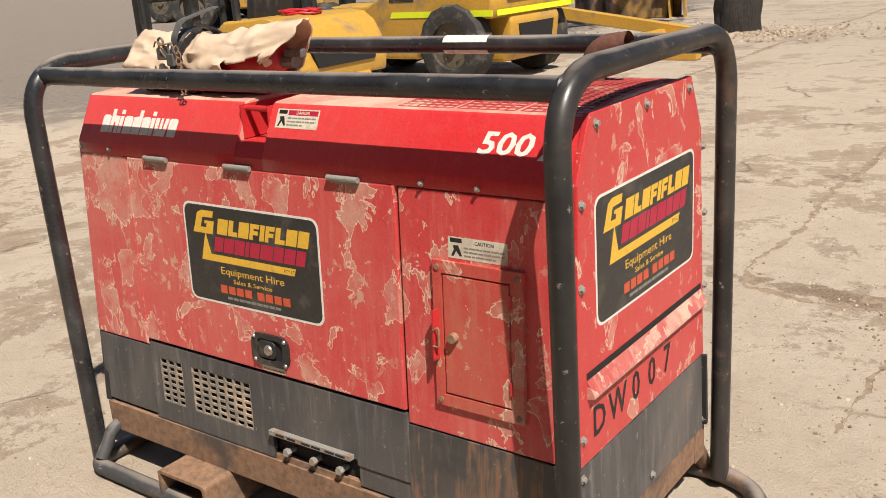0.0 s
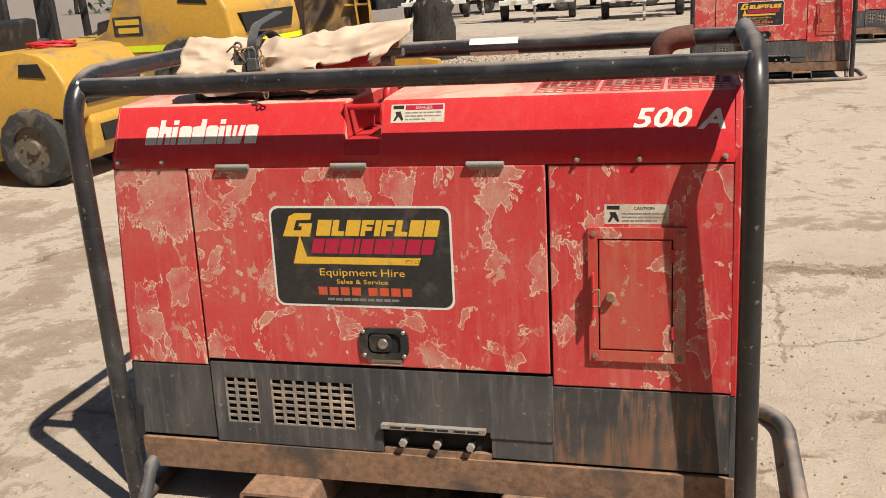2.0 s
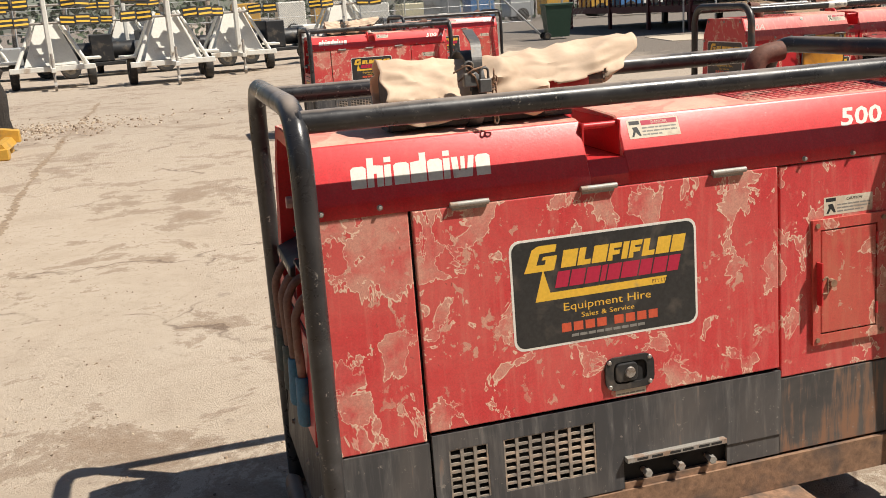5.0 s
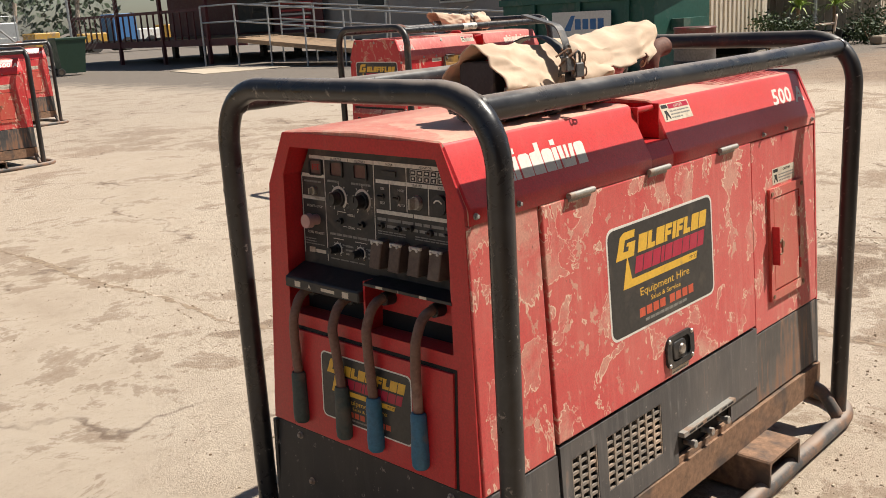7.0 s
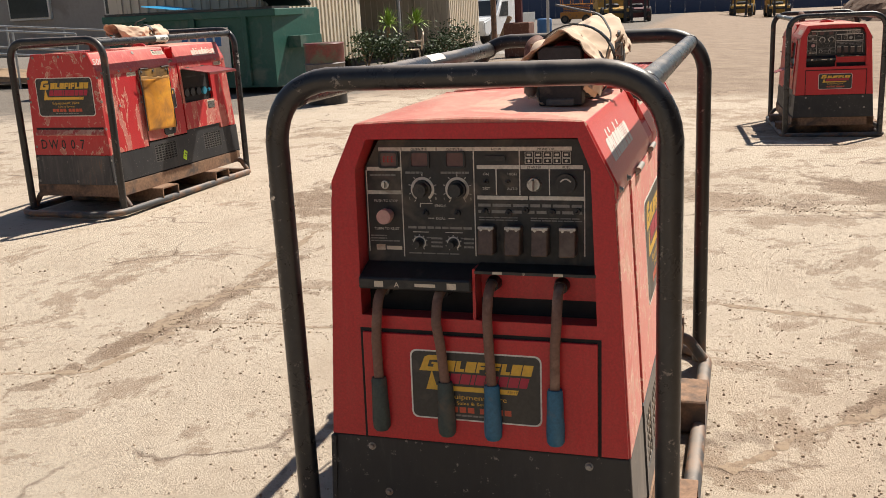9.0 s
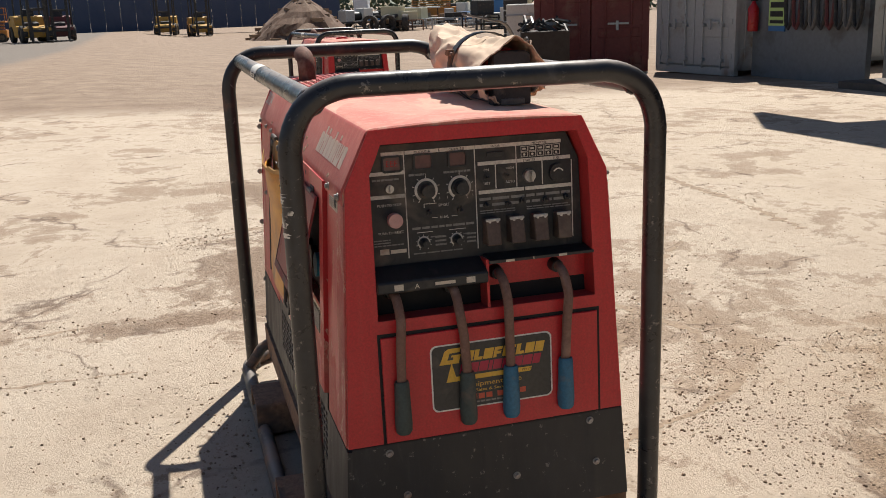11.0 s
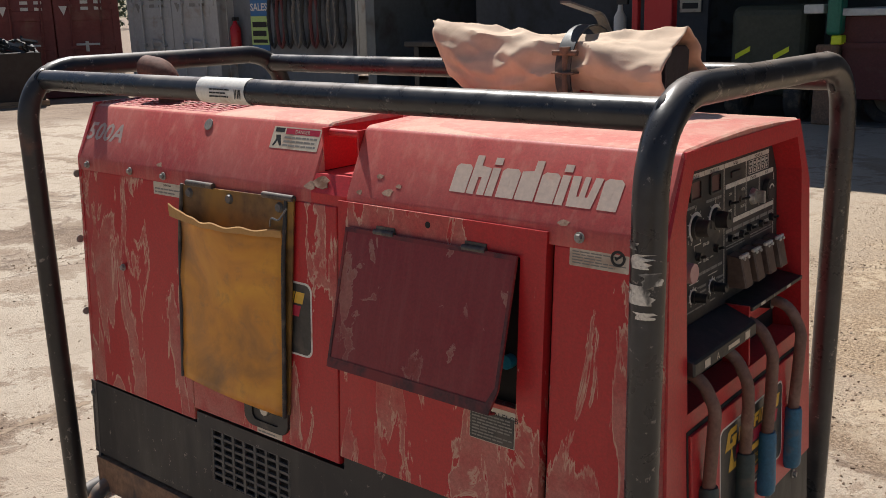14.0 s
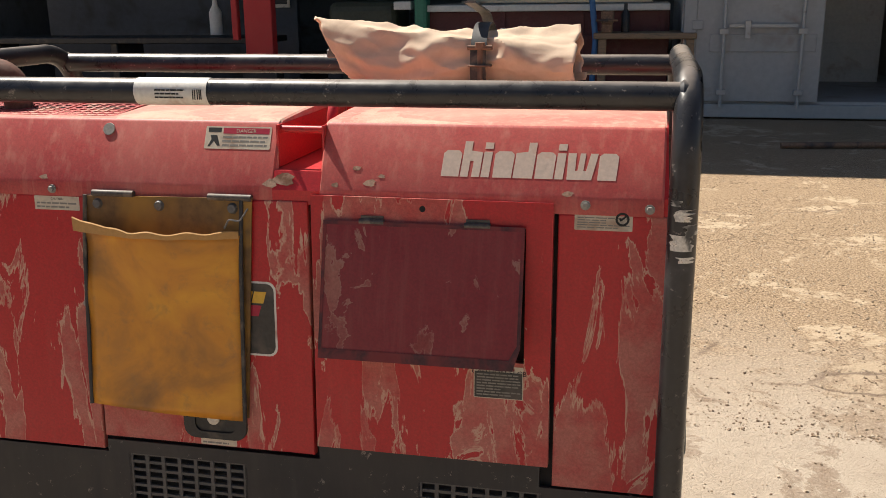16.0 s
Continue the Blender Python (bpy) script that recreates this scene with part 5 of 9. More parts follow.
    holed(bm, BACK, (-0.80, 0.215 - Z0, 0.80, 0.468 - Z0), [(a, b - Z0, c, d - Z0) for a, b, c, d in ((-0.81, 0.412, -0.362, 0.47), (-0.362, 0.44, 0.114, 0.47), (0.56, 0.425, 0.81, 0.47), (-0.31, 0.286, -0.05, 0.412), (0.323, 0.286, 0.56, 0.412))], -0.012, -0.001)
    bs = part("skirt", bm, BLACK_SHADED, root, "dark lower back panel with two grilles")
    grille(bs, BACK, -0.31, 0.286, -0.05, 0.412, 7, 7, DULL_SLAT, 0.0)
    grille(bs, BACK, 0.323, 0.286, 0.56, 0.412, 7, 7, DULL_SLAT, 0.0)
    bolts("bolt", BACK, ((-0.75, 0.976), (-0.57, 0.976), (-0.44, 0.976), (0.632, 0.98), (0.745, 0.976), (-0.62, 0.74), (-0.38, 0.74)), root, 0.006, 0.0045)
    bm = bmesh.new()
    plate(bm, BACK, disc(0.333, 0.963 - Z0, 0.006, 12), 0.009, 0.0096)
    part("screw_hole", bm, INNER_SHADE, hd)
    # base rails, fork pockets and the tube frame
    for s in (-1, 1):
        bm = bmesh.new()
        y = s * 0.349
        loft(bm, [[Vector((x, y * 1, z)) if k == 0 else Vector((x, s * 0.29, z)) for k, z in ((0, 0.118), (0, 0.207), (1, 0.207), (1, 0.2), (2, 0.2), (2, 0.125), (1, 0.118))] for x in (-0.79, 0.797)])
        part("base_rail", bm, RUST, root, "rusty base rail")
    for x in (-0.79, 0.765):
        bm = bmesh.new()
        box(bm, (x, -0.345, 0.12), (x + 0.03, 0.345, 0.206), 0.003)
        part("base_rail", bm, RUST, root, "rusty base rail")
    for x in (-0.36, 0.33):
        bm = bmesh.new()
        face = Face((x, -0.445, 0.062), (1, 0, 0), (0, 0, 1))
        band_plate(bm, face, rrect(-0.098, -0.055, 0.098, 0.055, 0.012, 3), rrect(-0.088, -0.046, 0.088, 0.046, 0.008, 3), -0.89, 0)
        part("fork_pocket", bm, RUST, root, "rusty fork pocket")
    for x in (-0.798, 0.82):
        bm = bmesh.new()
        pts = fillet([(x, -0.402, 0.03), (x, -0.402, 1.208), (x, 0.402, 1.208), (x, 0.402, 0.03)], 0.125, 9)
        tube(bm, pts, 0.0245, 20)
        part("hoop", bm, TUBE_HOT if x > 0 else TUBE_BLACK, root, "black steel tube hoop" if x < 0 else "black steel tube hoop, rusty over the exhaust", smooth=True)
    for s in (-1, 1):
        bm = bmesh.new()
        tube(bm, [(-0.79, s * 0.352, 1.18), (-0.4, s * 0.352, 1.18), (0.4, s * 0.352, 1.18), (0.812, s * 0.352, 1.181)], 0.0242, 20)
        sd = part("side_tube", bm, TUBE_BLACK, root, "black steel side tube", smooth=True)
        for x in (-0.79, 0.81):
            bm = bmesh.new()
            tube(bm, [(x - 0.006 * k, s * 0.352, 1.18) for k in (-1, 0, 1)], 0.027, 14, radii=[0.0245, 0.029, 0.027])
            part("weld", bm, TUBE_BLACK, sd, smooth=True)
    bm = bmesh.new()
    ring = fillet([(-0.815, -0.425, 0.027), (0.97, -0.425, 0.027), (0.97, 0.425, 0.027), (-0.815, 0.425, 0.027)], [0.06, 0.17, 0.17, 0.06], 8, closed=True)
    tube(bm, ring, 0.0242, 18, closed=True)
    part("ground_ring", bm, TUBE_RUSTY, root, "worn black ground tube, rusty at the ends", smooth=True)
    for x in (-0.77, 0.77):
        for s in (-1, 1):
            bm = bmesh.new()
            tube(bm, fillet([(x, s * 0.42, 0.05), (x, s * 0.37, 0.12), (x, s * 0.3, 0.15)], 0.03, 3), 0.02, 10)
            part("strut", bm, TUBE_RUSTY, root, smooth=True)
    bm = bmesh.new()
    plate(bm, BACK, [(0.008, 0.266 - Z0), (0.048, 0.243 - Z0), (0.074, 0.305 - Z0), (0.038, 0.328 - Z0)], -0.001, 0.0015)
    tg = part("tag", bm, LIME, root, "lime green tag")
    bars("print_bars", BACK, [(0.026, 0.268 - Z0, 0.05, 0.273 - Z0), (0.03, 0.28 - Z0, 0.056, 0.285 - Z0), (0.034, 0.292 - Z0, 0.06, 0.297 - Z0), (0.04, 0.303 - Z0, 0.06, 0.308 - Z0)], 0.0016, BLACK_INK, tg)
    # torn remains of silver tape on the back post
    for k, (z0, z1, a0, a1) in enumerate(((0.985, 1.005, 60, 120), (0.935, 0.962, 45, 130), (0.915, 0.925, 80, 140), (0.962, 0.98, 100, 165), (1.01, 1.02, 40, 80))):
        bm = bmesh.new()
        rows = []
        for i in range(7):
            z = z0 + (z1 - z0) * i / 6
            s0 = 30 * noise.noise(Vector((i * 0.9, k, 1)))
            s1 = 40 * noise.noise(Vector((i * 1.1, k, 6)))
            rows.append([Vector((-0.798 + 0.0256 * math.cos(a), 0.402 + 0.0256 * math.sin(a), z)) for a in (radians(a0 + s0 + (a1 + s1 - a0 - s0) * j / 8) for j in range(9))])
        loft(bm, rows, caps=False, wrap=False)
        part("tape_scrap", bm, TAPE, root, "torn scrap of silver tape", smooth=True)
    # white label wrapped round the back tube
    bm = bmesh.new()
    rows = []
    for x in (0.05, 0.075, 0.1, 0.125, 0.15, 0.175, 0.195):
        rows.append([Vector((x, 0.352 + 0.0253 * math.cos(a), 1.18 + 0.0253 * math.sin(a))) for a in (radians(-150 + 310 * k / 18) for k in range(19))])
    loft(bm, rows, caps=False, wrap=False)
    tl = part("tube_label", bm, WHITE_INK, root, "white paper label round the tube", smooth=True)
    TL = Face((0.122, 0.352 + 0.0253, 1.18), (-1, 0, 0), (0, 0, 1))
    bars("print_bars", TL, [(u, -0.012, u + 0.002, 0.006) for u in (0.045, 0.049, 0.054, 0.058, 0.061)] + print_lines(-0.03, -0.012, 0.03, 0.008, 3, 51), 0.0004, BLACK_INK, tl)


def flap_of(root, angle):
    """The hinged lid over the outlets, turned out from closed by an angle."""
    bm = bmesh.new()
    poly = [(0.0, 0.0), (0.384, 0.0), (0.384, -0.22), (0.372, -0.262), (0.0, -0.262)]
    f = Face((0, 0, 0), (-1, 0, 0), (0, 0, 1))
    plate(bm, f, poly, 0, 0.004)
    plate(bm, f, [(0.0, -0.258), (0.374, -0.258), (0.374, -0.262), (0.0, -0.262)], -0.012, 0)
    p = BACK.at(0.142, 0.936 - Z0, 0.012)
    fl = part("outlet_flap", bm, RED_FLAP, root, "dark red outlet flap swung out on its hinges", m=Matrix.Translation(p) @ Matrix.Rotation(radians(angle), 4, "X"))
    bm = bmesh.new()
    band_plate(bm, f, poly, [(0.006, -0.008), (0.378, -0.008), (0.378, -0.216), (0.364, -0.243), (0.006, -0.243)], 0.004, 0.0055)
    part("edge_strip", bm, FLAP_EDGE, fl)
    return fl


DUSTY_SLAT = plain("dusty_slat", (0.22, 0.19, 0.16), 0.7, 0, 0.25, 40, (0.42, 0.32, 0.24), 0.55)
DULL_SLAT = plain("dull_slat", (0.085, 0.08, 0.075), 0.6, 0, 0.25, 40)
RED_GRILLE = plain("red_grille", (0.42, 0.06, 0.055), 0.6, 0, 0.2, 30, (0.5, 0.27, 0.2), 0.6)
FADED_WHITE = plain("faded_white_vinyl", (0.5, 0.4, 0.36), 0.6, 0, 0.15, 30, (0.45, 0.2, 0.17), 0.6)
DUSTY_LEDGE = red_paint("red_paint_dust_ledge", (0.42, 0.05, 0.05), (0.6, 0.38, 0.29), (1, 1, 1), 9.0, 0.45, film=0.7, rough=0.8)
RED_FLAP = red_paint("red_paint_dull", (0.22, 0.013, 0.019), (0.36, 0.14, 0.11), (1.5, 1.5, 1.1), 6.5, 0.625, film=0.2, rough=0.5, edge=(0.36, 0.17, 0.13), dots=False, sheen=0.03)
FLAP_EDGE = plain("grimy_edge", (0.07, 0.02, 0.022), 0.6, 0, 0.4, 30, (0.2, 0.03, 0.03), 0.5)
HINGE_DARK = plain("dark_hinge", (0.1, 0.085, 0.075), 0.6, 0.3, 0.3, 40, (0.25, 0.2, 0.16), 0.62)
SOCKET_BLUE = plain("blue_plastic", (0.02, 0.2, 0.3), 0.5, 0, 0.15, 30)
TUBE_HOT = black_paint("black_tube_scorched", (0.016, 0.015, 0.015), (0.05, 0.042, 0.038), (0.16, 0.075, 0.045), 0.56, 0.35, (2, 2, 2), film=0.25, pale_top=0.6)
TUBE_RUSTY = black_paint("black_tube_scuffed", (0.05, 0.05, 0.052), (0.13, 0.125, 0.12), (0.25, 0.13, 0.07), 0.49, 0.55, (3, 3, 3), film=0.55, pale_top=0.6)

main = thing("welder_generator", pose(0, 0, 0), "blistered red welder generator in a black tube frame on concrete", "welding generator", "welder generators in the yard")
welder(main)
flap_of(main, 15)


# ---- what lies on and hangs from the welder ----
CANVAS, _t, _b = nodes_of("tan_canvas")
_v = coords(_t)
_n = noise_of(_t, _v, 9, 5, 0.6, 0.5)
_f = noise_of(_t, _v, 260, 3, 0.6)
_c = ramp(_t, _n, [(0.3, (0.5, 0.36, 0.255)), (0.55, (0.65, 0.49, 0.355)), (0.8, (0.52, 0.365, 0.26))])
link(_t, _c, _b.inputs["Base Color"])
_b.inputs["Roughness"].default_value = 0.85
bump(_t, _b, mix(_t, 0.25, _n, _f), 0.2, 0.004)
RED_TANK = plain("red_gloss", (0.42, 0.012, 0.015), 0.35, 0, 0.1, 20)
STRAP_BLACK = plain("black_strap", (0.03, 0.03, 0.032), 0.6, 0, 0.25, 40, (0.16, 0.13, 0.1), 0.6)
GREY_METAL = plain("grey_painted_steel", (0.13, 0.125, 0.12), 0.5, 0.3, 0.2, 40, (0.25, 0.2, 0.15), 0.6)


def extinguisher(name, m, label):
    """A fire extinguisher lying on the roof in a torn canvas cover, strapped to its bracket."""
    root = thing(name, m, label, "fire extinguisher")
    cy, cz = -0.155, 1.198
    bm = bmesh.new()
    tube(bm, [(-0.525, cy, cz), (-0.5, cy, cz), (-0.12, cy, cz), (-0.085, cy, cz), (-0.07, cy, cz)], 0.055, 24, radii=[0.05, 0.055, 0.055, 0.042, 0.02])
    part("tank", bm, RED_TANK, root, smooth=True)
    bm = bmesh.new()
    cyl(bm, (-0.075, cy, cz), (-0.03, cy, cz), 0.016, 12)
    box(bm, (-0.06, cy - 0.01, cz + 0.01), (0.0, cy + 0.01, cz + 0.03), 0.003)
    part("valve", bm, GREY_METAL, root)
    # cover
    bm = bmesh.new()
    loops = []
    nx, na = 84, 84

    def crumple(p):
        """Sharp-ridged folds at two sizes, like stiff cloth pressed together."""
        return 0.04 * (0.2 - abs(noise.noise(p * 9))) + 0.014 * (0.2 - abs(noise.noise(p * 23 + Vector((3, 1, 7)))))

    for i in range(nx + 1):
        f = i / nx
        x = -0.572 + 0.548 * f
        row = []
        for k in range(na + 1):
            a = radians(-66 + 294 * k / na)
            ca, sa = math.cos(a), math.sin(a)
            # rather square across, creased in long facets
            sq = 1 / (abs(ca) ** 3 + abs(sa) ** 3) ** (1 / 3)
            r = 0.078 * sq + crumple(Vector((x * 0.6, 0.09 * ca, 0.09 * sa))) + 0.012 * noise.noise(Vector((x * 4, ca, sa + 4))) + 0.0012 * noise.noise(Vector((x * 40, ca * 9, sa * 9)))
            r = max(r, 0.066)
            y, z = cy + r * 1.04 * ca, cz + r * 0.93 * sa
            if f > 0.6:
                # the loose end runs out into a raised wing
                g = (f - 0.6) / 0.4
                y = cy + (y - cy) * (1 - 0.25 * g * g) - 0.02 * g
                z = z + 0.030 * g * g - (z - cz) * 0.45 * g * g * (1 if sa < 0 and ca < 0.1 else 0.15)
            end = min(k, na - k) / na
            if end < 0.09:
                z += 0.022 * noise.noise(Vector((x * 14, k * 0.5, 1))) + 0.03 * max(0, noise.noise(Vector((x * 6 + 2, 4 if k < 20 else 8, 2))))
            q = max(0, 1 - abs(x + 0.37) / 0.05)
            y, z = cy + (y - cy) * (1 - 0.16 * q), cz + (z - cz) * (1 - 0.10 * q)
            lip = 0.035 * (0.4 + noise.noise(Vector((ca * 2.2, sa * 2.2, 5)))) if f < 0.05 or f > 0.95 else 0
            wing = (0.085 * max(0, sa) * (0.6 - 0.3 * ca) - 0.05 * max(0, -sa)) * max(0, f - 0.75) / 0.25
            row.append(Vector((x + lip * (-1 if f < 0.5 else 1) * 0.5 + wing, y, z)))
        loops.append(row)
    rows = loft(bm, loops, caps=False, wrap=False)
    bm.verts.ensure_lookup_table()
    # tear on the side towards the doors
    gone = [fc for fc in bm.faces if -0.2 < fc.calc_center_median().x < -0.06 and fc.calc_center_median().y < cy - 0.03 and fc.calc_center_median().z < cz + 0.022 + 0.045 * noise.noise(fc.calc_center_median() * 13)]
    bmesh.ops.delete(bm, geom=gone, context="FACES")
    cover = part("canvas_cover", bm, CANVAS, root, "torn tan canvas cover", smooth=True)
    cover.data.set_sharp_from_angle(angle=radians(38))
    sol = cover.modifiers.new("thick", "SOLIDIFY")
    sol.thickness = 0.0025
    # bracket pad at the end, saddle under it
    bm = bmesh.new()
    loft(bm, [[Vector((x + dx, y, z)) for y, z in ((cy - 0.047, 1.122), (cy + 0.047, 1.122), (cy + 0.047, 1.238), (cy + 0.035, 1.246), (cy - 0.035, 1.246), (cy - 0.047, 1.238))] for x, dx in ((-0.566, 0.0), (-0.528, 0.0))])
    bmesh.ops.bevel(bm, geom=bm.edges[:], offset=0.003, segments=1, affect="EDGES")
    part("bracket_pad", bm, STRAP_BLACK, root, "black bracket pad")
    bm = bmesh.new()
    box(bm, (-0.57, cy - 0.03, 1.122), (-0.12, cy + 0.03, 1.137), 0.002)
    for x in (-0.5, -0.2):
        box(bm, (x, cy - 0.055, 1.132), (x + 0.03, cy + 0.055, 1.15), 0.002)
    part("saddle", bm, GREY_METAL, root)
    # strap, over-centre lever and clamp bolt
    bm = bmesh.new()
    loops = []
    for k in range(25):
        a = radians(-70 + 320 * k / 24)
        loops.append([Vector((x, cy + r * 1.06 * math.cos(a), cz + r * math.sin(a))) for x, r in ((-0.387, 0.086), (-0.353, 0.086), (-0.353, 0.089), (-0.387, 0.089))])
    loft(bm, loops)
    part("strap", bm, STRAP_BLACK, root, "black strap over the cover", smooth=True)
    bm = bmesh.new()
    pts = fillet([(-0.372, cy - 0.07, 1.2), (-0.368, cy - 0.085, 1.262), (-0.362, cy - 0.06, 1.305), (-0.345, cy + 0.045, 1.33)], 0.03, 4)
    loops = [[p + Vector(d) for d in ((-0.012, 0, -0.002), (0.012, 0, -0.002), (0.012, 0, 0.002), (-0.012, 0, 0.002))] for p in pts]
    loft(bm, loops)
    part("strap_lever", bm, GREY_METAL, root, "grey steel strap lever")
    bm = bmesh.new()
    cyl(bm, (-0.375, cy + 0.092, 1.14), (-0.375, cy + 0.092, 1.235), 0.006, 10)
    cyl(bm, (-0.402, cy + 0.092, 1.236), (-0.348, cy + 0.092, 1.236), 0.0055, 10)
    cyl(bm, (-0.375, cy + 0.092, 1.235), (-0.375, cy + 0.092, 1.247), 0.011, 8)
    box(bm, (-0.40, cy + 0.08, 1.196), (-0.35, cy + 0.104, 1.2), 0.001)
    part("clamp_bolt", bm, RUST, root, "rusty clamp bolt")
    # chain and padlocks on the other side
    for dx, dz in ((-0.395, 1.235), (-0.36, 1.22)):
        bm = bmesh.new()
        box(bm, (dx - 0.014, cy - 0.112, dz - 0.022), (dx + 0.014, cy - 0.096, dz + 0.008), 0.002)
        tube(bm, fillet([(dx - 0.009, cy - 0.104, dz + 0.006), (dx - 0.009, cy - 0.104, dz + 0.032), (dx + 0.009, cy - 0.104, dz + 0.032), (dx + 0.009, cy - 0.104, dz + 0.006)], 0.008, 4), 0.003, 8)
        part("padlock", bm, GREY_METAL, root, "small weathered padlock")
    for k in range(8):
        bm = bmesh.new()
        c = Vector((-0.338 + 0.004 * math.sin(k), cy - 0.105 + 0.003 * (k % 2), 1.238 - 0.0145 * k))
        pts = [c + Vector((0.0055 * math.cos(a) * (1 if k % 2 else 0.35), 0.0055 * math.cos(a) * (0.35 if k % 2 else 1), 0.010 * math.sin(a))) for a in (2 * math.pi * j / 10 for j in range(10))]
        tube(bm, pts, 0.0019, 6, closed=True)
        part("chain_link", bm, RUST, root)
    bm = bmesh.new()
    for a, b, c in (((-0.43, 1.245), (-0.40, 1.262), (-0.37, 1.24)), ((-0.42, 1.225), (-0.39, 1.25), (-0.355, 1.255)), ((-0.41, 1.26), (-0.385, 1.235), (-0.37, 1.2))):
        tube(bm, fillet([(a[0], cy - 0.1, a[1]), (b[0], cy - 0.115, b[1]), (c[0], cy - 0.1, c[1])], 0.01, 3), 0.0022, 6)
    part("wire", bm, RUST, root, "bent wire ties")
    return root


YELLOW_PVC, _t, _b = nodes_of("yellow_pvc")
_v = coords(_t)
_n = noise_of(_t, _v, 5, 5, 0.6, 0.6)
_g = noise_of(_t, _v, 22, 5, 0.7, 0.3)
_c = ramp(_t, _n, [(0.3, (0.26, 0.12, 0.03)), (0.5, (0.58, 0.24, 0.022)), (0.72, (0.74, 0.36, 0.025))])
_c = mix(_t, ramp(_t, _g, [(0.55, 0.0), (0.8, 0.6)]), _c, (0.2, 0.12, 0.06))
link(_t, _c, _b.inputs["Base Color"])
_b.inputs["Roughness"].default_value = 0.45
bump(_t, _b, _n, 0.3, 0.01)
GRIMY_PVC = plain("grimy_pvc", (0.16, 0.085, 0.025), 0.55, 0, 0.3, 12, (0.34, 0.18, 0.03), 0.6)
PAPER = plain("weathered_paper", (0.46, 0.26, 0.09), 0.8, 0, 0.1, 30)


def pouch(name, m, label):
    """A document pouch hung by three snaps on a door of the back."""
    root = thing(name, m, label, "document pouch")
    nx, nz = 14, 22
    bm = bmesh.new()
    loops = []
    for j in range(nz + 1):
        v = j / nz
        row = []
        for i in range(nx + 1):
            u = i / nx
            x0, x1 = 0.362, 0.026
            z = 0.90 - (0.90 - (0.528 - 0.0 * u)) * v - 0.012 * u * v
            x = x0 + (x1 - x0) * u + 0.006 * v * (0.5 - u) + 0.012 * v
            belly = 0.013 + 0.014 * math.sin(math.pi * u) * (1 - 0.4 * v) + 0.006 * noise.noise(Vector((u * 3, v * 4, 2))) + (0.018 * (1 - v) ** 3 * math.sin(math.pi * u))
            row.append(BACK.at(-x, z - Z0, 0.008 + belly))
        loops.append(row)
    loft(bm, loops, caps=False, wrap=False)
    fr = part("front_sheet", bm, YELLOW_PVC, root, "grimy yellow plastic front sheet", smooth=True)
    sol = fr.modifiers.new("thick", "SOLIDIFY")
    sol.thickness = 0.003
    bm = bmesh.new()
    plate(bm, BACK, [(-0.368, 0.53 - Z0), (-0.03, 0.52 - Z0), (-0.004, 0.972 - Z0), (-0.362, 0.966 - Z0)], 0.009, 0.012)
    part("back_sheet", bm, GRIMY_PVC, root)
    for uu in (0, 1):
        bm = bmesh.new()
        x0 = (0.362, 0.026)[uu]
        pts = [BACK.at(-(x0 + 0.006 * v * (0.5 - uu) + 0.012 * v), 0.968 - 0.44 * v - 0.012 * uu * v - Z0, 0.012 + 0.009 * min(1, v * 4)) for v in (k / 10 for k in range(11))]
        tube(bm, pts, 0.0045, 8)
        part("edge_binding", bm, STRAP_BLACK, root, "black edge binding", smooth=True)
    for x in (0.335, 0.20, 0.045):
        bm = bmesh.new()
        cyl(bm, BACK.at(-x, 0.951 - Z0, 0.012), BACK.at(-x, 0.951 - Z0, 0.018), 0.011, 16, 0.008)
        part("snap", bm, GREY_METAL, root, smooth=True)
    bm = bmesh.new()
    loops = []
    for i in range(41):
        u = i / 40
        x = 0.378 - 0.348 * u
        curl = (1 - u) ** 4
        rag = 0.005 * noise.noise(Vector((u * 9, 1, 2))) + 0.0015 * noise.noise(Vector((u * 40, 5, 2)))
        dz = 0.018 * curl - 0.006 * math.sin(math.pi * u) + rag
        w = 0.0225 + 0.032 * math.sin(math.pi * u) + 0.014 * curl
        loops.append([BACK.at(-x, z - Z0, v) for z, v in ((0.893 + dz * 0.3, w + 0.001), (0.907 + dz, w + 0.003), (0.909 + dz, w + 0.0005), (0.893 + dz * 0.3, w - 0.001))])
    loft(bm, loops)
    part("rim", bm, PAPER, root, "frayed pale rim", smooth=True)
    bm = bmesh.new()
    tube(bm, fillet([BACK.at(-0.055, 0.915 - Z0, 0.03), BACK.at(-0.04, 0.935 - Z0, 0.04), BACK.at(-0.02, 0.93 - Z0, 0.038), BACK.at(-0.005, 0.955 - Z0, 0.03)], 0.008, 3), 0.002, 6)
    part("wire_tie", bm, GREY_METAL, root)
    return root


LEAD_BROWN = plain("dusty_cable", (0.2, 0.11, 0.08), 0.75, 0, 0.2, 40, (0.32, 0.2, 0.15), 0.58)
GRIP_DARK = plain("green_grey_rubber", (0.045, 0.065, 0.062), 0.6, 0, 0.2, 30, (0.12, 0.1, 0.08), 0.6)
GRIP_BLUE = plain("blue_rubber", (0.03, 0.14, 0.24), 0.55, 0, 0.2, 30, (0.15, 0.15, 0.15), 0.62)
LEADS = ((0.2, 0.757, GRIP_DARK, "dark grey", 0.003), (0.069, 0.757, GRIP_DARK, "dark grey", -0.015), (-0.041, 0.775, GRIP_BLUE, "blue", -0.006), (-0.184, 0.775, GRIP_BLUE, "blue", 0.005))


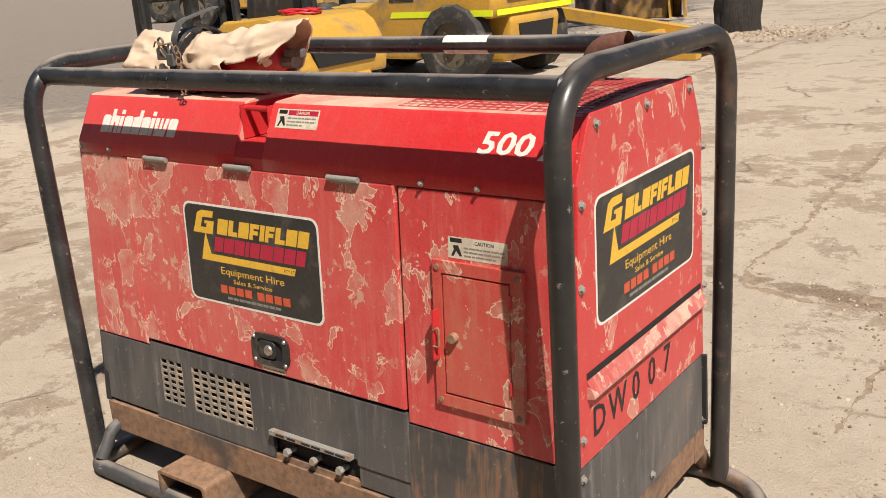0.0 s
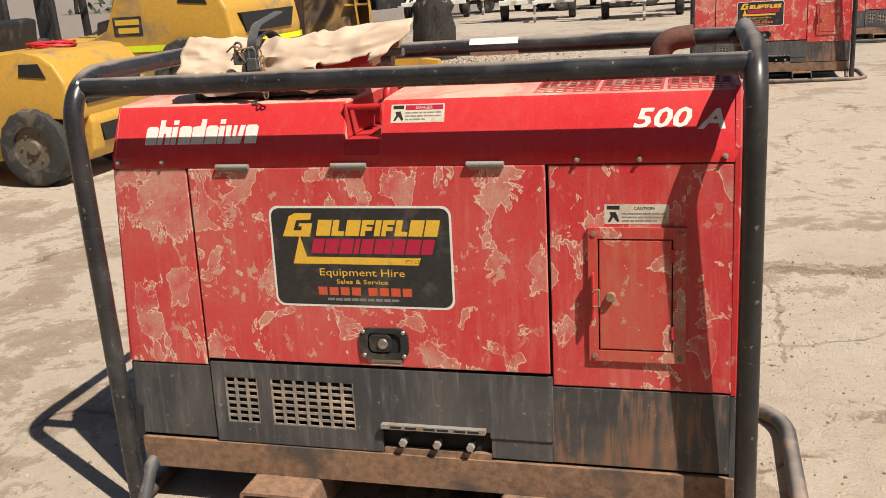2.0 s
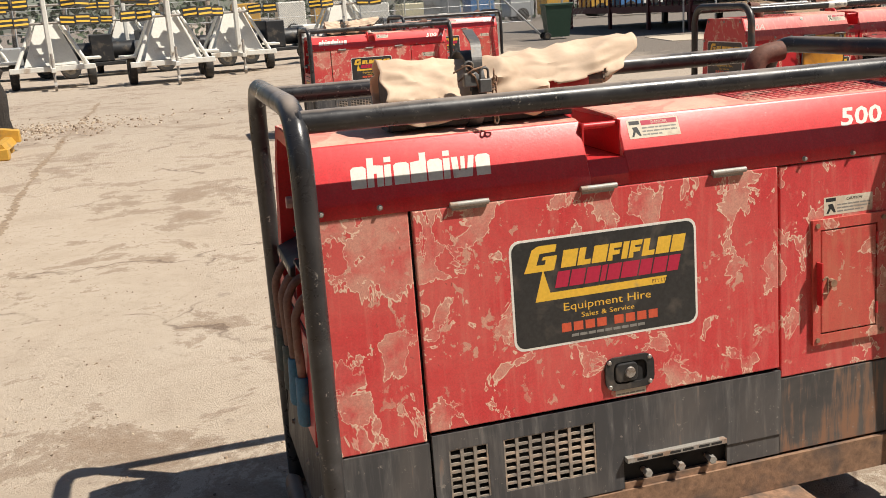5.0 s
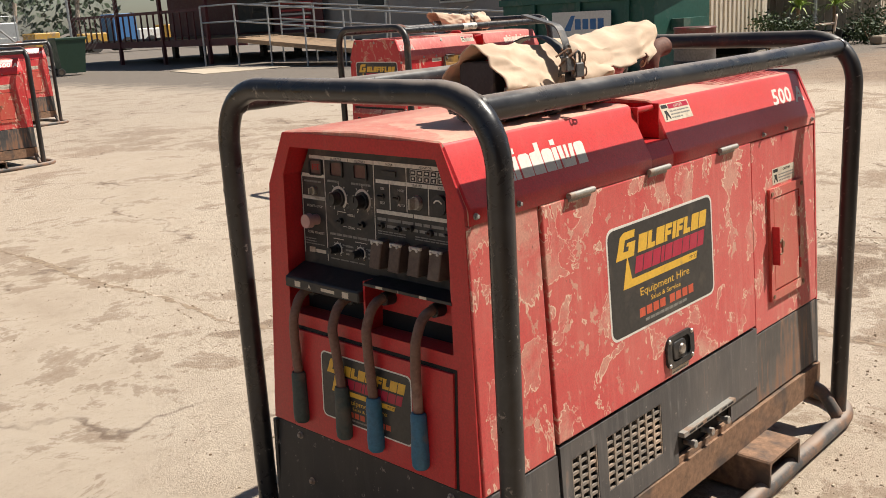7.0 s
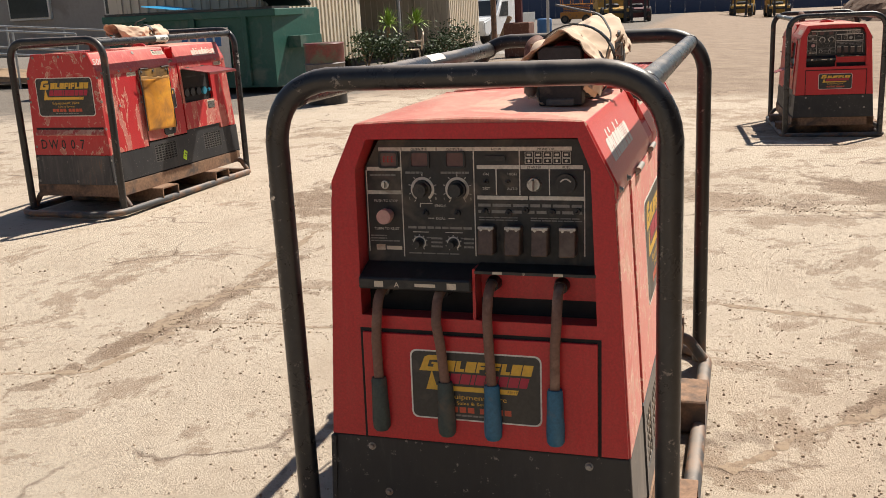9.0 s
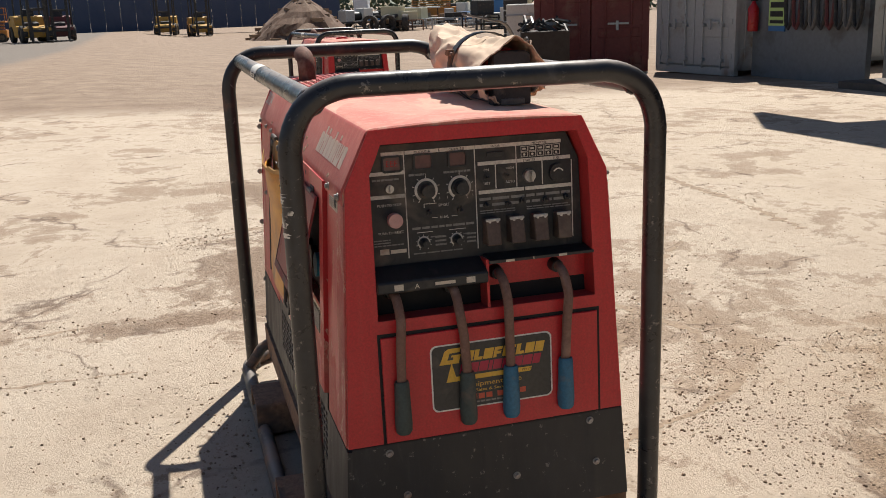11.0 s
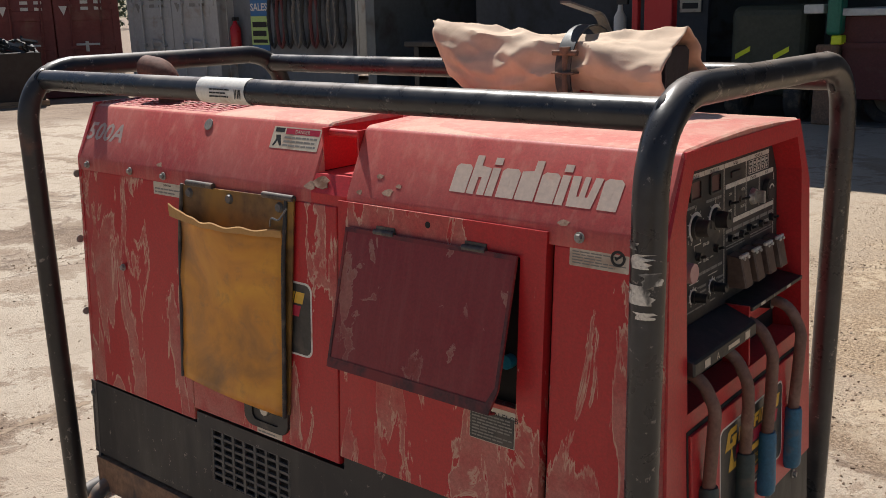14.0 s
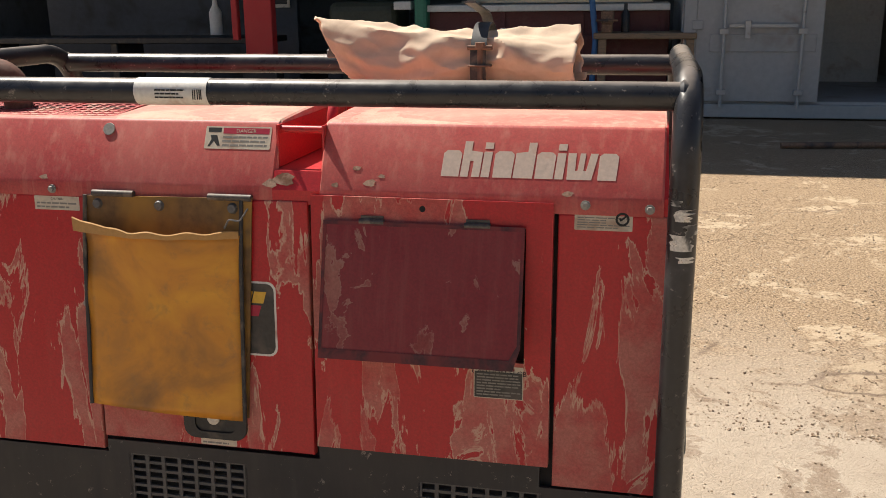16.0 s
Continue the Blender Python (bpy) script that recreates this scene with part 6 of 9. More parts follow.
def lead(m, y, z, mat, word, dy):
    root = thing("welding_lead", m, "brown welding lead with a %s rubber connector, hanging" % word, "welding cable", "welding leads on the outlets")
    bm = bmesh.new()
    path = fillet([(-0.735, y, z), (-0.79, y, z + 0.004), (-0.818, y - 0.002, z - 0.05), (-0.818, y + dy * 0.6, 0.66), (-0.815, y + dy, 0.57)], 0.045, 5)
    tube(bm, path, 0.0105, 14)
    part("cable", bm, LEAD_BROWN, root, smooth=True)
    bm = bmesh.new()
    g = Vector((-0.815, y + dy, 0))
    zs = ((0.576, 0.0145), (0.57, 0.0165), (0.53, 0.0175), (0.48, 0.0195), (0.462, 0.0185), (0.455, 0.014))
    tube(bm, [(g.x - 0.0005 * k, g.y, zz) for k, (zz, r) in enumerate(zs)], 0.02, 18, radii=[r for _, r in zs])
    part("connector", bm, mat, root, smooth=True)
    bm = bmesh.new()
    cyl(bm, (-0.722, y, z), (-0.762, y, z), 0.018, 16, 0.014)
    part("plug", bm, BLACK_PLASTIC, root, smooth=True)
    return root


I4 = Matrix.Identity(4)
ext = extinguisher("fire_extinguisher", I4, "fire extinguisher in a torn tan canvas cover on the roof")
pch = pouch("document_pouch", I4, "grimy yellow plastic document pouch on the door")
for args in LEADS:
    lead(I4, *args)


# ---- other welders in the yard ----

def set_flap(root, angle, size):
    """Swings the outlet flap; the short machine has a small one, set lower."""
    for c in root.children:
        if c.name.startswith("outlet_flap"):
            p = BACK.at(0.142, 0.936 - Z0, 0.012) if size == 1 else BACK.at(0.28, 0.70 - Z0, 0.012)
            c.matrix_basis = Matrix.Translation(p) @ Matrix.Rotation(radians(angle), 4, "X") @ Matrix.Scale(1 if size == 1 else 0.62, 4)


for m, text, flap, has_ext, has_pouch, size in (
        (pose(3.77, 3.93, 0, 0, 0, 177), "red welder generator with a raised outlet flap and yellow pouch", 82, True, True, (1, 1, 1)),
        (pose(1.4, 8.75, 0, 0, 0, -1), "blistered red welder generator in a row on the yard", 2, True, False, (1, 1, 1)),
        (pose(3.42, 12.6, 0, 0, 0, 4), "blistered red welder generator behind another on the yard", 2, False, False, (1, 1, 1)),
        (pose(7.9, -1.32, 0, 0, 0, 4), "dull red welder generator alone on the open yard", 68, False, False, (0.885, 1.06, 0.95))):
    m = Matrix.Translation((0, 0, rise(m.translation.x, m.translation.y))) @ m
    other = copy_thing(main, m)
    tagged(other, text)
    other.scale = size
    set_flap(other, flap, size[0])
    if has_ext:
        copy_thing(ext, m)
    if has_pouch:
        copy_thing(pch, m)

# ---- materials of the yard ----
CAT_YELLOW = plain("machine_yellow", (0.52, 0.29, 0.045), 0.42, 0, 0.1, 8, (0.3, 0.2, 0.1), 0.62, 0.03)
# brown-yellow with dirt patches, darkened to carry the boom's shade
BOOM = plain("shaded_dirty_yellow", (0.3, 0.17, 0.05), 0.6, 0, 0.25, 6, (0.1, 0.065, 0.04), 0.5, 0.1)
HIVIS = plain("hivis_yellow", (0.75, 0.85, 0.02), 0.4, 0, 0.05, 8)
TYRE = plain("dusty_tyre", (0.032, 0.03, 0.028), 0.85, 0, 0.3, 20, (0.11, 0.09, 0.07), 0.58, 0.2)
RIM = plain("dusty_rim", (0.15, 0.12, 0.085), 0.7, 0.2, 0.2, 20)
MACHINE_BLACK = plain("machine_black", (0.018, 0.018, 0.019), 0.5, 0, 0.3, 12, (0.08, 0.065, 0.05), 0.62)
WHITE_PAINT = plain("white_machine_paint", (0.68, 0.66, 0.6), 0.5, 0, 0.08, 6, (0.42, 0.34, 0.26), 0.66, 0.03)
CABLE_RED = plain("red_cable", (0.5, 0.02, 0.03), 0.5, 0, 0.15, 20)
GALV = plain("galvanised_steel", (0.42, 0.43, 0.43), 0.5, 0.5, 0.15, 25, (0.3, 0.28, 0.25), 0.65)
DARK_RED = plain("dark_red_paint", (0.105, 0.022, 0.022), 0.55, 0, 0.2, 10, (0.14, 0.06, 0.05), 0.62)
WALL_GREY = plain("painted_wall", (0.34, 0.31, 0.275), 0.8, 0, 0.06, 3, (0.27, 0.24, 0.21), 0.62, 0.05)
CLAD_BEIGE = plain("beige_cladding", (0.64, 0.56, 0.44), 0.65, 0, 0.06, 3, (0.42, 0.33, 0.24), 0.64, 0.03, (6, 6, 1))
GREEN_BIN = plain("green_skip_paint", (0.015, 0.085, 0.062), 0.55, 0, 0.15, 5, (0.1, 0.14, 0.11), 0.6)
BIN_GREEN = plain("green_bin_plastic", (0.018, 0.05, 0.03), 0.5, 0, 0.15, 10)
BLUE_LID = plain("blue_lid", (0.03, 0.3, 0.55), 0.5, 0, 0.1, 10)
LEAF = plain("yucca_leaf", (0.2, 0.3, 0.045), 0.5, 0, 0.3, 14)
BUSH = plain("bush_leaf", (0.045, 0.075, 0.025), 0.6, 0, 0.35, 12)
GUM = plain("gum_leaf", (0.06, 0.085, 0.045), 0.6, 0, 0.3, 6)
CHAIR = plain("cream_plastic", (0.66, 0.52, 0.4), 0.5, 0, 0.08, 12)
CONT_RED = plain("container_red", (0.17, 0.035, 0.03), 0.6, 0, 0.15, 4, (0.22, 0.1, 0.07), 0.62)
CONT_GREY = plain("container_grey", (0.4, 0.4, 0.39), 0.55, 0, 0.08, 4, (0.28, 0.22, 0.17), 0.66)
SHED_SHEET = plain("shed_sheeting", (0.16, 0.175, 0.19), 0.6, 0.1, 0.1, 3, (0.1, 0.095, 0.09), 0.6)
NAVY = plain("navy_sheet", (0.035, 0.055, 0.11), 0.6, 0, 0.1, 2)
TIMBER = plain("weathered_timber", (0.3, 0.2, 0.12), 0.8, 0, 0.25, 16, (0.18, 0.14, 0.1), 0.58, 0.1, (1, 1, 8))
BOARD = plain("pale_boards", (0.62, 0.52, 0.38), 0.7, 0, 0.15, 10)
CAR_WHITE = plain("car_white", (0.72, 0.74, 0.76), 0.25, 0, 0.03, 3)
CAR_GLASS = plain("dark_glazing", (0.03, 0.035, 0.04), 0.1, 0, 0.1, 3)
ORANGE = plain("orange_machine", (0.5, 0.2, 0.03), 0.5, 0, 0.12, 6, (0.25, 0.13, 0.06), 0.62)
SOIL = plain("spoil_heap", (0.12, 0.066, 0.04), 0.95, 0, 0.4, 4, (0.2, 0.14, 0.1), 0.55, 0.5)
CREAM_BOX = plain("cream_box", (0.6, 0.55, 0.36), 0.55, 0, 0.08, 5)
BLUE_BOX = plain("blue_box", (0.05, 0.16, 0.36), 0.55, 0, 0.08, 5)
BARK, _t, _b = nodes_of("burnt_gum_bark")
_v = coords(_t, (5, 5, 1.2))
_sep = _t.nodes.new("ShaderNodeSeparateXYZ")
link(_t, coords(_t), _sep.inputs["Vector"])
_n = noise_of(_t, _v, 2.2, 6, 0.65, 0.6)
_f = noise_of(_t, coords(_t, (14, 14, 3)), 3, 5, 0.7)
_m = _t.nodes.new("ShaderNodeMath")
_m.operation = "MULTIPLY_ADD"
link(_t, _n, _m.inputs[0])
_m.inputs[1].default_value = -1.6
link(_t, _sep.outputs["Z"], _m.inputs[2])
_pale = ramp(_t, _f, [(0.35, (0.2, 0.13, 0.09)), (0.48, (0.45, 0.35, 0.27)), (0.6, (0.55, 0.45, 0.37)), (0.7, (0.1, 0.07, 0.05))])
_black = ramp(_t, _f, [(0.3, (0.012, 0.011, 0.01)), (0.75, (0.06, 0.045, 0.035))])
link(_t, mix(_t, ramp(_t, _m.outputs[0], [(0.25, 0.0), (0.5, 1.0)]), _black, _pale), _b.inputs["Base Color"])
_b.inputs["Roughness"].default_value = 0.9
bump(_t, _b, _f, 0.9, 0.04)


def wheel(root, c, axis, r, wide, name="wheel"):
    """A tyre with lugs on a dished rim; the tyre is a part of the wheel."""
    c, axis = Vector(c), Vector(axis).normalized()
    bm = bmesh.new()
    prof = [(r * 0.56, -wide * 0.46), (r * 0.82, -wide * 0.5), (r * 0.96, -wide * 0.44), (r, -wide * 0.3), (r, wide * 0.3), (r * 0.96, wide * 0.44), (r * 0.82, wide * 0.5), (r * 0.56, wide * 0.46)]
    ex = axis.cross(Vector((0, 0, 1))).normalized()
    ey = axis.cross(ex)
    seg = 32
    loops = []
    for i in range(seg + 1):
        a = 2 * math.pi * i / seg
        d = ex * math.cos(a) + ey * math.sin(a)
        lug = 1.0 if i % 2 else 0.965
        loops.append([c + d * (rr * (lug if rr > r * 0.9 else 1)) + axis * w for rr, w in prof])
    loft(bm, loops, caps=False)
    bmesh.ops.remove_doubles(bm, verts=bm.verts, dist=0.0005)
    t = part(name, bm, TYRE, root, "dusty black tyre on a tan rim", smooth=True)
    bm = bmesh.new()
    cyl(bm, c - axis * wide * 0.3, c + axis * wide * 0.3, r * 0.57, 24)
    for s in (-1, 1):
        cyl(bm, c + axis * s * wide * 0.3, c + axis * s * wide * 0.42, r * 0.2, 16, r * 0.16)
        for k in range(6):
            a = 2 * math.pi * k / 6
            p = c + (ex * math.cos(a) + ey * math.sin(a)) * r * 0.36
            cyl(bm, p + axis * s * wide * 0.3, p + axis * s * wide * 0.35, r * 0.04, 6)
    part("rim", bm, RIM, t)


def old_tyre(m, r, wide, label, group):
    """A worn tyre without its rim."""
    bm = bmesh.new()
    q = wide * 0.5
    prof = [(r * 0.6, -q * 0.7), (r * 0.85, -q), (r * 0.97, -q * 0.8), (r, 0), (r * 0.97, q * 0.8), (r * 0.85, q), (r * 0.6, q * 0.7), (r * 0.68, 0)]
    loft(bm, [[Vector((rr * math.cos(a), w, rr * math.sin(a) + r)) for rr, w in prof] for a in (2 * math.pi * k / 28 for k in range(29))], caps=False)
    bmesh.ops.remove_doubles(bm, verts=bm.verts, dist=0.0005)
    ob = part("old_tyre", bm, TYRE, None, smooth=True, m=m)
    return tagged(ob, label, "tyre", group)


def forklift(m, s, label, body=None, stripe=True, sticker=True, cable=False, group="forklifts in the yard"):
    """A counterbalance forklift heading towards its +x, its counterweight behind at -x; the origin under the rear axle. s: scale."""
    body = body or CAT_YELLOW
    root = thing("forklift", m, label, "forklift", group)
    hw = 0.55 * s

    def side(pts, w, name, mat, bev=0.03, label=""):
        bm = bmesh.new()
        f = Face((0, -w, 0), (1, 0, 0), (0, 0, 1))
        plate(bm, f, [(x * s, z * s) for x, z in pts], -2 * w, 0)
        if bev:
            bmesh.ops.bevel(bm, geom=bm.edges[:], offset=bev * s, segments=3, affect="EDGES", profile=0.6)
        return part(name, bm, mat, root, label, smooth=True)

    side([(-0.3, 0.5), (-0.2, 0.56), (-0.1, 0.58), (0.0, 0.59), (0.14, 0.57), (0.26, 0.46), (0.32, 0.3), (0.34, 0.2), (0.9, 0.2), (0.9, 0.62), (0.66, 0.66), (0.58, 0.98), (0.5, 1.03), (0.0, 1.04), (-0.16, 1.02), (-0.27, 0.94), (-0.35, 0.8), (-0.38, 0.62), (-0.36, 0.5)], hw, "counterweight", body, 0.03)
    side([(-0.36, 0.24), (-0.3, 0.16), (0.34, 0.16), (0.34, 0.58), (-0.34, 0.58), (-0.39, 0.46)], hw * 0.6, "counterweight_foot", body, 0.03)
    side([(0.9, 0.2), (1.75, 0.2), (1.75, 0.56), (1.5, 0.62), (0.9, 0.62)], hw * 0.95, "chassis", body, 0.02)
    side([(0.62, 0.66), (1.0, 0.62), (0.98, 0.74), (0.66, 0.8)], hw * 0.5, "seat", MACHINE_BLACK, 0.02)
    side([(0.46, 0.76), (0.58, 0.76), (0.5, 1.28), (0.40, 1.26)], hw * 0.45, "seat_back", MACHINE_BLACK, 0.03)
    for y in (-hw * 0.86, hw * 0.86):
        bm = bmesh.new()
        tube(bm, fillet([(0.4 * s, y, 1.0 * s), (0.42 * s, y, 2.1 * s), (1.7 * s, y, 2.12 * s), (1.66 * s, y, 0.6 * s)], 0.1 * s, 4), 0.035 * s, 10)
        part("overhead_guard", bm, MACHINE_BLACK, root)
    for k in range(7):
        bm = bmesh.new()
        x = (0.5 + 0.18 * k) * s
        cyl(bm, (x, -hw * 0.86, 2.12 * s), (x, hw * 0.86, 2.12 * s), 0.018 * s, 8)
        part("guard_bar", bm, MACHINE_BLACK, root)
    bm = bmesh.new()
    for y in (-0.3 * s, 0.3 * s):
        box(bm, (1.86 * s, y - 0.05 * s, 0.1 * s), (2.0 * s, y + 0.05 * s, 2.2 * s), 0.01)
    for z in (0.4, 1.2, 2.1):
        box(bm, (1.88 * s, -0.3 * s, z * s), (1.96 * s, 0.3 * s, (z + 0.1) * s), 0.01)
    part("mast", bm, MACHINE_BLACK, root)
    for y in (-0.28 * s, 0.28 * s):
        bm = bmesh.new()
        box(bm, (2.0 * s, y - 0.05 * s, 0.06 * s), (2.04 * s, y + 0.05 * s, 0.6 * s), 0.005)
        box(bm, (2.0 * s, y - 0.05 * s, 0.04 * s), (2.95 * s, y + 0.05 * s, 0.075 * s), 0.005)
        part("fork", bm, MACHINE_BLACK, root)
    for y in (-hw * 0.86, hw * 0.86):
        wheel(root, (0, y * 1.08, 0.31 * s), (0, 1, 0), 0.31 * s, 0.2 * s)
        wheel(root, (1.45 * s, y, 0.33 * s), (0, 1, 0), 0.33 * s, 0.24 * s)
    rear = Face((-0.382 * s, 0, 0), (0, -1, 0), (0, 0, 1))
    # near-black plates paint the shade in the openings
    bm = bmesh.new()
    plate(bm, rear, [(-0.36 * s, 0.62 * s), (0.36 * s, 0.62 * s), (0.42 * s, 0.76 * s), (-0.42 * s, 0.76 * s)], -0.06, 0.012)
    part("air_opening", bm, INNER_SHADE, root)
    bm = bmesh.new()
    plate(bm, rear, [(-0.2 * s, 0.3 * s), (0.2 * s, 0.3 * s), (0.24 * s, 0.44 * s), (-0.24 * s, 0.44 * s)], -0.1, 0.012)
    part("air_opening", bm, INNER_SHADE, root)
    for sgn in (-1, 1):
        f = Face((0, sgn * hw, 0), (sgn * -1, 0, 0), (0, 0, 1))
        bm = bmesh.new()
        plate(bm, f, [(-sgn * x * s, z * s) for x, z in (((-0.2, 0.84), (0.04, 0.86), (0.02, 0.95), (-0.15, 0.95)))][::1], 0.0, 0.006)
        part("air_opening", bm, INNER_SHADE, root)
        if stripe:
            bm = bmesh.new()
            plate(bm, f, [(-sgn * x * s, z * s) for x, z in ((-0.38, 0.52), (0.62, 0.52), (0.6, 0.565), (-0.38, 0.565))], 0.0, 0.006)
            part("reflective_stripe", bm, HIVIS, root)
        if sticker:
            bm = bmesh.new()
            u0, u1 = sorted((-sgn * 0.37 * s, -sgn * 0.62 * s))
            plate(bm, f, rrect(u0, 0.64 * s, u1, 0.78 * s, 0.01), -0.02, 0.004)
            st = part("sticker", bm, STICK_BLACK, root)
            bm = bmesh.new()
            plate(bm, f, rrect(u0 + 0.02 * s, 0.72 * s, u1 - 0.02 * s, 0.76 * s), 0.004, 0.006)
            plate(bm, f, rrect(u0 + 0.04 * s, 0.66 * s, u1 - 0.03 * s, 0.7 * s), 0.004, 0.006)
            part("name_shape", bm, YELLOW_INK, st)
    if stripe:
        bm = bmesh.new()
        plate(bm, rear, rrect(-0.5 * s, 0.52 * s, 0.5 * s, 0.562 * s), 0.002, 0.008)
        part("reflective_stripe", bm, HIVIS, root)
    if cable:
        coil = thing("extension_cable", m, "coiled red extension cable on the forklift's hood", "cable")
        bm = bmesh.new()
        rnd = random.Random(3)
        pts = []
        for k in range(90):
            a = k * 0.42
            pts.append((0.12 * s + (0.17 + 0.05 * math.sin(k * 0.31)) * math.cos(a), (0.12 + 0.04 * math.cos(k * 0.23)) * math.sin(a), 1.035 * s + 0.012 + 0.03 * (0.5 + 0.5 * math.sin(k * 0.7))))
        tube(bm, pts, 0.009, 6)
        part("cable", bm, CABLE_RED, coil, smooth=True)
    return root


forklift(pose(-4.2, 4.2, 0, 0, 0, 180), 0.98, "yellow forklift with a red cable on its hood", cable=True, stripe=False)
forklift(pose(-4.55, 7.6, 0, 0, 0, 177), 1.46, "large yellow forklift with a reflective stripe round its counterweight")

# low yellow attachment lying on the ground, and a tall one behind it
att = thing("fork_attachment", pose(0.0, 0.3, 0), "yellow steel jib attachment lying on the ground", "forklift attachment")
for x0, x1, y in ((-3.85, -2.75, 8.95), (-3.55, -2.8, 9.62)):
    bm = bmesh.new()
    box(bm, (x0, y - 0.08, 0.0), (x1, y + 0.08, 0.13), 0.012)
    part("sleeve", bm, CAT_YELLOW, att)
bm = bmesh.new()
loft(bm, [[Vector((x, 9.75 + dy, z + dz)) for dy, dz in ((-0.06, 0), (0.06, 0), (0.06, h), (-0.06, h))] for x, z, h in ((-5.4, 0.50, 0.17), (-2.72, 0.1, 0.15))])
bmesh.ops.bevel(bm, geom=bm.edges[:], offset=0.01, segments=1, affect="EDGES")
part("jib_beam", bm, CAT_YELLOW, att)
for x, z in ((-3.55, 0.3), (-2.85, 0.18)):
    bm = bmesh.new()
    loft(bm, [[Vector((x + dx, y, zz)) for dx, zz in ((-0.09, 0.1), (0.09, 0.1), (0.04, z), (-0.04, z))] for y in (8.9, 9.7)])
    part("cross_plate", bm, CAT_YELLOW, att)
bm = bmesh.new()
box(bm, (-5.5, 9.6, 0.0), (-5.3, 9.9, 0.5), 0.01)
part("foot", bm, CAT_YELLOW, att)
boom = thing("loader_boom", pose(-6.05, 15.2, 0, 0, 0, 18) @ Matrix.Scale(1.25, 4), "upright brown and yellow machine boom with steps", "machine boom")
for x, w0, w1, mat in ((-1.15, 0.5, 0.35, RUST), (-0.75, 0.98, 0.85, BOOM)):
    bm = bmesh.new()
    loft(bm, [[Vector((x + dx, dy, z)) for dx, dy in ((0, 0), (w, 0), (w, 0.16), (0, 0.16))] for z, w in ((0, w0), (0.9, w0 * 1.05), (1.5, w1), (2.4, w1 * 0.6))])
    bmesh.ops.bevel(bm, geom=bm.edges[:], offset=0.015, segments=1, affect="EDGES")
    part("boom_plate", bm, mat, boom)
bm = bmesh.new()
cyl(bm, (-0.6, -0.05, 0.1), (-0.72, -0.05, 2.1), 0.07, 14)
part("cylinder", bm, RUST, boom, smooth=True)
st = None
for x in (0.17, 0.38):
    bm = bmesh.new()
    loft(bm, [[Vector((xx, y, z)) for xx, y in ((x, -0.1), (x + 0.03, -0.1), (x + 0.03, 0.3), (x, 0.3))] for x, z in ((x + 0.1, 0.0), (x, 1.3))])
    st = part("step_frame", bm, CAT_YELLOW, boom)
for z in (0.3, 0.68, 1.02):
    bm = bmesh.new()
    box(bm, (0.06, -0.08, z), (0.43, 0.28, z + 0.03), 0.004)
    part("step", bm, CAT_YELLOW, boom)
bm = bmesh.new()
box(bm, (0.0, 0.28, 0.0), (0.42, 0.31, 1.25), 0.004)
part("back_plate", bm, BOOM, boom)


def gum_tree(m, trunk_r, height, label, seed):
    """A gum tree: a tapered crooked trunk, limbs, and a crown of many small leaves in clumps."""
    rnd = random.Random(seed)
    root = thing("gum_tree", m, label, "tree")
    bm = bmesh.new()
    n = 44
    pts, rad = [], []
    for k in range(n + 1):
        f = k / n
        pts.append(Vector((0.25 * math.sin(f * 3.1) * f, 0.2 * math.sin(f * 4.4 + 1) * f, height * f)))
        z = height * f
        rad.append(trunk_r * ((1.28 - 0.1 * z) if z < 1.0 else 0.84) * (1 - 0.5 * f))
    tube(bm, pts, trunk_r, 26, radii=rad)
    for v in bm.verts:
        if v.co.z < height - 0.1:
            c = Vector((0, 0, v.co.z))
            d = (v.co - c)
            v.co += d.normalized() * trunk_r * (0.34 if v.co.z < 1.1 else 0.12) * noise.noise(Vector((d.x * 9, d.y * 9, v.co.z * 5)))
    part("trunk", bm, BARK, root, "burnt black bark below, pale above", smooth=True)
    clumps = []
    for k in range(7):
        a = k * 2.4
        base = pts[28 + 2 * (k % 7)]
        tip = base + Vector((math.cos(a) * rnd.uniform(1.4, 2.6), math.sin(a) * rnd.uniform(1.4, 2.6), rnd.uniform(1.0, 2.4)))
        bm = bmesh.new()
        mid = (base + tip) / 2 + Vector((0, 0, 0.25))
        tube(bm, fillet([base, mid, tip], 0.4, 4), 0.1, 10, radii=None)
        part("limb", bm, BARK, root, smooth=True)
        clumps += [tip, mid + Vector((rnd.uniform(-0.5, 0.5), rnd.uniform(-0.5, 0.5), 0.5))]
    bm = bmesh.new()
    leaves(bm, clumps, 0.75, 210, 0.13, rnd)
    tagged(part("crown", bm, GUM, root), kind="stuff")
    return root


def leaves(bm, centres, spread, each, size, rnd):
    for c in centres:
        for _ in range(each):
            d = Vector((rnd.gauss(0, 1), rnd.gauss(0, 1), rnd.gauss(0, 0.75))) * spread * 0.55
            p = Vector(c) + d
            a = Vector((rnd.uniform(-1, 1), rnd.uniform(-1, 1), rnd.uniform(-1, 0.3))).normalized()
            b = a.cross(Vector((rnd.uniform(-1, 1), rnd.uniform(-1, 1), 0.4))).normalized()
            l, w = size * rnd.uniform(0.6, 1.3), size * 0.28
            bm.faces.new([bm.verts.new(q) for q in (p, p + a * l * 0.5 + b * w, p + a * l, p + a * l * 0.5 - b * w)])


gum_tree(pose(-3.52, 12.7, 0), 0.27, 7.5, "gum tree with fire-blackened lower trunk", 4)


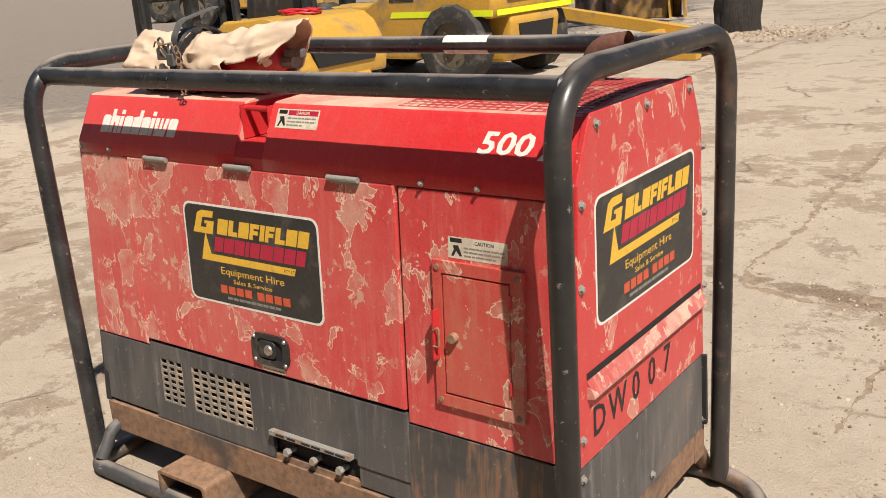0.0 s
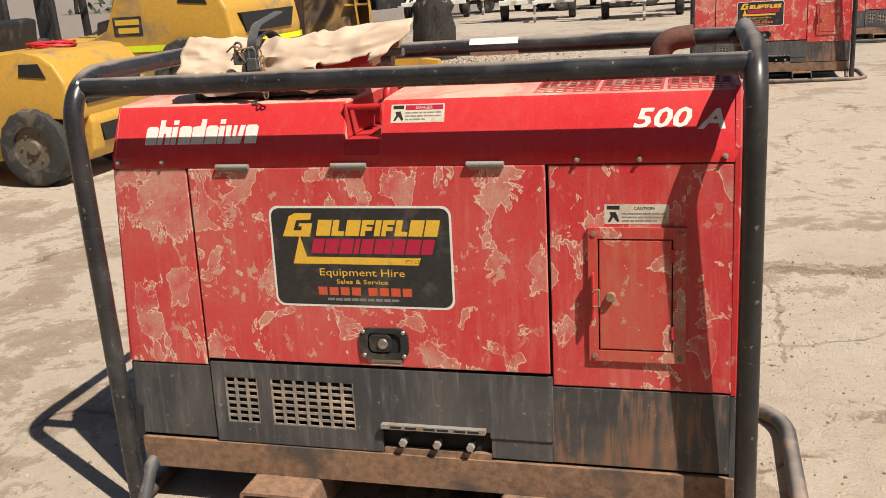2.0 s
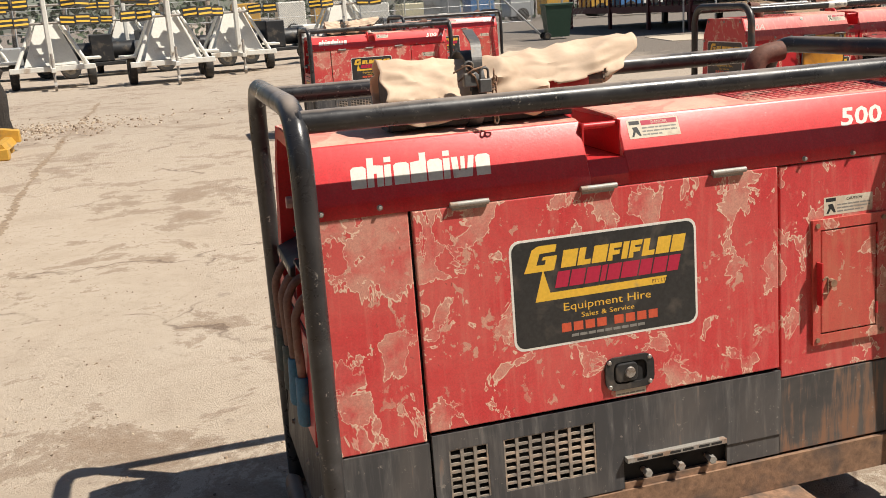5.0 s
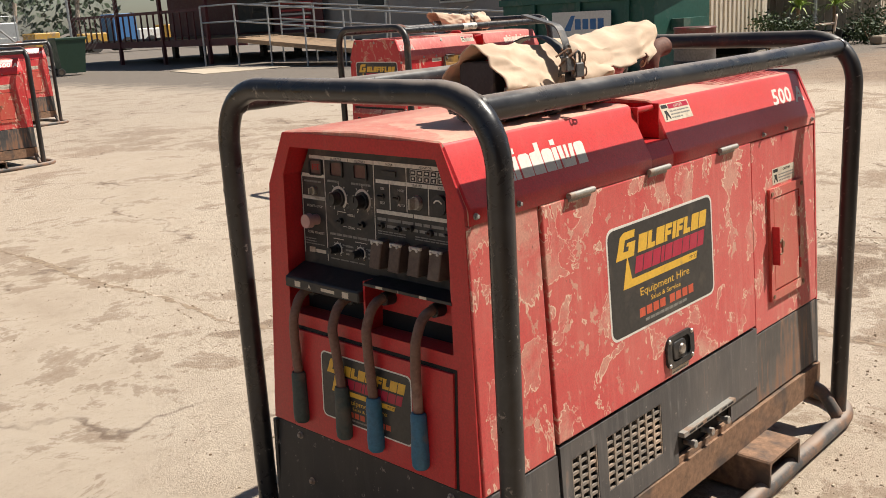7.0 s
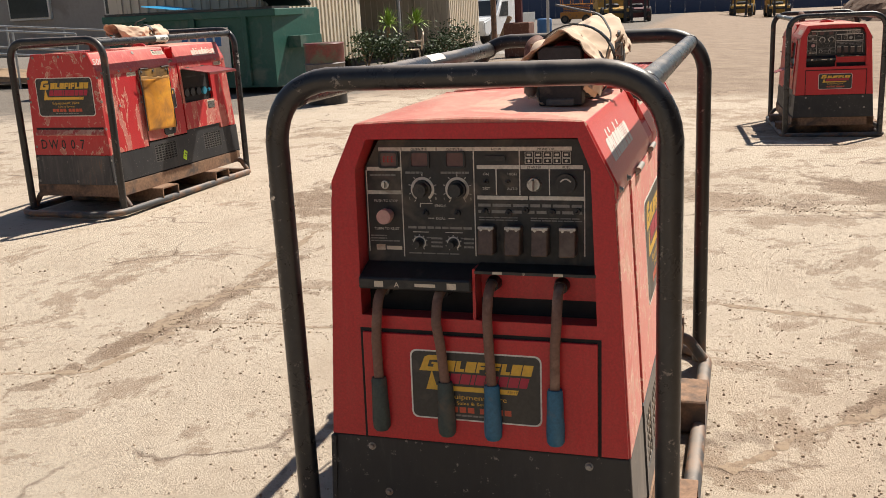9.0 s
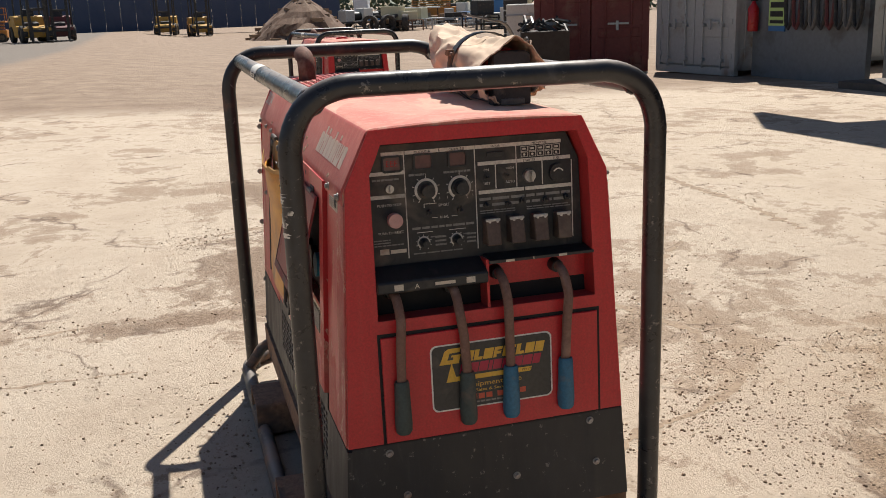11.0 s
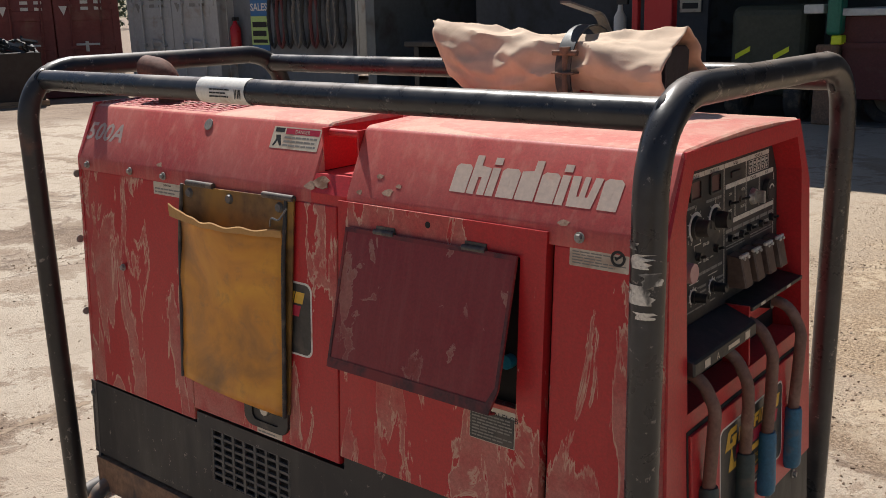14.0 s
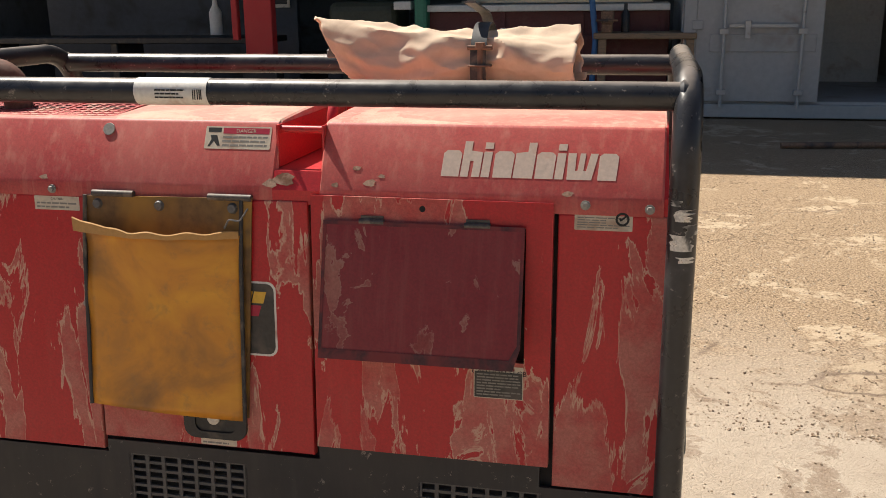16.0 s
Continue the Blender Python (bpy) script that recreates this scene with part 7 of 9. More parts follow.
def light_tower(m, label, seed):
    """A trailer lighting tower: a white tapered cabinet on two wheels with a folded mast and a rack of lamps."""
    rnd = random.Random(seed)
    root = thing("lighting_tower", m, label, "lighting tower", "lighting towers in a row")
    bm = bmesh.new()
    loft(bm, [[Vector((x, y, z)) for x, y in ((-w, -d), (w, -d), (w, d + 0.4), (-w, d + 0.4))] for z, w, d in ((0.55, 0.62, 0.5), (1.55, 0.22, 0.18))])
    part("cabinet", bm, WHITE_PAINT, root)
    for s in (-1, 1):
        bm = bmesh.new()
        tube(bm, [(s * 0.8, -0.62, 0.5), (s * 0.26, -0.25, 1.62)], 0.045, 8)
        part("strut", bm, WHITE_PAINT, root)
        bm = bmesh.new()
        tube(bm, [(s * 0.8, 0.8, 0.5), (s * 0.26, 0.5, 1.62)], 0.045, 8)
        part("strut", bm, WHITE_PAINT, root)
        bm = bmesh.new()
        box(bm, (s * 0.95 - 0.18, -0.2, 0.62), (s * 0.95 + 0.18, 0.5, 0.68), 0.01)
        part("mudguard", bm, WHITE_PAINT, root)
        wheel(root, (s * 0.88, 0.15, 0.31), (1, 0, 0), 0.31, 0.19)
    bm = bmesh.new()
    box(bm, (-0.95, -0.68, 0.42), (0.95, -0.56, 0.54), 0.01)
    box(bm, (-0.95, 0.76, 0.42), (0.95, 0.88, 0.54), 0.01)
    for s in (-1, 1):
        box(bm, (s * 0.66 - 0.05, -0.6, 0.43), (s * 0.66 + 0.05, 0.85, 0.53), 0.01)
    box(bm, (-0.05, -1.5, 0.42), (0.05, -0.6, 0.52), 0.01)
    part("chassis", bm, WHITE_PAINT, root)
    bm = bmesh.new()
    cyl(bm, (0.0, -1.4, 0.12), (0.0, -1.4, 0.85), 0.03, 8)
    cyl(bm, (-0.03, -1.4, 0.11), (0.03, -1.4, 0.11), 0.1, 14)
    part("jockey_wheel", bm, DULL_STEEL, root)
    bm = bmesh.new()
    box(bm, (-0.06, -0.75, 0.5), (0.06, -0.63, 4.2), 0.008)
    box(bm, (-0.045, -0.8, 0.7), (0.045, -0.74, 2.6), 0.008)
    part("mast", bm, WHITE_PAINT, root)
    bm = bmesh.new()
    cyl(bm, (-0.95, -0.72, 1.92), (0.95, -0.72, 1.92), 0.03, 8)
    part("lamp_bar", bm, DULL_STEEL, root)
    bm = bmesh.new()
    cyl(bm, (-0.95, -0.72, 1.52), (0.95, -0.72, 1.52), 0.03, 8)
    part("lamp_bar", bm, DULL_STEEL, root)
    for x in (-0.85, -0.5, 0.5, 0.85):
        for z in (1.58, 1.98):
            f = Face((x + rnd.uniform(-0.04, 0.04), -0.8, z), (1, rnd.uniform(-0.2, 0.2), rnd.uniform(-0.12, 0.12)), (0, 0.25, 1))
            bm = bmesh.new()
            plate(bm, f, rrect(-0.17, -0.11, 0.17, 0.11, 0.02), -0.12, 0.0)
            lamp = part("floodlight", bm, MACHINE_BLACK, root)
            for v in (-0.06, 0.045):
                bm = bmesh.new()
                plate(bm, f, rrect(-0.15, v - 0.022, 0.15, v + 0.022), 0.0, 0.006)
                part("reflector", bm, YELLOW_INK, lamp)
    return root


for k, (x, y, r) in enumerate(((-7.0, 25.6, 8), (-3.45, 22.6, 6), (-0.72, 21.4, 5), (1.0, 23.6, 3), (4.1, 25.0, 0), (-11.4, 25.5, 10), (-5.9, 28.0, 4), (-1.8, 28.5, 2))):
    light_tower(pose(x, y, 0, 0, 0, r), "white trailer lighting tower with black and yellow lamps", 11 + k)


# coloured site boxes behind the towers
for k, (mat, word) in enumerate(((CREAM_BOX, "cream"), (BLUE_BOX, "blue"), (CREAM_BOX, "cream"), (CREAM_BOX, "cream"), (WHITE_PAINT, "white"))):
    f = (1, 2, 3, 4, 0)[k]
    root = thing("site_box", pose(-13.0 + 0.2 * f, 47.5 - 2.9 * f, 0, 0, 0, -25), "%s steel site box on skids" % word, "storage box", "site boxes in a row")
    bm = bmesh.new()
    box(bm, (-0.43, -0.6, 0.6), (0.43, 0.6, 2.05), 0.02)
    part("box_body", bm, mat, root)
    for s in (-0.32, 0.32):
        bm = bmesh.new()
        box(bm, (s - 0.06, -0.6, 0.0), (s + 0.06, 0.6, 0.6), 0.01)
        part("skid", bm, MACHINE_BLACK, root)
    bm = bmesh.new()
    plate(bm, Face((0, -0.6, 0), (1, 0, 0), (0, 0, 1)), [(-0.28, 0.68), (0.3, 1.0), (0.3, 1.5), (0.1, 1.0)], 0.0, 0.01)
    part("vent", bm, MACHINE_BLACK, root)


# dark plant at the far left, beyond the forklifts
def loader(m, label):
    root = thing("wheel_loader", m, label, "wheel loader")
    bm = bmesh.new()
    box(bm, (-1.6, -0.6, 0.7), (1.5, 0.6, 1.5), 0.08, seg=2)
    part("body", bm, MACHINE_BLACK, root)
    bm = bmesh.new()
    box(bm, (-0.5, -0.55, 1.5), (0.6, 0.55, 2.7), 0.06, seg=2)
    part("cab", bm, MACHINE_BLACK, root)
    bm = bmesh.new()
    box(bm, (1.5, -0.9, 0.3), (2.3, 0.9, 1.1), 0.05)
    part("bucket", bm, CAT_YELLOW, root)
    for x in (-1.0, 1.0):
        for y in (-0.85, 0.85):
            wheel(root, (x, y, 0.6), (0, 1, 0), 0.6, 0.4)
    return root


loader(pose(-17.5, 15.5, 0, 0, 0, 30), "dark wheel loader parked beyond the forklifts")
loader(pose(-22.5, 18.5, 0, 0, 0, 15), "dark wheel loader at the edge of the yard")

# ---- fence, far yard and trees to the north ----
MESH_GREY = plain("fence_wire", (0.3, 0.3, 0.29), 0.5, 0.4, 0.1, 20)
fence = thing("chain_link_fence", pose(0, 0, 0), "chain-link fence with pale panels beyond the yard", "fence")
for k in range(19):
    x = -26 + k * 2.6
    bm = bmesh.new()
    cyl(bm, (x, 52.0, 0), (x, 52.0, 2.4), 0.035, 8)
    part("fence_post", bm, GALV, fence)
bm = bmesh.new()
for z in (0.1, 1.2, 2.35):
    cyl(bm, (-26, 52, z), (20.8, 52, z), 0.018, 6)
part("fence_rail", bm, GALV, fence)
bm = bmesh.new()
for k in range(-26 * 8, 20 * 8):
    x = k / 8
    for s in (-1, 1):
        a, b = Vector((x, 52, 0.05)), Vector((x + s * 2.2, 52.0, 2.3))
        d = Vector((0.006, 0, 0.0))
        bm.faces.new([bm.verts.new(p) for p in (a - d, a + d, b + d, b - d)])
tagged(part("fence_mesh", bm, MESH_GREY, fence), kind="stuff")
for x, mat in ((8.5, WHITE_PAINT), (14.2, SHED_SHEET), (-2.0, SHED_SHEET)):
    bm = bmesh.new()
    box(bm, (x, 52.2, 0.3), (x + 2.2, 52.24, 1.9))
    part("screen_panel", bm, mat, fence)
hedge = thing("tree_row", pose(0, 0, 0), "dark row of trees behind the far fence", "trees", kind="stuff")
bm = bmesh.new()
rnd = random.Random(8)
leaves(bm, [(rnd.uniform(-45, 30), rnd.uniform(59, 68), rnd.uniform(0.8, 6.5)) for _ in range(150)], 2.6, 70, 0.6, rnd)
part("foliage", bm, GUM, hedge)
bm = bmesh.new()
for k in range(26):
    x, y = -44 + k * 2.9, 60 + (k * 37 % 7) * 0.6
    tube(bm, [(x, y, 0), (x + 0.2, y, 2.5), (x + 0.5, y, 5)], 0.16, 8)
part("trunks", bm, BARK, hedge)


def plant_stack(m, label, seed, w=3.0):
    """Hired plant standing close together: tanks, frames and boxes."""
    rnd = random.Random(seed)
    root = thing("parked_plant", m, label, "hire plant")
    for k in range(5):
        x = (k - 2) * w / 5
        bm = bmesh.new()
        if k % 2:
            cyl(bm, (x - 0.35, 0, 0.7), (x + 0.35, 0, 0.7), 0.24, 16)
            part("tank", bm, MACHINE_BLACK, root, smooth=True)
        else:
            h = rnd.uniform(0.4, 0.85)
            box(bm, (x - 0.3, -0.5, 0.4), (x + 0.3, 0.5, 0.4 + h), 0.03)
            part("engine_box", bm, rnd.choice((WHITE_PAINT, MACHINE_BLACK, MACHINE_BLACK, GALV)), root)
    bm = bmesh.new()
    box(bm, (-w / 2, -0.6, 0.3), (w / 2, 0.6, 0.4), 0.01)
    part("skid", bm, MACHINE_BLACK, root)
    for s in (-1, 1):
        wheel(root, (s * w * 0.3, -0.55, 0.28), (0, 1, 0), 0.28, 0.18)
    return root


for k, (x, y) in enumerate(((-5.0, 28.0), (-2.5, 27.0), (0.0, 27.2), (2.4, 27.8), (-11.6, 27.0), (6.0, 30.0))):
    plant_stack(pose(x, y, 0, 0, 0, 5 * k), "hire plant with tanks and engine boxes behind the towers", 60 + k)


# ---- office, deck and ramp ----
office = thing("office_building", pose(1.3, 0.5, 0.05), "long grey site office with dark windows and a red entry", "building")
bm = bmesh.new()
box(bm, (17.6, 12.4, 0.55), (23.0, 25.0, 3.3), 0.02)
part("wall", bm, WALL_GREY, office)
bm = bmesh.new()
box(bm, (17.3, 12.1, 3.3), (23.3, 34.3, 3.5), 0.02)
part("roof", bm, SHED_SHEET, office)
for y in range(13, 34, 2):
    for x in (17.9, 22.6):
        bm = bmesh.new()
        box(bm, (x, y, 0), (x + 0.2, y + 0.2, 0.56))
        part("pier", bm, MACHINE_BLACK, office)
bm = bmesh.new()
box(bm, (18.4, 25.0, 0.55), (23.0, 34.0, 3.3), 0.02)
part("wall", bm, DARK_RED, office, "dark red entry wall")
for y0, y1 in ((13.4, 14.6), (16.4, 17.6), (20.0, 21.2)):
    bm = bmesh.new()
    box(bm, (17.5, y0 - 0.06, 1.5), (17.6, y1 + 0.06, 2.7), 0.01)
    fr = part("window", bm, WHITE_PAINT, office)
    bm = bmesh.new()
    box(bm, (17.48, y0, 1.56), (17.51, y1, 2.64))
    part("pane", bm, CAR_GLASS, fr)
# slatted screen beside the entry
screen = thing("slatted_screen", pose(1.3, 1.0, 0.05), "red and white slatted screen by the entry", "screen")
for k in range(16):
    bm = bmesh.new()
    z = 0.95 + k * 0.12
    box(bm, (17.2, 22.3 + 0.028 * (15 - k) * 1.6, z), (17.26, 24.4, z + 0.06))
    part("slat", bm, WHITE_PAINT if k % 2 == 0 else RED_CLEAN, screen)
bm = bmesh.new()
box(bm, (17.26, 22.2, 0.8), (17.3, 24.5, 2.95))
part("backing", bm, DARK_RED, screen)
door = thing("entry_door", pose(1.3, 1.2, 0.05), "dark glazed entry door with a mesh panel", "door")
bm = bmesh.new()
box(bm, (18.3, 26.2, 0.9), (18.4, 28.2, 3.0), 0.01)
part("leaf", bm, MACHINE_BLACK, door)
bm = bmesh.new()
box(bm, (18.27, 26.4, 1.6), (18.3, 27.2, 2.8))
part("glazing", bm, CAR_GLASS, door)

deck = thing("entry_deck", pose(1.2, 1.3, 0.045), "raised timber entry deck with dark red posts and rails", "deck")
for k in range(14):
    bm = bmesh.new()
    x = 14.6 + k * 0.27
    box(bm, (x, 22.4, 0.80), (x + 0.25, 34.0, 0.85), 0.004)
    part("plank", bm, TIMBER, deck)
bm = bmesh.new()
box(bm, (14.55, 22.35, 0.6), (14.62, 34.05, 0.82), 0.005)
part("fascia", bm, DARK_RED, deck)
for y in (24.4, 27.2, 30.2, 33.8):
    bm = bmesh.new()
    box(bm, (14.5, y - 0.06, 0), (14.62, y + 0.06, 3.2), 0.008)
    part("post", bm, DARK_RED, deck)
bm = bmesh.new()
box(bm, (14.52, 24.4, 1.72), (14.6, 34.0, 1.82), 0.006)
part("rail", bm, DARK_RED, deck)
for k in range(22):
    bm = bmesh.new()
    y = 24.7 + k * 0.42
    box(bm, (14.53, y, 0.82), (14.58, y + 0.05, 1.74), 0.003)
    part("baluster", bm, DARK_RED, deck)
bm = bmesh.new()
box(bm, (13.9, 22.2, 3.2), (18.6, 34.4, 3.34), 0.02)
part("deck_roof", bm, SHED_SHEET, deck)
ramp_ = thing("access_ramp", pose(1.2, 0.5, 0.04), "galvanised access ramp with tube handrails", "ramp")
bm = bmesh.new()
loft(bm, [[Vector((x, y, z)) for x, z in ((13.7, zz), (15.4, zz), (15.4, zz - 0.12), (13.7, zz - 0.12))] for y, zz in ((12.6, 0.14), (22.4, 0.84))])
part("ramp_floor", bm, TIMBER, ramp_)
for x in (13.7, 15.4):
    pts = [(x, 12.6 + 9.8 * k / 6, 0.14 + 0.7 * k / 6) for k in range(7)]
    for p in pts:
        bm = bmesh.new()
        cyl(bm, (p[0], p[1], 0), (p[0], p[1], p[2] + 1.0), 0.026, 8)
        part("rail_post", bm, GALV, ramp_)
    for h in (0.5, 1.0):
        bm = bmesh.new()
        tube(bm, [(p[0], p[1], p[2] + h) for p in (pts[0], pts[-1])] + [(x, 24.2, 0.84 + h)], 0.024, 8)
        part("handrail", bm, GALV, ramp_)
for y in (22.4, 24.2):
    bm = bmesh.new()
    cyl(bm, (13.7, y, 0), (13.7, y, 1.84), 0.03, 8)
    part("rail_post", bm, GALV, ramp_)
slab = thing("concrete_apron", pose(0.95, 1.0, 0.036), "pale concrete apron before the deck", "slab", kind="structure")
bm = bmesh.new()
loft(bm, [[Vector((x, y, z)) for x, y in ((11.2, 19.6), (13.6, 19.0), (14.4, 21.8), (12.0, 22.6))] for z in (0.0, 0.035)])
part("slab_top", bm, plain("pale_concrete", (0.5, 0.42, 0.32), 0.9, 0, 0.1, 5), slab)
bin_ = thing("wheelie_bin", pose(11.6, 27.0, 0, 0, 0, 80), "dark green wheelie bin by the fence", "bin")
bm = bmesh.new()
loft(bm, [[Vector((x, y, z)) for x, y in ((-w, -d), (w, -d), (w, d), (-w, d))] for z, w, d in ((0.08, 0.3, 0.34), (1.05, 0.38, 0.44))])
part("tub", bm, BIN_GREEN, bin_)
bm = bmesh.new()
box(bm, (-0.4, -0.48, 1.05), (0.4, 0.46, 1.14), 0.02)
part("lid", bm, BIN_GREEN, bin_)
for s in (-1, 1):
    wheel(bin_, (s * 0.3, 0.38, 0.12), (1, 0, 0), 0.12, 0.06)
gate = thing("fence_brace", pose(-0.4, -2.2, 0.05), "galvanised fence posts with a diagonal brace", "fence")
bm = bmesh.new()
cyl(bm, (9.6, 30.0, 0), (9.6, 30.0, 2.4), 0.04, 8)
part("fence_post", bm, GALV, gate)
bm = bmesh.new()
cyl(bm, (9.6, 30.0, 2.2), (11.9, 30.1, 0.05), 0.03, 8)
part("brace", bm, GALV, gate)
bm = bmesh.new()
cyl(bm, (12.6, 30.1, 0), (12.6, 30.1, 2.4), 0.04, 8)
part("fence_post", bm, GALV, gate)
bm = bmesh.new()
for k in range(60):
    x = 5.0 + k * 0.13
    for s in (-1, 1):
        a, b = Vector((x, 30.05, 0.1)), Vector((x + s * 2.0, 30.05, 2.3))
        d = Vector((0.005, 0, 0))
        bm.faces.new([bm.verts.new(p) for p in (a - d, a + d, b + d, b - d)])
tagged(part("fence_mesh", bm, MESH_GREY, gate), kind="stuff")
far_lot = thing("far_plant_lot", pose(0.4, 0, 0.04), "bright machines in a lot beyond the fence", "hire plant")
rnd = random.Random(20)
for k in range(16):
    x, y = 4 + k * 2.4, rnd.uniform(54, 57)
    bm = bmesh.new()
    h = rnd.uniform(1.0, 2.6)
    box(bm, (x - 0.8, y - 0.8, 0.3), (x + 0.8, y + 0.8, h), 0.06)
    part("machine_body", bm, rnd.choice((WHITE_PAINT, CAT_YELLOW, BLUE_BOX, GALV, CREAM_BOX, MACHINE_BLACK)), far_lot)
    bm = bmesh.new()
    cyl(bm, (x, y - 0.9, 0.4), (x, y + 0.9, 0.4), 0.4, 16)
    part("machine_roller", bm, TYRE, far_lot)

# ---- rubbish skip, drum, cabins and what stands by them ----
skip = thing("rubbish_skip", pose(0.2, -0.1, 0.045), "green steel rubbish skip with a white sign and open black lid", "skip")
bm = bmesh.new()
loft(bm, [[Vector((x, y, z)) for x, y in ((12.0, 7.15), (13.6, 7.0), (13.6, 10.4), (12.0, 10.4))] for z in (0.12, 1.38)])
part("skip_body", bm, GREEN_BIN, skip)
bm = bmesh.new()
box(bm, (11.94, 7.05, 1.3), (13.66, 10.46, 1.42), 0.01)
part("skip_rim", bm, GREEN_BIN, skip)
bm = bmesh.new()
loft(bm, [[Vector((12.45, 6.86, z)), Vector((13.2, 6.8, z)), Vector((13.2, 7.08, z)), Vector((12.45, 7.1, z))] for z in (0.75, 0.95)])
part("lifting_pocket", bm, GREEN_BIN, skip)
for y in (7.6, 8.6, 9.6):
    bm = bmesh.new()
    box(bm, (11.93, y, 0.15), (12.02, y + 0.08, 1.32), 0.005)
    part("rib", bm, GREEN_BIN, skip)
f = Face((11.925, 0, 0), (0, -1, 0), (0, 0, 1))
bm = bmesh.new()
plate(bm, f, rrect(-9.2, 0.4, -7.95, 1.15), 0.0, 0.008)
sg = part("sign", bm, WHITE_PAINT, skip, "white sign with a blue mark")
bm = bmesh.new()
plate(bm, f, [(-8.95, 0.82), (-8.8, 0.82), (-8.7, 1.08), (-8.78, 1.08)], 0.008, 0.012)
for k in range(4):
    plate(bm, f, rrect(-8.7 + k * 0.16, 0.84, -8.58 + k * 0.16, 1.02), 0.008, 0.012)
part("mark", bm, BLUE_BOX, sg)
lettering("words", "Environmental", f, -8.95, 0.66, 0.009, 0.085, BLUE_BOX, sg, shear=0.2)
lettering("words", "Solutions", f, -8.75, 0.5, 0.009, 0.085, BLUE_BOX, sg, shear=0.2)
bm = bmesh.new()
loft(bm, [[Vector((x, y, z)) for y, z in ((7.1, 1.42), (10.4, 1.42), (10.4, 1.46), (7.1, 1.46))] for x in (11.95, 12.6)])
part("lid", bm, MACHINE_BLACK, skip, "black plastic lid")
bm = bmesh.new()
m_ = Matrix.Translation((13.6, 0, 1.45)) @ Matrix.Rotation(radians(32), 4, "Y")
box(bm, (-0.95, 7.15, 0.0), (0.0, 8.9, 0.06), 0.01, m_)
part("lid", bm, MACHINE_BLACK, skip, "open black lid")
heap = thing("corrugated_offcuts", pose(0.2, -0.1, 0.045), "blue corrugated sheet lying on the skip", "sheet metal")
bm = bmesh.new()
rows = []
for k in range(25):
    x = 11.9 + k * 0.028
    rows.append([Vector((x, 8.9, 1.475 + 0.014 * (k % 2))), Vector((x, 9.6, 1.56 + 0.014 * (k % 2)))])
loft(bm, rows, caps=False, wrap=False)
part("sheet", bm, BLUE_LID, heap)
drum = thing("steel_drum", pose(10.35, 5.3, 0), "dented steel drum, red above and dark below", "drum")
for z0, z1, mat in ((0, 0.42, MACHINE_BLACK), (0.42, 0.6, plain("drum_grey", (0.12, 0.11, 0.11), 0.5, 0.2, 0.3, 8)), (0.6, 0.88, plain("drum_red", (0.13, 0.022, 0.02), 0.5, 0, 0.3, 8, (0.09, 0.09, 0.06), 0.52))):
    bm = bmesh.new()
    tube(bm, [(0, 0, z0), (0, 0, z1 - 0.03), (0, 0, z1 - 0.015), (0, 0, z1)], 0.29, 28, radii=[0.29, 0.29, 0.302, 0.29])
    part("drum_band", bm, mat, drum, smooth=True)


def cabin(m, w, d, h, label, ribs=True):
    root = thing("site_cabin", m, label, "cabin", "site cabins")
    bm = bmesh.new()
    box(bm, (0, 0, 0.28), (w, d, h))
    part("wall", bm, CLAD_BEIGE, root)
    bm = bmesh.new()
    for k in range(int(w / 0.19)):
        box(bm, (0.03 + k * 0.19, -0.035, 0.28), (0.12 + k * 0.19, 0.0, h))
    tagged(part("cladding_ribs", bm, CLAD_BEIGE, root), kind="stuff")
    bm = bmesh.new()
    for k in range(int(d / 0.19)):
        box(bm, (-0.035, 0.03 + k * 0.19, 0.28), (0.0, 0.12 + k * 0.19, h))
    tagged(part("cladding_ribs", bm, CLAD_BEIGE, root), kind="stuff")
    bm = bmesh.new()
    box(bm, (-0.15, -0.15, h), (w + 0.15, d + 0.15, h + 0.12), 0.02)
    part("roof", bm, SHED_SHEET, root)
    for x in (0.3, w - 0.5):
        bm = bmesh.new()
        box(bm, (x, 0.1, 0), (x + 0.25, d - 0.1, 0.28))
        part("bearer", bm, MACHINE_BLACK, root)
    return root


c1 = cabin(pose(13.4, 7.9, 0), 4.9, 3.2, 2.7, "beige corrugated site cabin on bearers")
bm = bmesh.new()
box(bm, (1.75, -0.06, 0.95), (1.98, -0.03, 1.35), 0.004)
part("vent", bm, MACHINE_BLACK, c1)
cabin(pose(23.65, 7.4, 0), 3.3, 4.0, 2.7, "beige corrugated site cabin by the parked truck")
back = thing("dark_porch", pose(-0.67, -0.54, 0.05), "dark shaded porch between the cabins", "porch")
bm = bmesh.new()
box(bm, (18.7, 11.4, 0), (24.2, 11.6, 2.8))
part("porch_wall", bm, CLAD_BEIGE, back)
bm = bmesh.new()
box(bm, (19.2, 11.36, 0.9), (21.6, 11.4, 2.4))
part("porch_window", bm, CAR_GLASS, back)
bm = bmesh.new()
box(bm, (18.6, 8.0, 2.75), (24.3, 11.6, 2.85))
part("porch_roof", bm, SHED_SHEET, back)
bm = bmesh.new()
cyl(bm, (21.2, 8.3, 0), (21.2, 8.3, 2.75), 0.05, 8)
part("porch_post", bm, GALV, back)
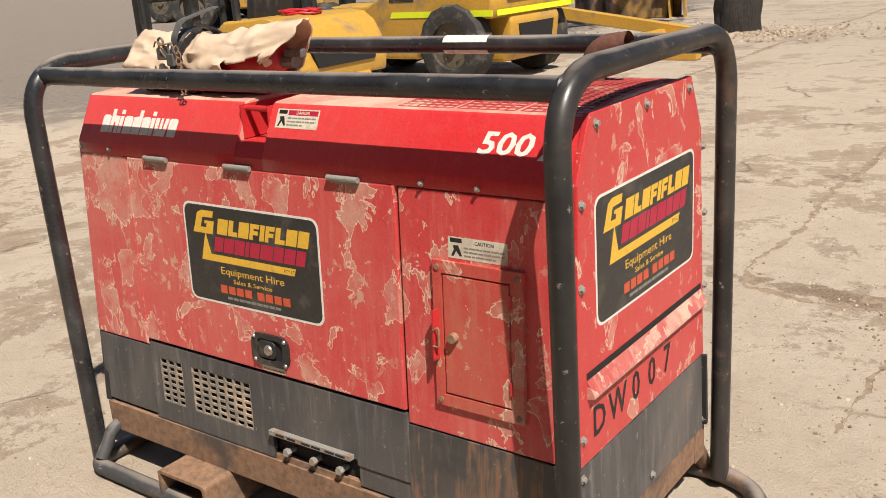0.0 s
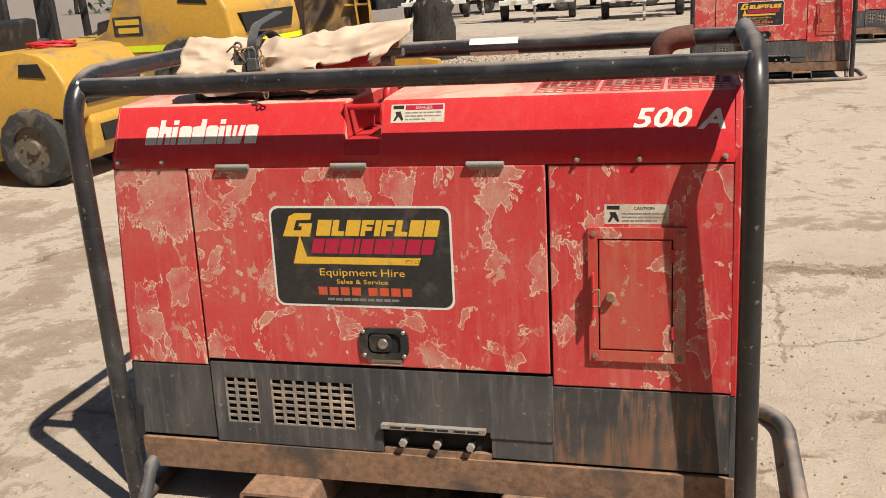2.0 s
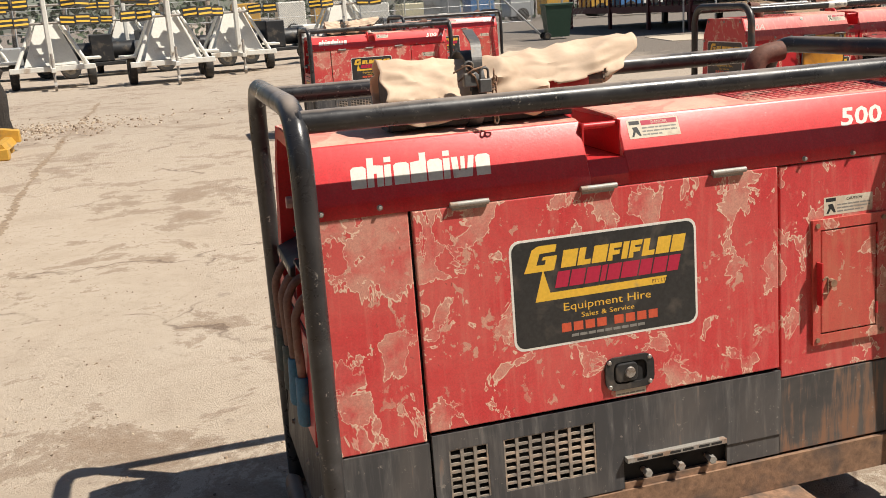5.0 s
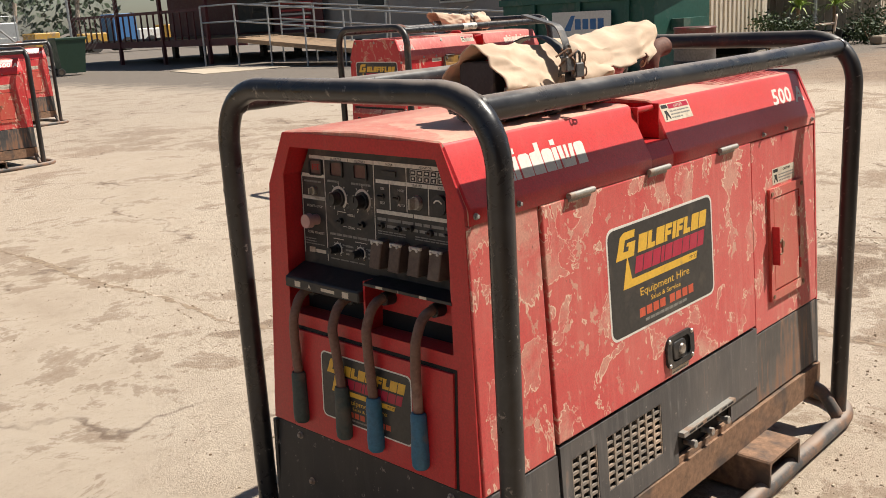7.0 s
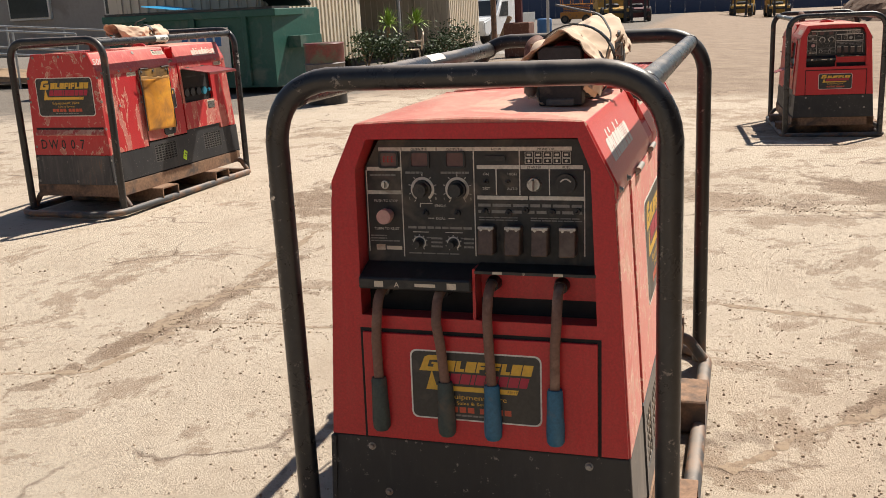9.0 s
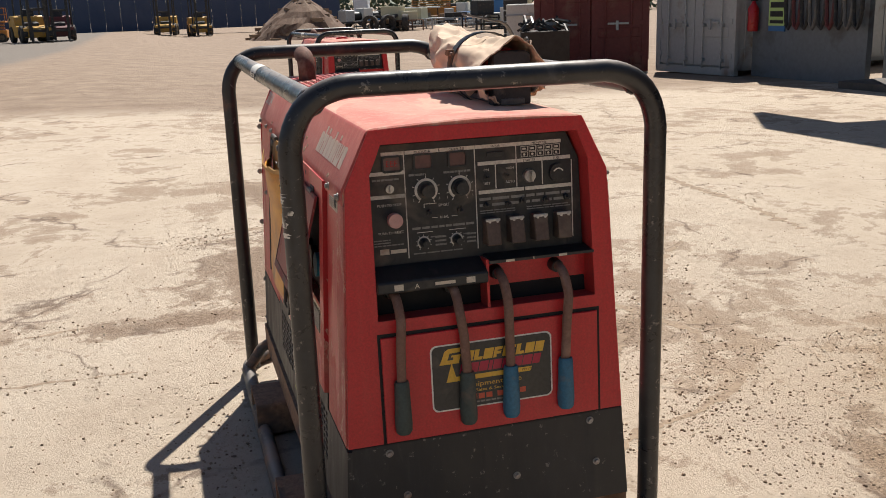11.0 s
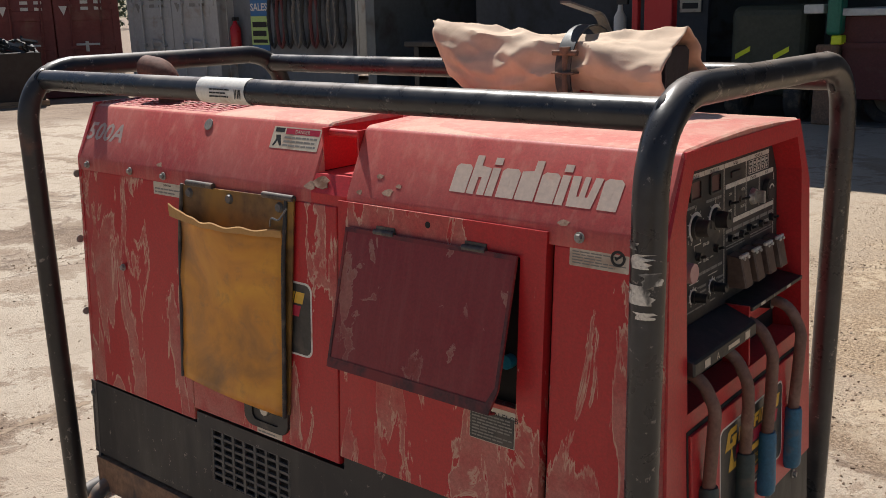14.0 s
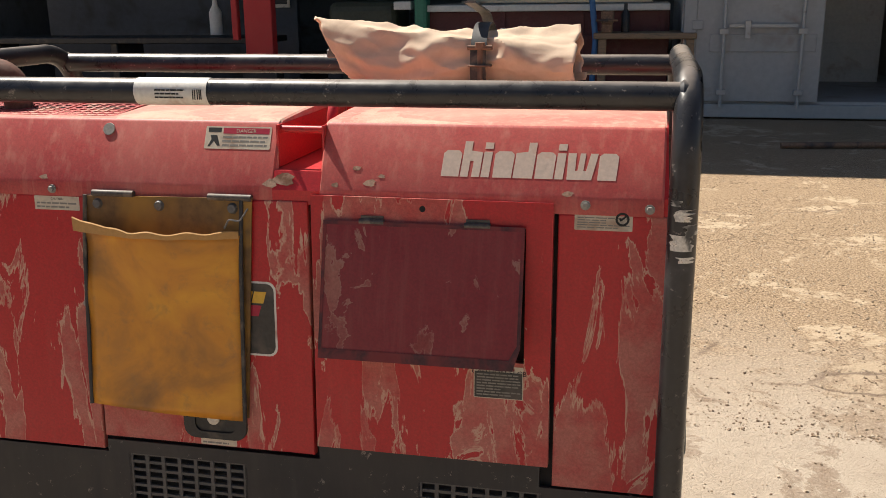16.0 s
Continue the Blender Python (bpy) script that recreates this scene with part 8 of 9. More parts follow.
for x, y in ((18.9, 7.45), (21.05, 7.5)):
    yu = thing("yucca", pose(x, y, 0) @ Matrix.Scale(0.85, 4), "potted yucca with a spiky green head", "plant", "yuccas by the porch")
    bm = bmesh.new()
    tube(bm, [(0, 0, 0), (0, 0, 0.1), (0, 0, 0.38), (0, 0, 0.42)], 0.2, 16, radii=[0.17, 0.19, 0.24, 0.25])
    part("pot", bm, MACHINE_BLACK, yu, smooth=True)
    bm = bmesh.new()
    tube(bm, [(0, 0, 0.38), (0.02, 0, 0.7), (0, 0.02, 1.05)], 0.05, 8)
    part("stem", bm, TIMBER, yu)
    bm = bmesh.new()
    rnd = random.Random(int(x * 10))
    for k in range(64):
        a, el = rnd.uniform(0, 6.28), rnd.uniform(-0.3, 1.45)
        d = Vector((math.cos(a) * math.cos(el), math.sin(a) * math.cos(el), math.sin(el)))
        sd = d.cross(Vector((0, 0, 1))).normalized() * 0.028
        o = Vector((0, 0, 1.08))
        L = rnd.uniform(0.45, 0.68)
        p1, p2 = o + d * L * 0.55 + Vector((0, 0, 0.03)), o + d * L - Vector((0, 0, 0.12 * math.cos(el)))
        v = [bm.verts.new(q) for q in (o - sd * 0.6, o + sd * 0.6, p1 + sd, p1 - sd, p2)]
        bm.faces.new((v[0], v[1], v[2], v[3]))
        bm.faces.new((v[3], v[2], v[4]))
    part("leaf_head", bm, LEAF, yu)
for x, y, r, n in ((18.05, 7.1, 0.45, 5), (21.5, 6.8, 0.55, 6), (22.4, 6.9, 0.4, 4), (17.4, 7.45, 0.35, 3)):
    bu = thing("bush", pose(x, y, 0), "low leafy bush in front of the cabins", "bush", "bushes by the cabins")
    rnd = random.Random(int(x * 7))
    bm = bmesh.new()
    leaves(bm, [(rnd.uniform(-r, r), rnd.uniform(-r, r) * 0.6, rnd.uniform(0.15, 0.75)) for _ in range(n * 2)], r * 0.7, 90, 0.085, rnd)
    part("foliage", bm, BUSH, bu)
    for k in range(5):
        bm = bmesh.new()
        tube(bm, [(0, 0, 0), (rnd.uniform(-r, r) * 0.6, rnd.uniform(-r, r) * 0.4, 0.5)], 0.012, 6)
        part("twig", bm, TIMBER, bu)
kerb = thing("garden_edging", pose(-0.7, -0.5, 0.05), "low stone edging of the plant bed", "edging", kind="structure")
for k, (x, y) in enumerate(((17.4, 7.2), (18.2, 7.05), (19.0, 6.95), (21.3, 6.75), (22.1, 6.7))):
    bm = bmesh.new()
    box(bm, (x, y, 0), (x + 0.72, y + 0.25, 0.16 + 0.03 * (k % 2)), 0.03)
    part("stone", bm, plain("edging_stone", (0.3, 0.24, 0.18), 0.9), kerb)
ch = thing("garden_chair", pose(18.6, 6.8, 0, 0, 0, 200) @ Matrix.Scale(0.85, 4), "cream moulded plastic garden chair", "chair")
bm = bmesh.new()
box(bm, (-0.23, -0.22, 0.42), (0.23, 0.22, 0.45), 0.012)
part("seat", bm, CHAIR, ch)
for x, y in ((-0.2, -0.2), (0.2, -0.2), (-0.2, 0.2), (0.2, 0.2)):
    bm = bmesh.new()
    cyl(bm, (x * 1.2, y * 1.2, 0), (x, y, 0.43), 0.022, 8)
    part("leg", bm, CHAIR, ch)
for x in (-0.16, -0.055, 0.055, 0.16):
    bm = bmesh.new()
    box(bm, (x - 0.022, 0.2, 0.44), (x + 0.022, 0.225, 0.84), 0.006, Matrix.Rotation(radians(-8), 4, "X"))
    part("back_slat", bm, CHAIR, ch)
bm = bmesh.new()
tube(bm, fillet([(-0.23, 0.28, 0.42), (-0.22, 0.33, 0.86), (0.22, 0.33, 0.86), (0.23, 0.28, 0.42)], 0.08, 4), 0.024, 8)
part("backrest_frame", bm, CHAIR, ch)
for s in (-1, 1):
    bm = bmesh.new()
    tube(bm, fillet([(s * 0.24, 0.3, 0.66), (s * 0.27, -0.18, 0.64), (s * 0.25, -0.22, 0.43)], 0.05, 3), 0.02, 8)
    part("armrest", bm, CHAIR, ch)

ute = thing("utility_truck", pose(32.2, 8.45, 0, 0, 0, 172), "white and pale blue utility truck with a tray", "vehicle")
bm = bmesh.new()
f = Face((0, -0.85, 0), (1, 0, 0), (0, 0, 1))
plate(bm, f, [(0.55, 0.45), (2.3, 0.45), (2.4, 0.6), (2.38, 0.95), (1.2, 1.08), (0.75, 1.68), (-0.55, 1.7), (-0.7, 1.05), (-0.7, 0.45)], -1.7, 0)
bmesh.ops.bevel(bm, geom=bm.edges[:], offset=0.05, segments=2, affect="EDGES")
part("cab", bm, CAR_WHITE, ute, smooth=True)
for y, n in ((-0.856, -1), (0.856, 1)):
    f2 = Face((0, y, 0), (-n, 0, 0), (0, 0, 1))
    bm = bmesh.new()
    plate(bm, f2, [(-n * x, z) for x, z in ((1.05, 1.08), (0.7, 1.58), (0.15, 1.6), (0.15, 1.08))], -0.01, 0.004)
    part("side_window", bm, CAR_GLASS, ute)
bm = bmesh.new()
loft(bm, [[Vector((x + 0.02, y, z + 0.02)) for y in (-0.72, 0.72)] for x, z in ((1.18, 1.1), (0.78, 1.62))], caps=False, wrap=False)
part("windscreen", bm, CAR_GLASS, ute)
bm = bmesh.new()
box(bm, (-2.6, -0.9, 0.75), (-0.75, 0.9, 0.85), 0.01)
box(bm, (-2.6, -0.9, 0.85), (-0.75, -0.86, 1.15), 0.005)
box(bm, (-2.6, 0.86, 0.85), (-0.75, 0.9, 1.15), 0.005)
box(bm, (-0.8, -0.9, 0.85), (-0.75, 0.9, 1.7), 0.005)
part("tray", bm, GALV, ute)
for x in (1.6, -1.5):
    for y in (-0.75, 0.75):
        wheel(ute, (x, y, 0.36), (0, 1, 0), 0.36, 0.24)
for x, y, r, h, mat in ((24.1, 6.2, 0.08, 3.4, RUST), (28.85, 5.57, 0.05, 4.0, GALV)):
    po = thing("sign_post", pose(x, y, 0), "upright steel post by the drive", "post")
    bm = bmesh.new()
    cyl(bm, (0, 0, 0), (0, 0, h), r, 10)
    part("pole", bm, mat, po)
    bm = bmesh.new()
    cyl(bm, (0, 0, 0), (0, 0, 0.05), 0.35, 14, 0.28)
    part("footing", bm, WALL_GREY, po)
gp = thing("post_in_drum", pose(21.1, 4.8, 0), "dark red post standing in a rusty square tub", "post")
bm = bmesh.new()
cyl(bm, (0, 0, 0.05), (0, 0, 3.2), 0.1, 10)
part("pole", bm, DARK_RED, gp)
bm = bmesh.new()
box(bm, (-0.32, -0.32, 0.02), (0.32, 0.32, 0.85), 0.02)
part("tub", bm, RUST_PIPE, gp)
bd = thing("blue_drum", pose(36.0, 7.1, 0), "blue plastic drum standing by the drive", "drum")
bm = bmesh.new()
tube(bm, [(0, 0, 0), (0, 0, 0.04), (0, 0, 0.3), (0, 0, 0.34), (0, 0, 0.6), (0, 0, 0.64), (0, 0, 0.88), (0, 0, 0.92)], 0.3, 20, radii=[0.26, 0.29, 0.29, 0.305, 0.29, 0.305, 0.29, 0.25])
part("drum_body", bm, BLUE_BOX, bd, smooth=True)
pal = thing("leaning_pallet", pose(26.0, 6.6, 0, 24, 0, 10), "wooden pallet leaning on the cabin", "pallet")
for k in range(6):
    bm = bmesh.new()
    box(bm, (-0.5, -0.02, 0.02 + k * 0.19), (0.5, 0.0, 0.12 + k * 0.19))
    part("board", bm, TIMBER, pal)
for x in (-0.45, 0.0, 0.42):
    bm = bmesh.new()
    box(bm, (x, 0.0, 0.0), (x + 0.05, 0.09, 1.1))
    part("bearer", bm, TIMBER, pal)

# far east: navy fence, lifts, forklifts, spoil heap and stored stuff
nav = thing("sheet_fence", pose(0, 0, -0.55), "long navy sheet-metal fence at the far edge", "fence")
for k in range(44):
    bm = bmesh.new()
    y = -20 + k * 1.6
    box(bm, (108, y, -0.02), (108.06, y + 1.58, 3.9))
    part("fence_sheet", bm, NAVY, nav)


def scissor_lift(m, mat, label):
    root = thing("scissor_lift", m, label, "access platform", "access platforms far off")
    bm = bmesh.new()
    box(bm, (-1.3, -0.6, 0.35), (1.3, 0.6, 0.95), 0.03)
    part("base", bm, mat, root)
    bm = bmesh.new()
    box(bm, (-1.3, -0.62, 1.5), (1.3, 0.62, 1.62), 0.02)
    part("platform", bm, mat, root)
    for k in range(4):
        bm = bmesh.new()
        box(bm, (-1.1, -0.3, 1.0 + k * 0.12), (1.1, 0.3, 1.06 + k * 0.12))
        part("scissor_arm", bm, mat, root)
    for x in (-1.28, -0.4, 0.4, 1.28):
        for y in (-0.6, 0.6):
            bm = bmesh.new()
            cyl(bm, (x, y, 1.6), (x, y, 2.6), 0.03, 6)
            part("guard_post", bm, mat, root)
    for y in (-0.6, 0.6):
        for z in (2.1, 2.6):
            bm = bmesh.new()
            cyl(bm, (-1.28, y, z), (1.28, y, z), 0.03, 6)
            part("guard_rail", bm, mat, root)
    for x in (-0.9, 0.9):
        for y in (-0.6, 0.6):
            wheel(root, (x, y, 0.35), (0, 1, 0), 0.35, 0.22)


scissor_lift(pose(80, 13.0, 0, 0, 0, 90), ORANGE, "orange scissor lift parked by the far fence")
scissor_lift(pose(110, -31.5, 0, 0, 0, 100) @ Matrix.Scale(2.1, 4), ORANGE, "large orange machine beyond the yard")
forklift(pose(77, 10.0, 0, 0, 0, 200), 1.9, "yellow forklift parked by the far fence", stripe=False, sticker=False)
forklift(pose(78, 7.9, 0, 0, 0, 190), 1.8, "dark red forklift parked by the far fence", body=DARK_RED, stripe=False, sticker=False)
forklift(pose(98, -0.6, 0, 0, 0, 175), 1.8, "yellow forklift parked by the far fence", stripe=False, sticker=False)
forklift(pose(99, -3.6, 0, 0, 0, 185), 1.8, "yellow forklift parked by the far fence", stripe=False, sticker=False)
sp = thing("spoil_heap", pose(74, -10.6, 0) @ Matrix.Scale(1.45, 4), "brown heap of spoil and rubble", "heap", kind="stuff")
bm = bmesh.new()
rows = []
for j in range(9):
    f = j / 8
    rows.append([Vector((math.cos(a) * 3.4 * (1 - f) ** 0.8 * (1 + 0.25 * noise.noise(Vector((math.cos(a) * 2, math.sin(a) * 2, f * 4)))), math.sin(a) * 2.9 * (1 - f) ** 0.8, 2.3 * f + 0.12 * noise.noise(Vector((math.cos(a) * 5, math.sin(a) * 5, j))))) for a in (2 * math.pi * k / 40 for k in range(40))])
loft(bm, rows, caps=False)
part("heap", bm, SOIL, sp)
bm = bmesh.new()
rnd = random.Random(31)
for k in range(130):
    a, f = rnd.uniform(0, 6.28), rnd.uniform(0, 1)
    p = Vector((math.cos(a) * 3.4 * (1 - f), math.sin(a) * 2.9 * (1 - f), 2.2 * f))
    s = rnd.uniform(0.05, 0.2)
    box(bm, p - Vector((s, s * 3 * rnd.random(), s * 0.4)), p + Vector((s, s * 3 * rnd.random(), s * 0.6)))
part("rubble", bm, TIMBER, sp)
for k in range(5):
    old_tyre(pose(86.5 + 0.6 * (k % 2), -18.8 - k * 0.85, rise(86, -20), 0, 0, 60 + 25 * k), 0.8, 0.6, "large old tyre standing on the ground", "tyres in a row")
shel = thing("small_shelter", pose(102, -27.5, 0), "small open shelter with a pale roof", "shelter")
bm = bmesh.new()
box(bm, (-1.2, -2.4, 1.95), (1.2, 2.4, 2.1), 0.02)
part("roof", bm, WHITE_PAINT, shel)
for y in (-2.2, 0.0, 2.2):
    bm = bmesh.new()
    cyl(bm, (-0.9, y, 0), (-0.9, y, 1.95), 0.06, 6)
    part("post", bm, MACHINE_BLACK, shel)
rnd = random.Random(77)
for k in range(34):
    x = rnd.uniform(78, 108)
    y = -x * rnd.uniform(0.21, 0.40)
    sb = thing("stored_frame", pose(x, y, 0, 0, 0, rnd.uniform(0, 90)), "steel frames and boxes stored at the yard edge", "stored goods", "stored goods at the yard edge")
    bm = bmesh.new()
    w, d, h = rnd.uniform(0.8, 2.4), rnd.uniform(0.6, 1.4), rnd.uniform(0.4, 1.4)
    for x0 in (-w, w):
        for y0 in (-d, d):
            box(bm, (x0 - 0.05, y0 - 0.05, 0), (x0 + 0.05, y0 + 0.05, h))
    box(bm, (-w, -d, h), (w, d, h + 0.1))
    box(bm, (-w, -d, h * 0.4), (w, d, h * 0.4 + 0.06))
    part("frame", bm, rnd.choice((MACHINE_BLACK, RUST, GALV)), sb)
    bm = bmesh.new()
    box(bm, (-w * 0.7, -d * 0.8, h + 0.1), (w * rnd.uniform(0.0, 0.7), d * 0.7, h + rnd.uniform(0.3, 1.5)), 0.03)
    part("load", bm, rnd.choice((WHITE_PAINT, GALV, BLUE_BOX, MACHINE_BLACK, TIMBER, CREAM_BOX)), sb)

# trees, a truck and plant beyond the far edge
trees = thing("tree_row", pose(0, 0, 0), "hazy dark row of trees beyond the far edge", "trees", kind="stuff")
bm = bmesh.new()
rnd = random.Random(18)
leaves(bm, [(rnd.uniform(150, 175), rnd.uniform(-110, 90), rnd.uniform(0.5, 8.5)) for _ in range(330)], 4.2, 60, 1.1, rnd)
part("foliage", bm, GUM, trees)
for k, (x, y) in enumerate(((112, -23.5), (116, -36.0), (104, -22.0), (114, -41.5), (106, -38.5))):
    plant_stack(pose(x, y, 0, 0, 0, 80 + 13 * k) @ Matrix.Scale(1.9, 4), "hire plant with tanks and engine boxes at the far edge", 90 + k)
tr = thing("white_truck", pose(118, -27.0, 0, 0, 0, 70), "white truck parked beyond the far edge", "truck")
for nm, lo, hi, mat in (("cab", (1.4, -1.1, 0.9), (3.2, 1.1, 3.5), CAR_WHITE), ("tray", (-3.4, -1.15, 1.0), (1.3, 1.15, 1.5), CAR_WHITE), ("windscreen", (3.19, -0.95, 2.2), (3.24, 0.95, 3.2), CAR_GLASS), ("chassis", (-3.3, -0.5, 0.6), (3.1, 0.5, 1.0), MACHINE_BLACK)):
    bm = bmesh.new()
    box(bm, lo, hi, 0.06)
    part(nm, bm, mat, tr)
for x in (-2.4, 2.3):
    for y in (-0.95, 0.95):
        wheel(tr, (x, y, 0.5), (0, 1, 0), 0.5, 0.3)


# ---- containers and workshop to the south ----
def container(m, mat, label, length=6.1, open_right=False, w=2.44):
    """A shipping container, its door end facing its -y; the origin at the middle of the door end."""
    root = thing("shipping_container", m, label, "shipping container", "shipping containers")
    h, t = 2.6, 0.06
    bm = bmesh.new()
    for lo, hi in (((-w / 2, 0.05, 0.12), (-w / 2 + t, length, h)), ((w / 2 - t, 0.05, 0.12), (w / 2, length, h)), ((-w / 2, length - t, 0.12), (w / 2, length, h)), ((-w / 2, 0.05, h - t), (w / 2, length, h)), ((-w / 2, 0.05, 0.12), (w / 2, length, 0.2))):
        box(bm, lo, hi)
    part("shell", bm, mat, root)
    bm = bmesh.new()
    for s in (-1, 1):
        for k in range(int(length / 0.28)):
            y = 0.2 + k * 0.28
            x = s * w / 2
            box(bm, (x - 0.018, y, 0.25), (x + 0.018, y + 0.13, h - 0.1))
    tagged(part("corrugation", bm, mat, root), kind="stuff")
    bm = bmesh.new()
    for x in (-w / 2, w / 2 - 0.14):
        box(bm, (x, -0.04, 0.05), (x + 0.14, 0.08, h), 0.008)
    box(bm, (-w / 2, -0.04, 0.02), (w / 2, 0.08, 0.17), 0.008)
    box(bm, (-w / 2, -0.04, h - 0.14), (w / 2, 0.08, h), 0.008)
    part("door_frame", bm, mat, root)
    sides = (-1,) if open_right else (-1, 1)
    for s in sides:
        x0, x1 = (-w / 2 + 0.14, -0.01) if s < 0 else (0.01, w / 2 - 0.14)
        bm = bmesh.new()
        box(bm, (x0, -0.02, 0.2), (x1, 0.03, h - 0.16), 0.006)
        d = part("door", bm, mat, root)
        for z in (0.75, 1.5, 2.0):
            bm = bmesh.new()
            box(bm, (x0 + 0.15, -0.035, z), (x1 - 0.06, -0.02, z + 0.2), 0.008)
            part("pressed_rib", bm, mat, d)
        for x in (x0 + 0.3, x1 - 0.22):
            bm = bmesh.new()
            cyl(bm, (x, -0.075, 0.14), (x, -0.075, h - 0.08), 0.02, 10)
            for z in (0.28, 0.95, 1.75, 2.35):
                box(bm, (x - 0.05, -0.1, z), (x + 0.05, -0.03, z + 0.06), 0.004)
            part("locking_bar", bm, GALV if mat is CONT_GREY else mat, d)
        bm = bmesh.new()
        box(bm, (x0 + 0.35, -0.1, 1.02), (x1 - 0.28, -0.08, 1.06), 0.003)
        box(bm, (x0 + 0.52, -0.12, 0.9), (x0 + 0.58, -0.09, 1.1), 0.004)
        part("door_handle", bm, GALV, d)
        for z in (0.35, 1.0, 1.7, 2.3):
            bm = bmesh.new()
            xx = x0 - 0.05 if s < 0 else x1 - 0.05
            box(bm, (xx, -0.06, z), (xx + 0.12, -0.03, z + 0.1), 0.005)
            part("hinge", bm, mat, d)
        ff = Face((0, -0.036, 0), (1, 0, 0), (0, 0, 1))
        bm = bmesh.new()
        for r in range(6):
            for c in range(2):
                u = x0 + 0.5 + c * 0.25
                plate(bm, ff, rrect(u, 2.3 - r * 0.12, u + 0.14, 2.36 - r * 0.12), 0.0, 0.003)
        plate(bm, ff, [(x0 + 0.1, 1.78), (x0 + 0.26, 1.78), (x0 + 0.18, 1.6)], 0.0, 0.003)
        tagged(part("code_print", bm, WHITE_PAINT if mat is CONT_RED else GREY_INK, d), kind="stuff")
    return root


container(pose(16.5, -8.4, 0, 0, 0, -117), CONT_RED, "dark red shipping container with white code bars")
container(pose(14.6, -9.8, 0, 0, 0, -172), CONT_GREY, "pale grey shipping container with locking bars")
container(pose(-2.55, -9.3, 0.0, 0, 0, 180), CONT_GREY, "pale grey shipping container with one door open", open_right=True, w=3.0)
inside = thing("drawer_cabinet", pose(-3.3, -12.2, 0.2), "white drawer unit inside the open container", "drawers")
bm = bmesh.new()
box(bm, (-0.4, -0.3, 0), (0.4, 0.3, 1.2), 0.01)
part("drawer_body", bm, WHITE_PAINT, inside)
for z in (0.2, 0.55, 0.9):
    bm = bmesh.new()
    box(bm, (-0.36, 0.3, z), (0.36, 0.32, z + 0.26), 0.006)
    part("drawer", bm, WHITE_PAINT, inside)

shed = thing("workshop_shed", pose(0, 0, -0.1), "large open-fronted workshop shed, dark inside", "building")
bm = bmesh.new()
loft(bm, [[Vector((x, y, z)) for y, z in ((-7.95, 6.95), (-7.95, 7.15), (-22.0, 8.2), (-22.0, 8.0))] for x in (-16.0, 10.2)])
part("roof", bm, SHED_SHEET, shed)
bm = bmesh.new()
box(bm, (-16.0, -22.2, 0), (16.0, -22.0, 8.1))
part("wall", bm, SHED_SHEET, shed)
bm = bmesh.new()
box(bm, (-16.2, -22.0, 0), (-16.0, -8.0, 7.6))
part("wall", bm, SHED_SHEET, shed)
bm = bmesh.new()
box(bm, (10.0, -22.0, -0.15), (10.2, -10.6, 7.6))
part("wall", bm, SHED_SHEET, shed)
bm = bmesh.new()
box(bm, (-16.0, -8.1, 4.6), (10.2, -7.95, 7.0))
part("fascia", bm, SHED_SHEET, shed)
for x in (-15.8, -6.2):
    bm = bmesh.new()
    box(bm, (x - 0.12, -8.2, -0.1), (x + 0.12, -7.96, 7.0), 0.01)
    part("column", bm, MACHINE_BLACK, shed)
col = thing("red_steel_column", pose(4.2, -9.5, 0), "chipped red steel column in the workshop", "column")
bm = bmesh.new()
box(bm, (-0.25, -0.08, 0.55), (0.12, 0.08, 4.6), 0.01)
part("web", bm, RED_CLEAN, col)
bm = bmesh.new()
box(bm, (0.22, -0.04, 0.9), (0.3, 0.06, 4.6), 0.01)
part("pipe", bm, RED_CLEAN, col)
bm = bmesh.new()
box(bm, (-0.3, -0.12, 0.0), (0.16, 0.12, 0.55), 0.01)
part("base", bm, MACHINE_BLACK, col)
floor_ = thing("workshop_floor", pose(0, 0, -0.09), "dark workshop floor", "floor", kind="structure")
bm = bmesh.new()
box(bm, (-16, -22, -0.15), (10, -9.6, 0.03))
part("floor_slab", bm, plain("dark_concrete", (0.09, 0.08, 0.072), 0.8, 0, 0.2, 2), floor_)
# grey partition with a bench, a white bottle and a notice
wl = thing("partition", pose(-0.5, 0.5, -0.12), "blue-grey sheet partition in the workshop", "partition", kind="structure")
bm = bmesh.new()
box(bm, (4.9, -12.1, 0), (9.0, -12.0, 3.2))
# sheeting darkened, so the shed's inner shade sits in its colour
part("sheet", bm, plain("shaded_blue_sheeting", (0.055, 0.06, 0.07), 0.6, 0.1, 0.15, 3, (0.035, 0.033, 0.03), 0.58), wl)
bench = thing("work_bench", pose(6.4, -10.15, 0), "long dark workshop bench", "bench")
bm = bmesh.new()
box(bm, (-2.2, -0.4, 0.88), (2.2, 0.4, 0.96), 0.01)
part("top", bm, MACHINE_BLACK, bench)
for x in (-2.0, 0.0, 2.0):
    bm = bmesh.new()
    box(bm, (x - 0.05, -0.35, 0), (x + 0.05, 0.35, 0.88), 0.01)
    part("leg", bm, MACHINE_BLACK, bench)
bt = thing("spray_bottle", pose(5.05, -10.15, 0.96), "white spray bottle on the bench", "bottle")
bm = bmesh.new()
tube(bm, [(0, 0, 0), (0, 0, 0.3), (0, 0, 0.38), (0, 0, 0.46)], 0.08, 14, radii=[0.085, 0.085, 0.04, 0.03])
part("bottle_body", bm, WHITE_PAINT, bt, smooth=True)
bm = bmesh.new()
box(bm, (-0.12, -0.03, 0.46), (0.05, 0.03, 0.54), 0.008)
part("trigger", bm, MACHINE_BLACK, bt)
